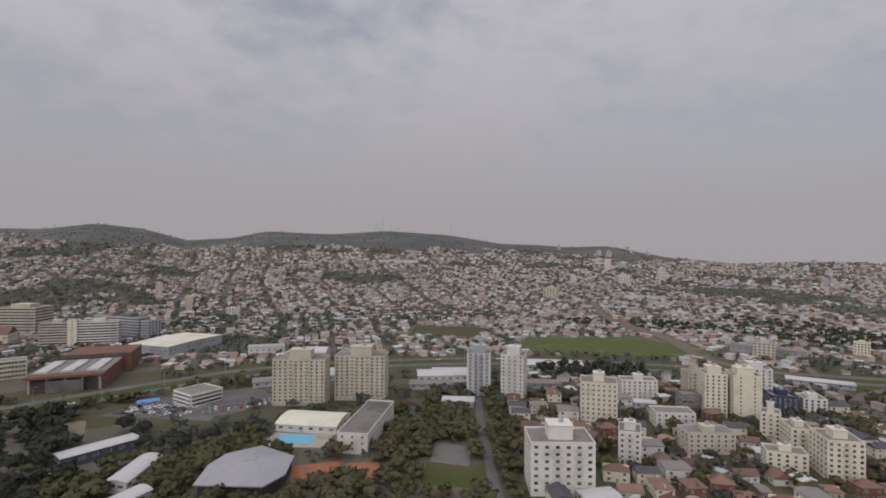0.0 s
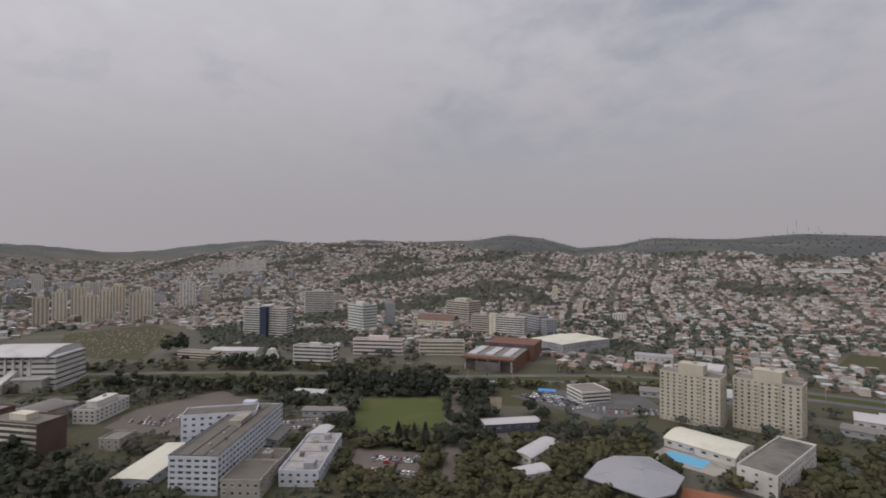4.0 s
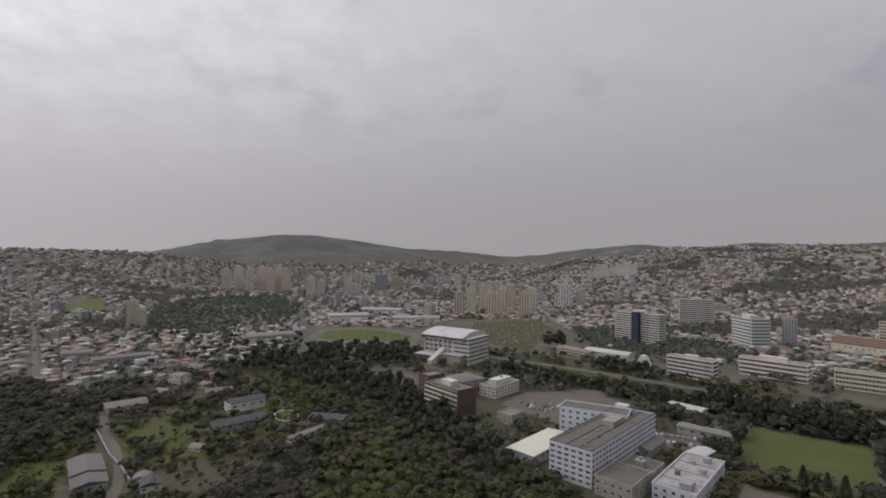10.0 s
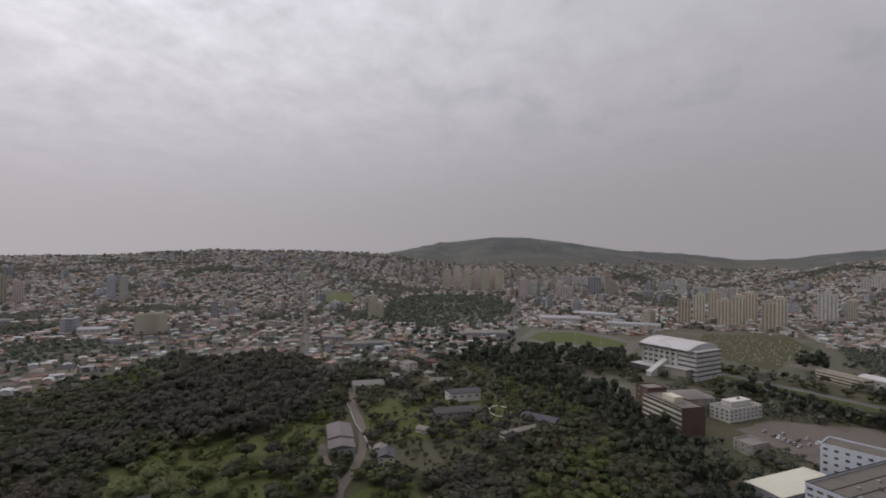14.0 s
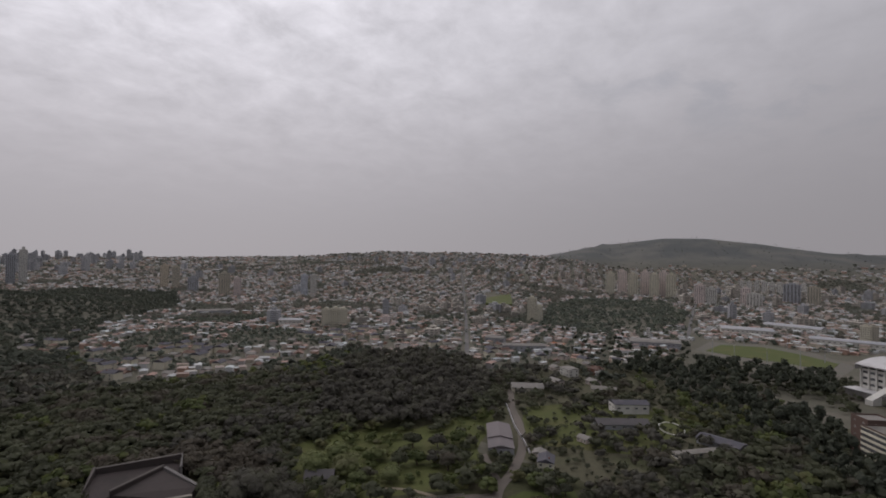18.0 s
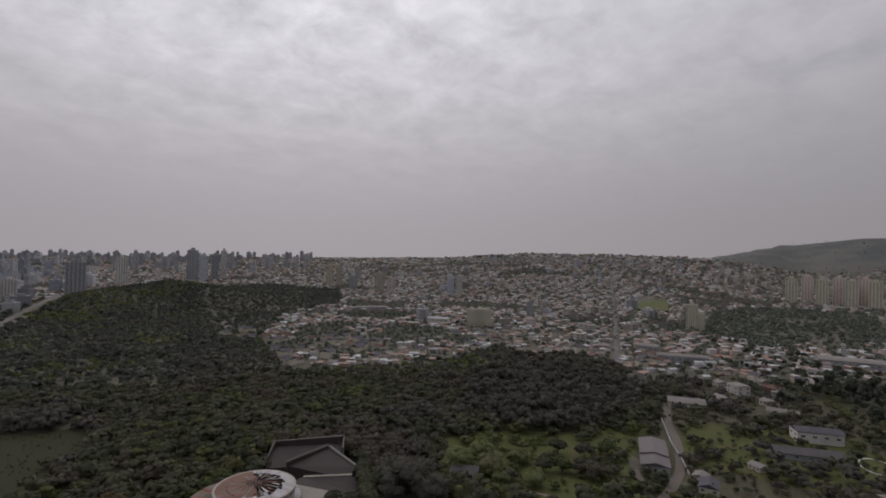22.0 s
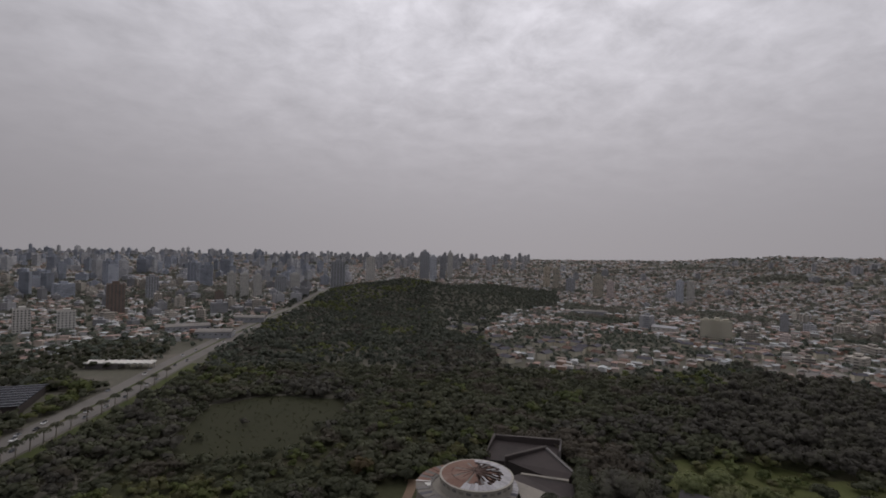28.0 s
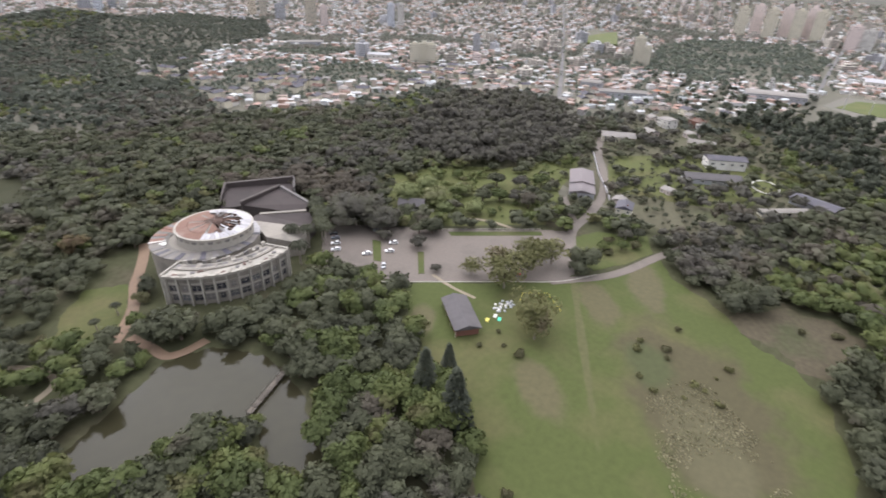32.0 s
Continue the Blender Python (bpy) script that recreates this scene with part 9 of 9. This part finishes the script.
for i, (lo, hi, gap, base, keep, tset) in enumerate(((226, 900, 10.4, 7.8, 0.8, LOW), (900, 1700, 12.0, 8.6, 0.8, FAR), (1700, 2700, 16.0, 11.0, 0.74, FAR), (2700, 4700, 30.0, 18.0, 0.6, FAR))):
    built, green = town_points(lo, hi, gap, keep)
    town_mesh("town_houses", *built, base, ("dense small houses with mixed tile and sheet roofs", "dense small houses climbing the hillside", "countless small houses on distant slopes", "hazy distant suburbs")[i])
    gx, gy, gz, wild = green
    sc = (0.8 + 0.6 * RNG.random(len(gx))) * (0.9, 1.0, 1.1, 1.3)[i]
    for sel, mt, lab in ((~wild, HAZED_TOWN_LEAF if i else LEAF_TOWN, "trees between the houses"), (wild, HILL_LEAF, "scrub and trees on the bare hills")):
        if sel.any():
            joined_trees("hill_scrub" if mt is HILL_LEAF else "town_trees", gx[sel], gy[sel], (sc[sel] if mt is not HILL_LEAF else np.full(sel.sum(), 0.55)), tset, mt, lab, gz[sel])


# ---- the city skyline to the south, and mid-rises scattered through the town ----
def tower_field(name, n, az0, az1, r0, r1, h0, h1, material, label, broad=1.0):
    a = az0 + (az1 - az0) * RNG.random(n)
    r = r0 + (r1 - r0) * RNG.random(n) ** 0.8
    x, y = r * np.sin(np.radians(a)), r * np.cos(np.radians(a))
    k = free(x, y, 8.0)
    x, y = x[k], y[k]
    n = len(x)
    z = land(x, y)
    w, d = (14 + 22 * RNG.random(n) ** 1.5) * broad, (12 + 10 * RNG.random(n)) * broad
    h = h0 + (h1 - h0) * RNG.random(n) ** 1.7
    ang = RNG.random(n) * 3.14
    c, s = np.cos(ang), np.sin(ang)
    vs = []
    for bw, bd, b0, b1 in ((w, d, z - 3, z + h), (w * 0.4, d * 0.45, z + h, z + h * 1.07 + 2.5)):
        for t in (b0, b1):
            for sx, sy in ((-1, -1), (1, -1), (1, 1), (-1, 1)):
                u, v = sx * bw / 2, sy * bd / 2
                vs.append(np.stack([x + c * u - s * v, y + s * u + c * v, t], -1))
    v = np.stack(vs, 1)
    k = np.arange(n)[:, None] * 16
    q = np.concatenate([k + off + np.array([f]) for off in (0, 8) for f in ((0, 1, 5, 4), (1, 2, 6, 5), (2, 3, 7, 6), (3, 0, 4, 7), (4, 5, 6, 7))])
    ob = new(name, cloud_mesh(name, v.reshape(-1, 3), q, None, [material], flat=True))
    return tagged(ob, label, "towers", kind="stuff")


tower_field("city_towers", 400, 140, 184, 1500, 4500, 16, 56, FAR_TOWER, "dense pale city towers on the skyline")
tower_field("city_towers", 270, 140, 182, 1150, 4300, 16, 58, FAR_TOWER_DARK, "dark city towers among pale ones")
tower_field("city_towers", 150, 182, 205, 2300, 4500, 25, 60, FAR_TOWER, "far pale towers on the horizon")
tower_field("mid_rises", 80, 146, 180, 700, 1500, 8, 24, FAR_TOWER, "pale mid-rise blocks among houses", 0.75)
tower_field("mid_rises", 45, -136, -114, 620, 1250, 7, 17, FAR_CREAM, "cream low-rise blocks along town streets", 0.7)
tower_field("mid_rises", 40, -112, -85, 1450, 2300, 12, 34, FAR_CREAM, "cream apartment blocks at the hill foot")
tower_field("mid_rises", 50, 146, 178, 760, 1700, 10, 26, FAR_CREAM, "cream mid-rise blocks among houses", 0.75)
tower_field("mid_rises", 50, -157, -112, 800, 2800, 9, 28, FAR_TOWER, "scattered mid-rise blocks among houses", 0.8)
tower_field("mid_rises", 50, -98, -48, 900, 2300, 8, 26, FAR_CREAM, "cream blocks among houses")
tower_field("mid_rises", 55, -98, -48, 1000, 2300, 10, 32, FAR_TOWER, "scattered mid-rise blocks among houses", 0.8)
tower_field("mid_rises", 30, 10, 44, 1300, 3200, 9, 26, FAR_TOWER, "scattered mid-rise blocks among houses", 0.8)
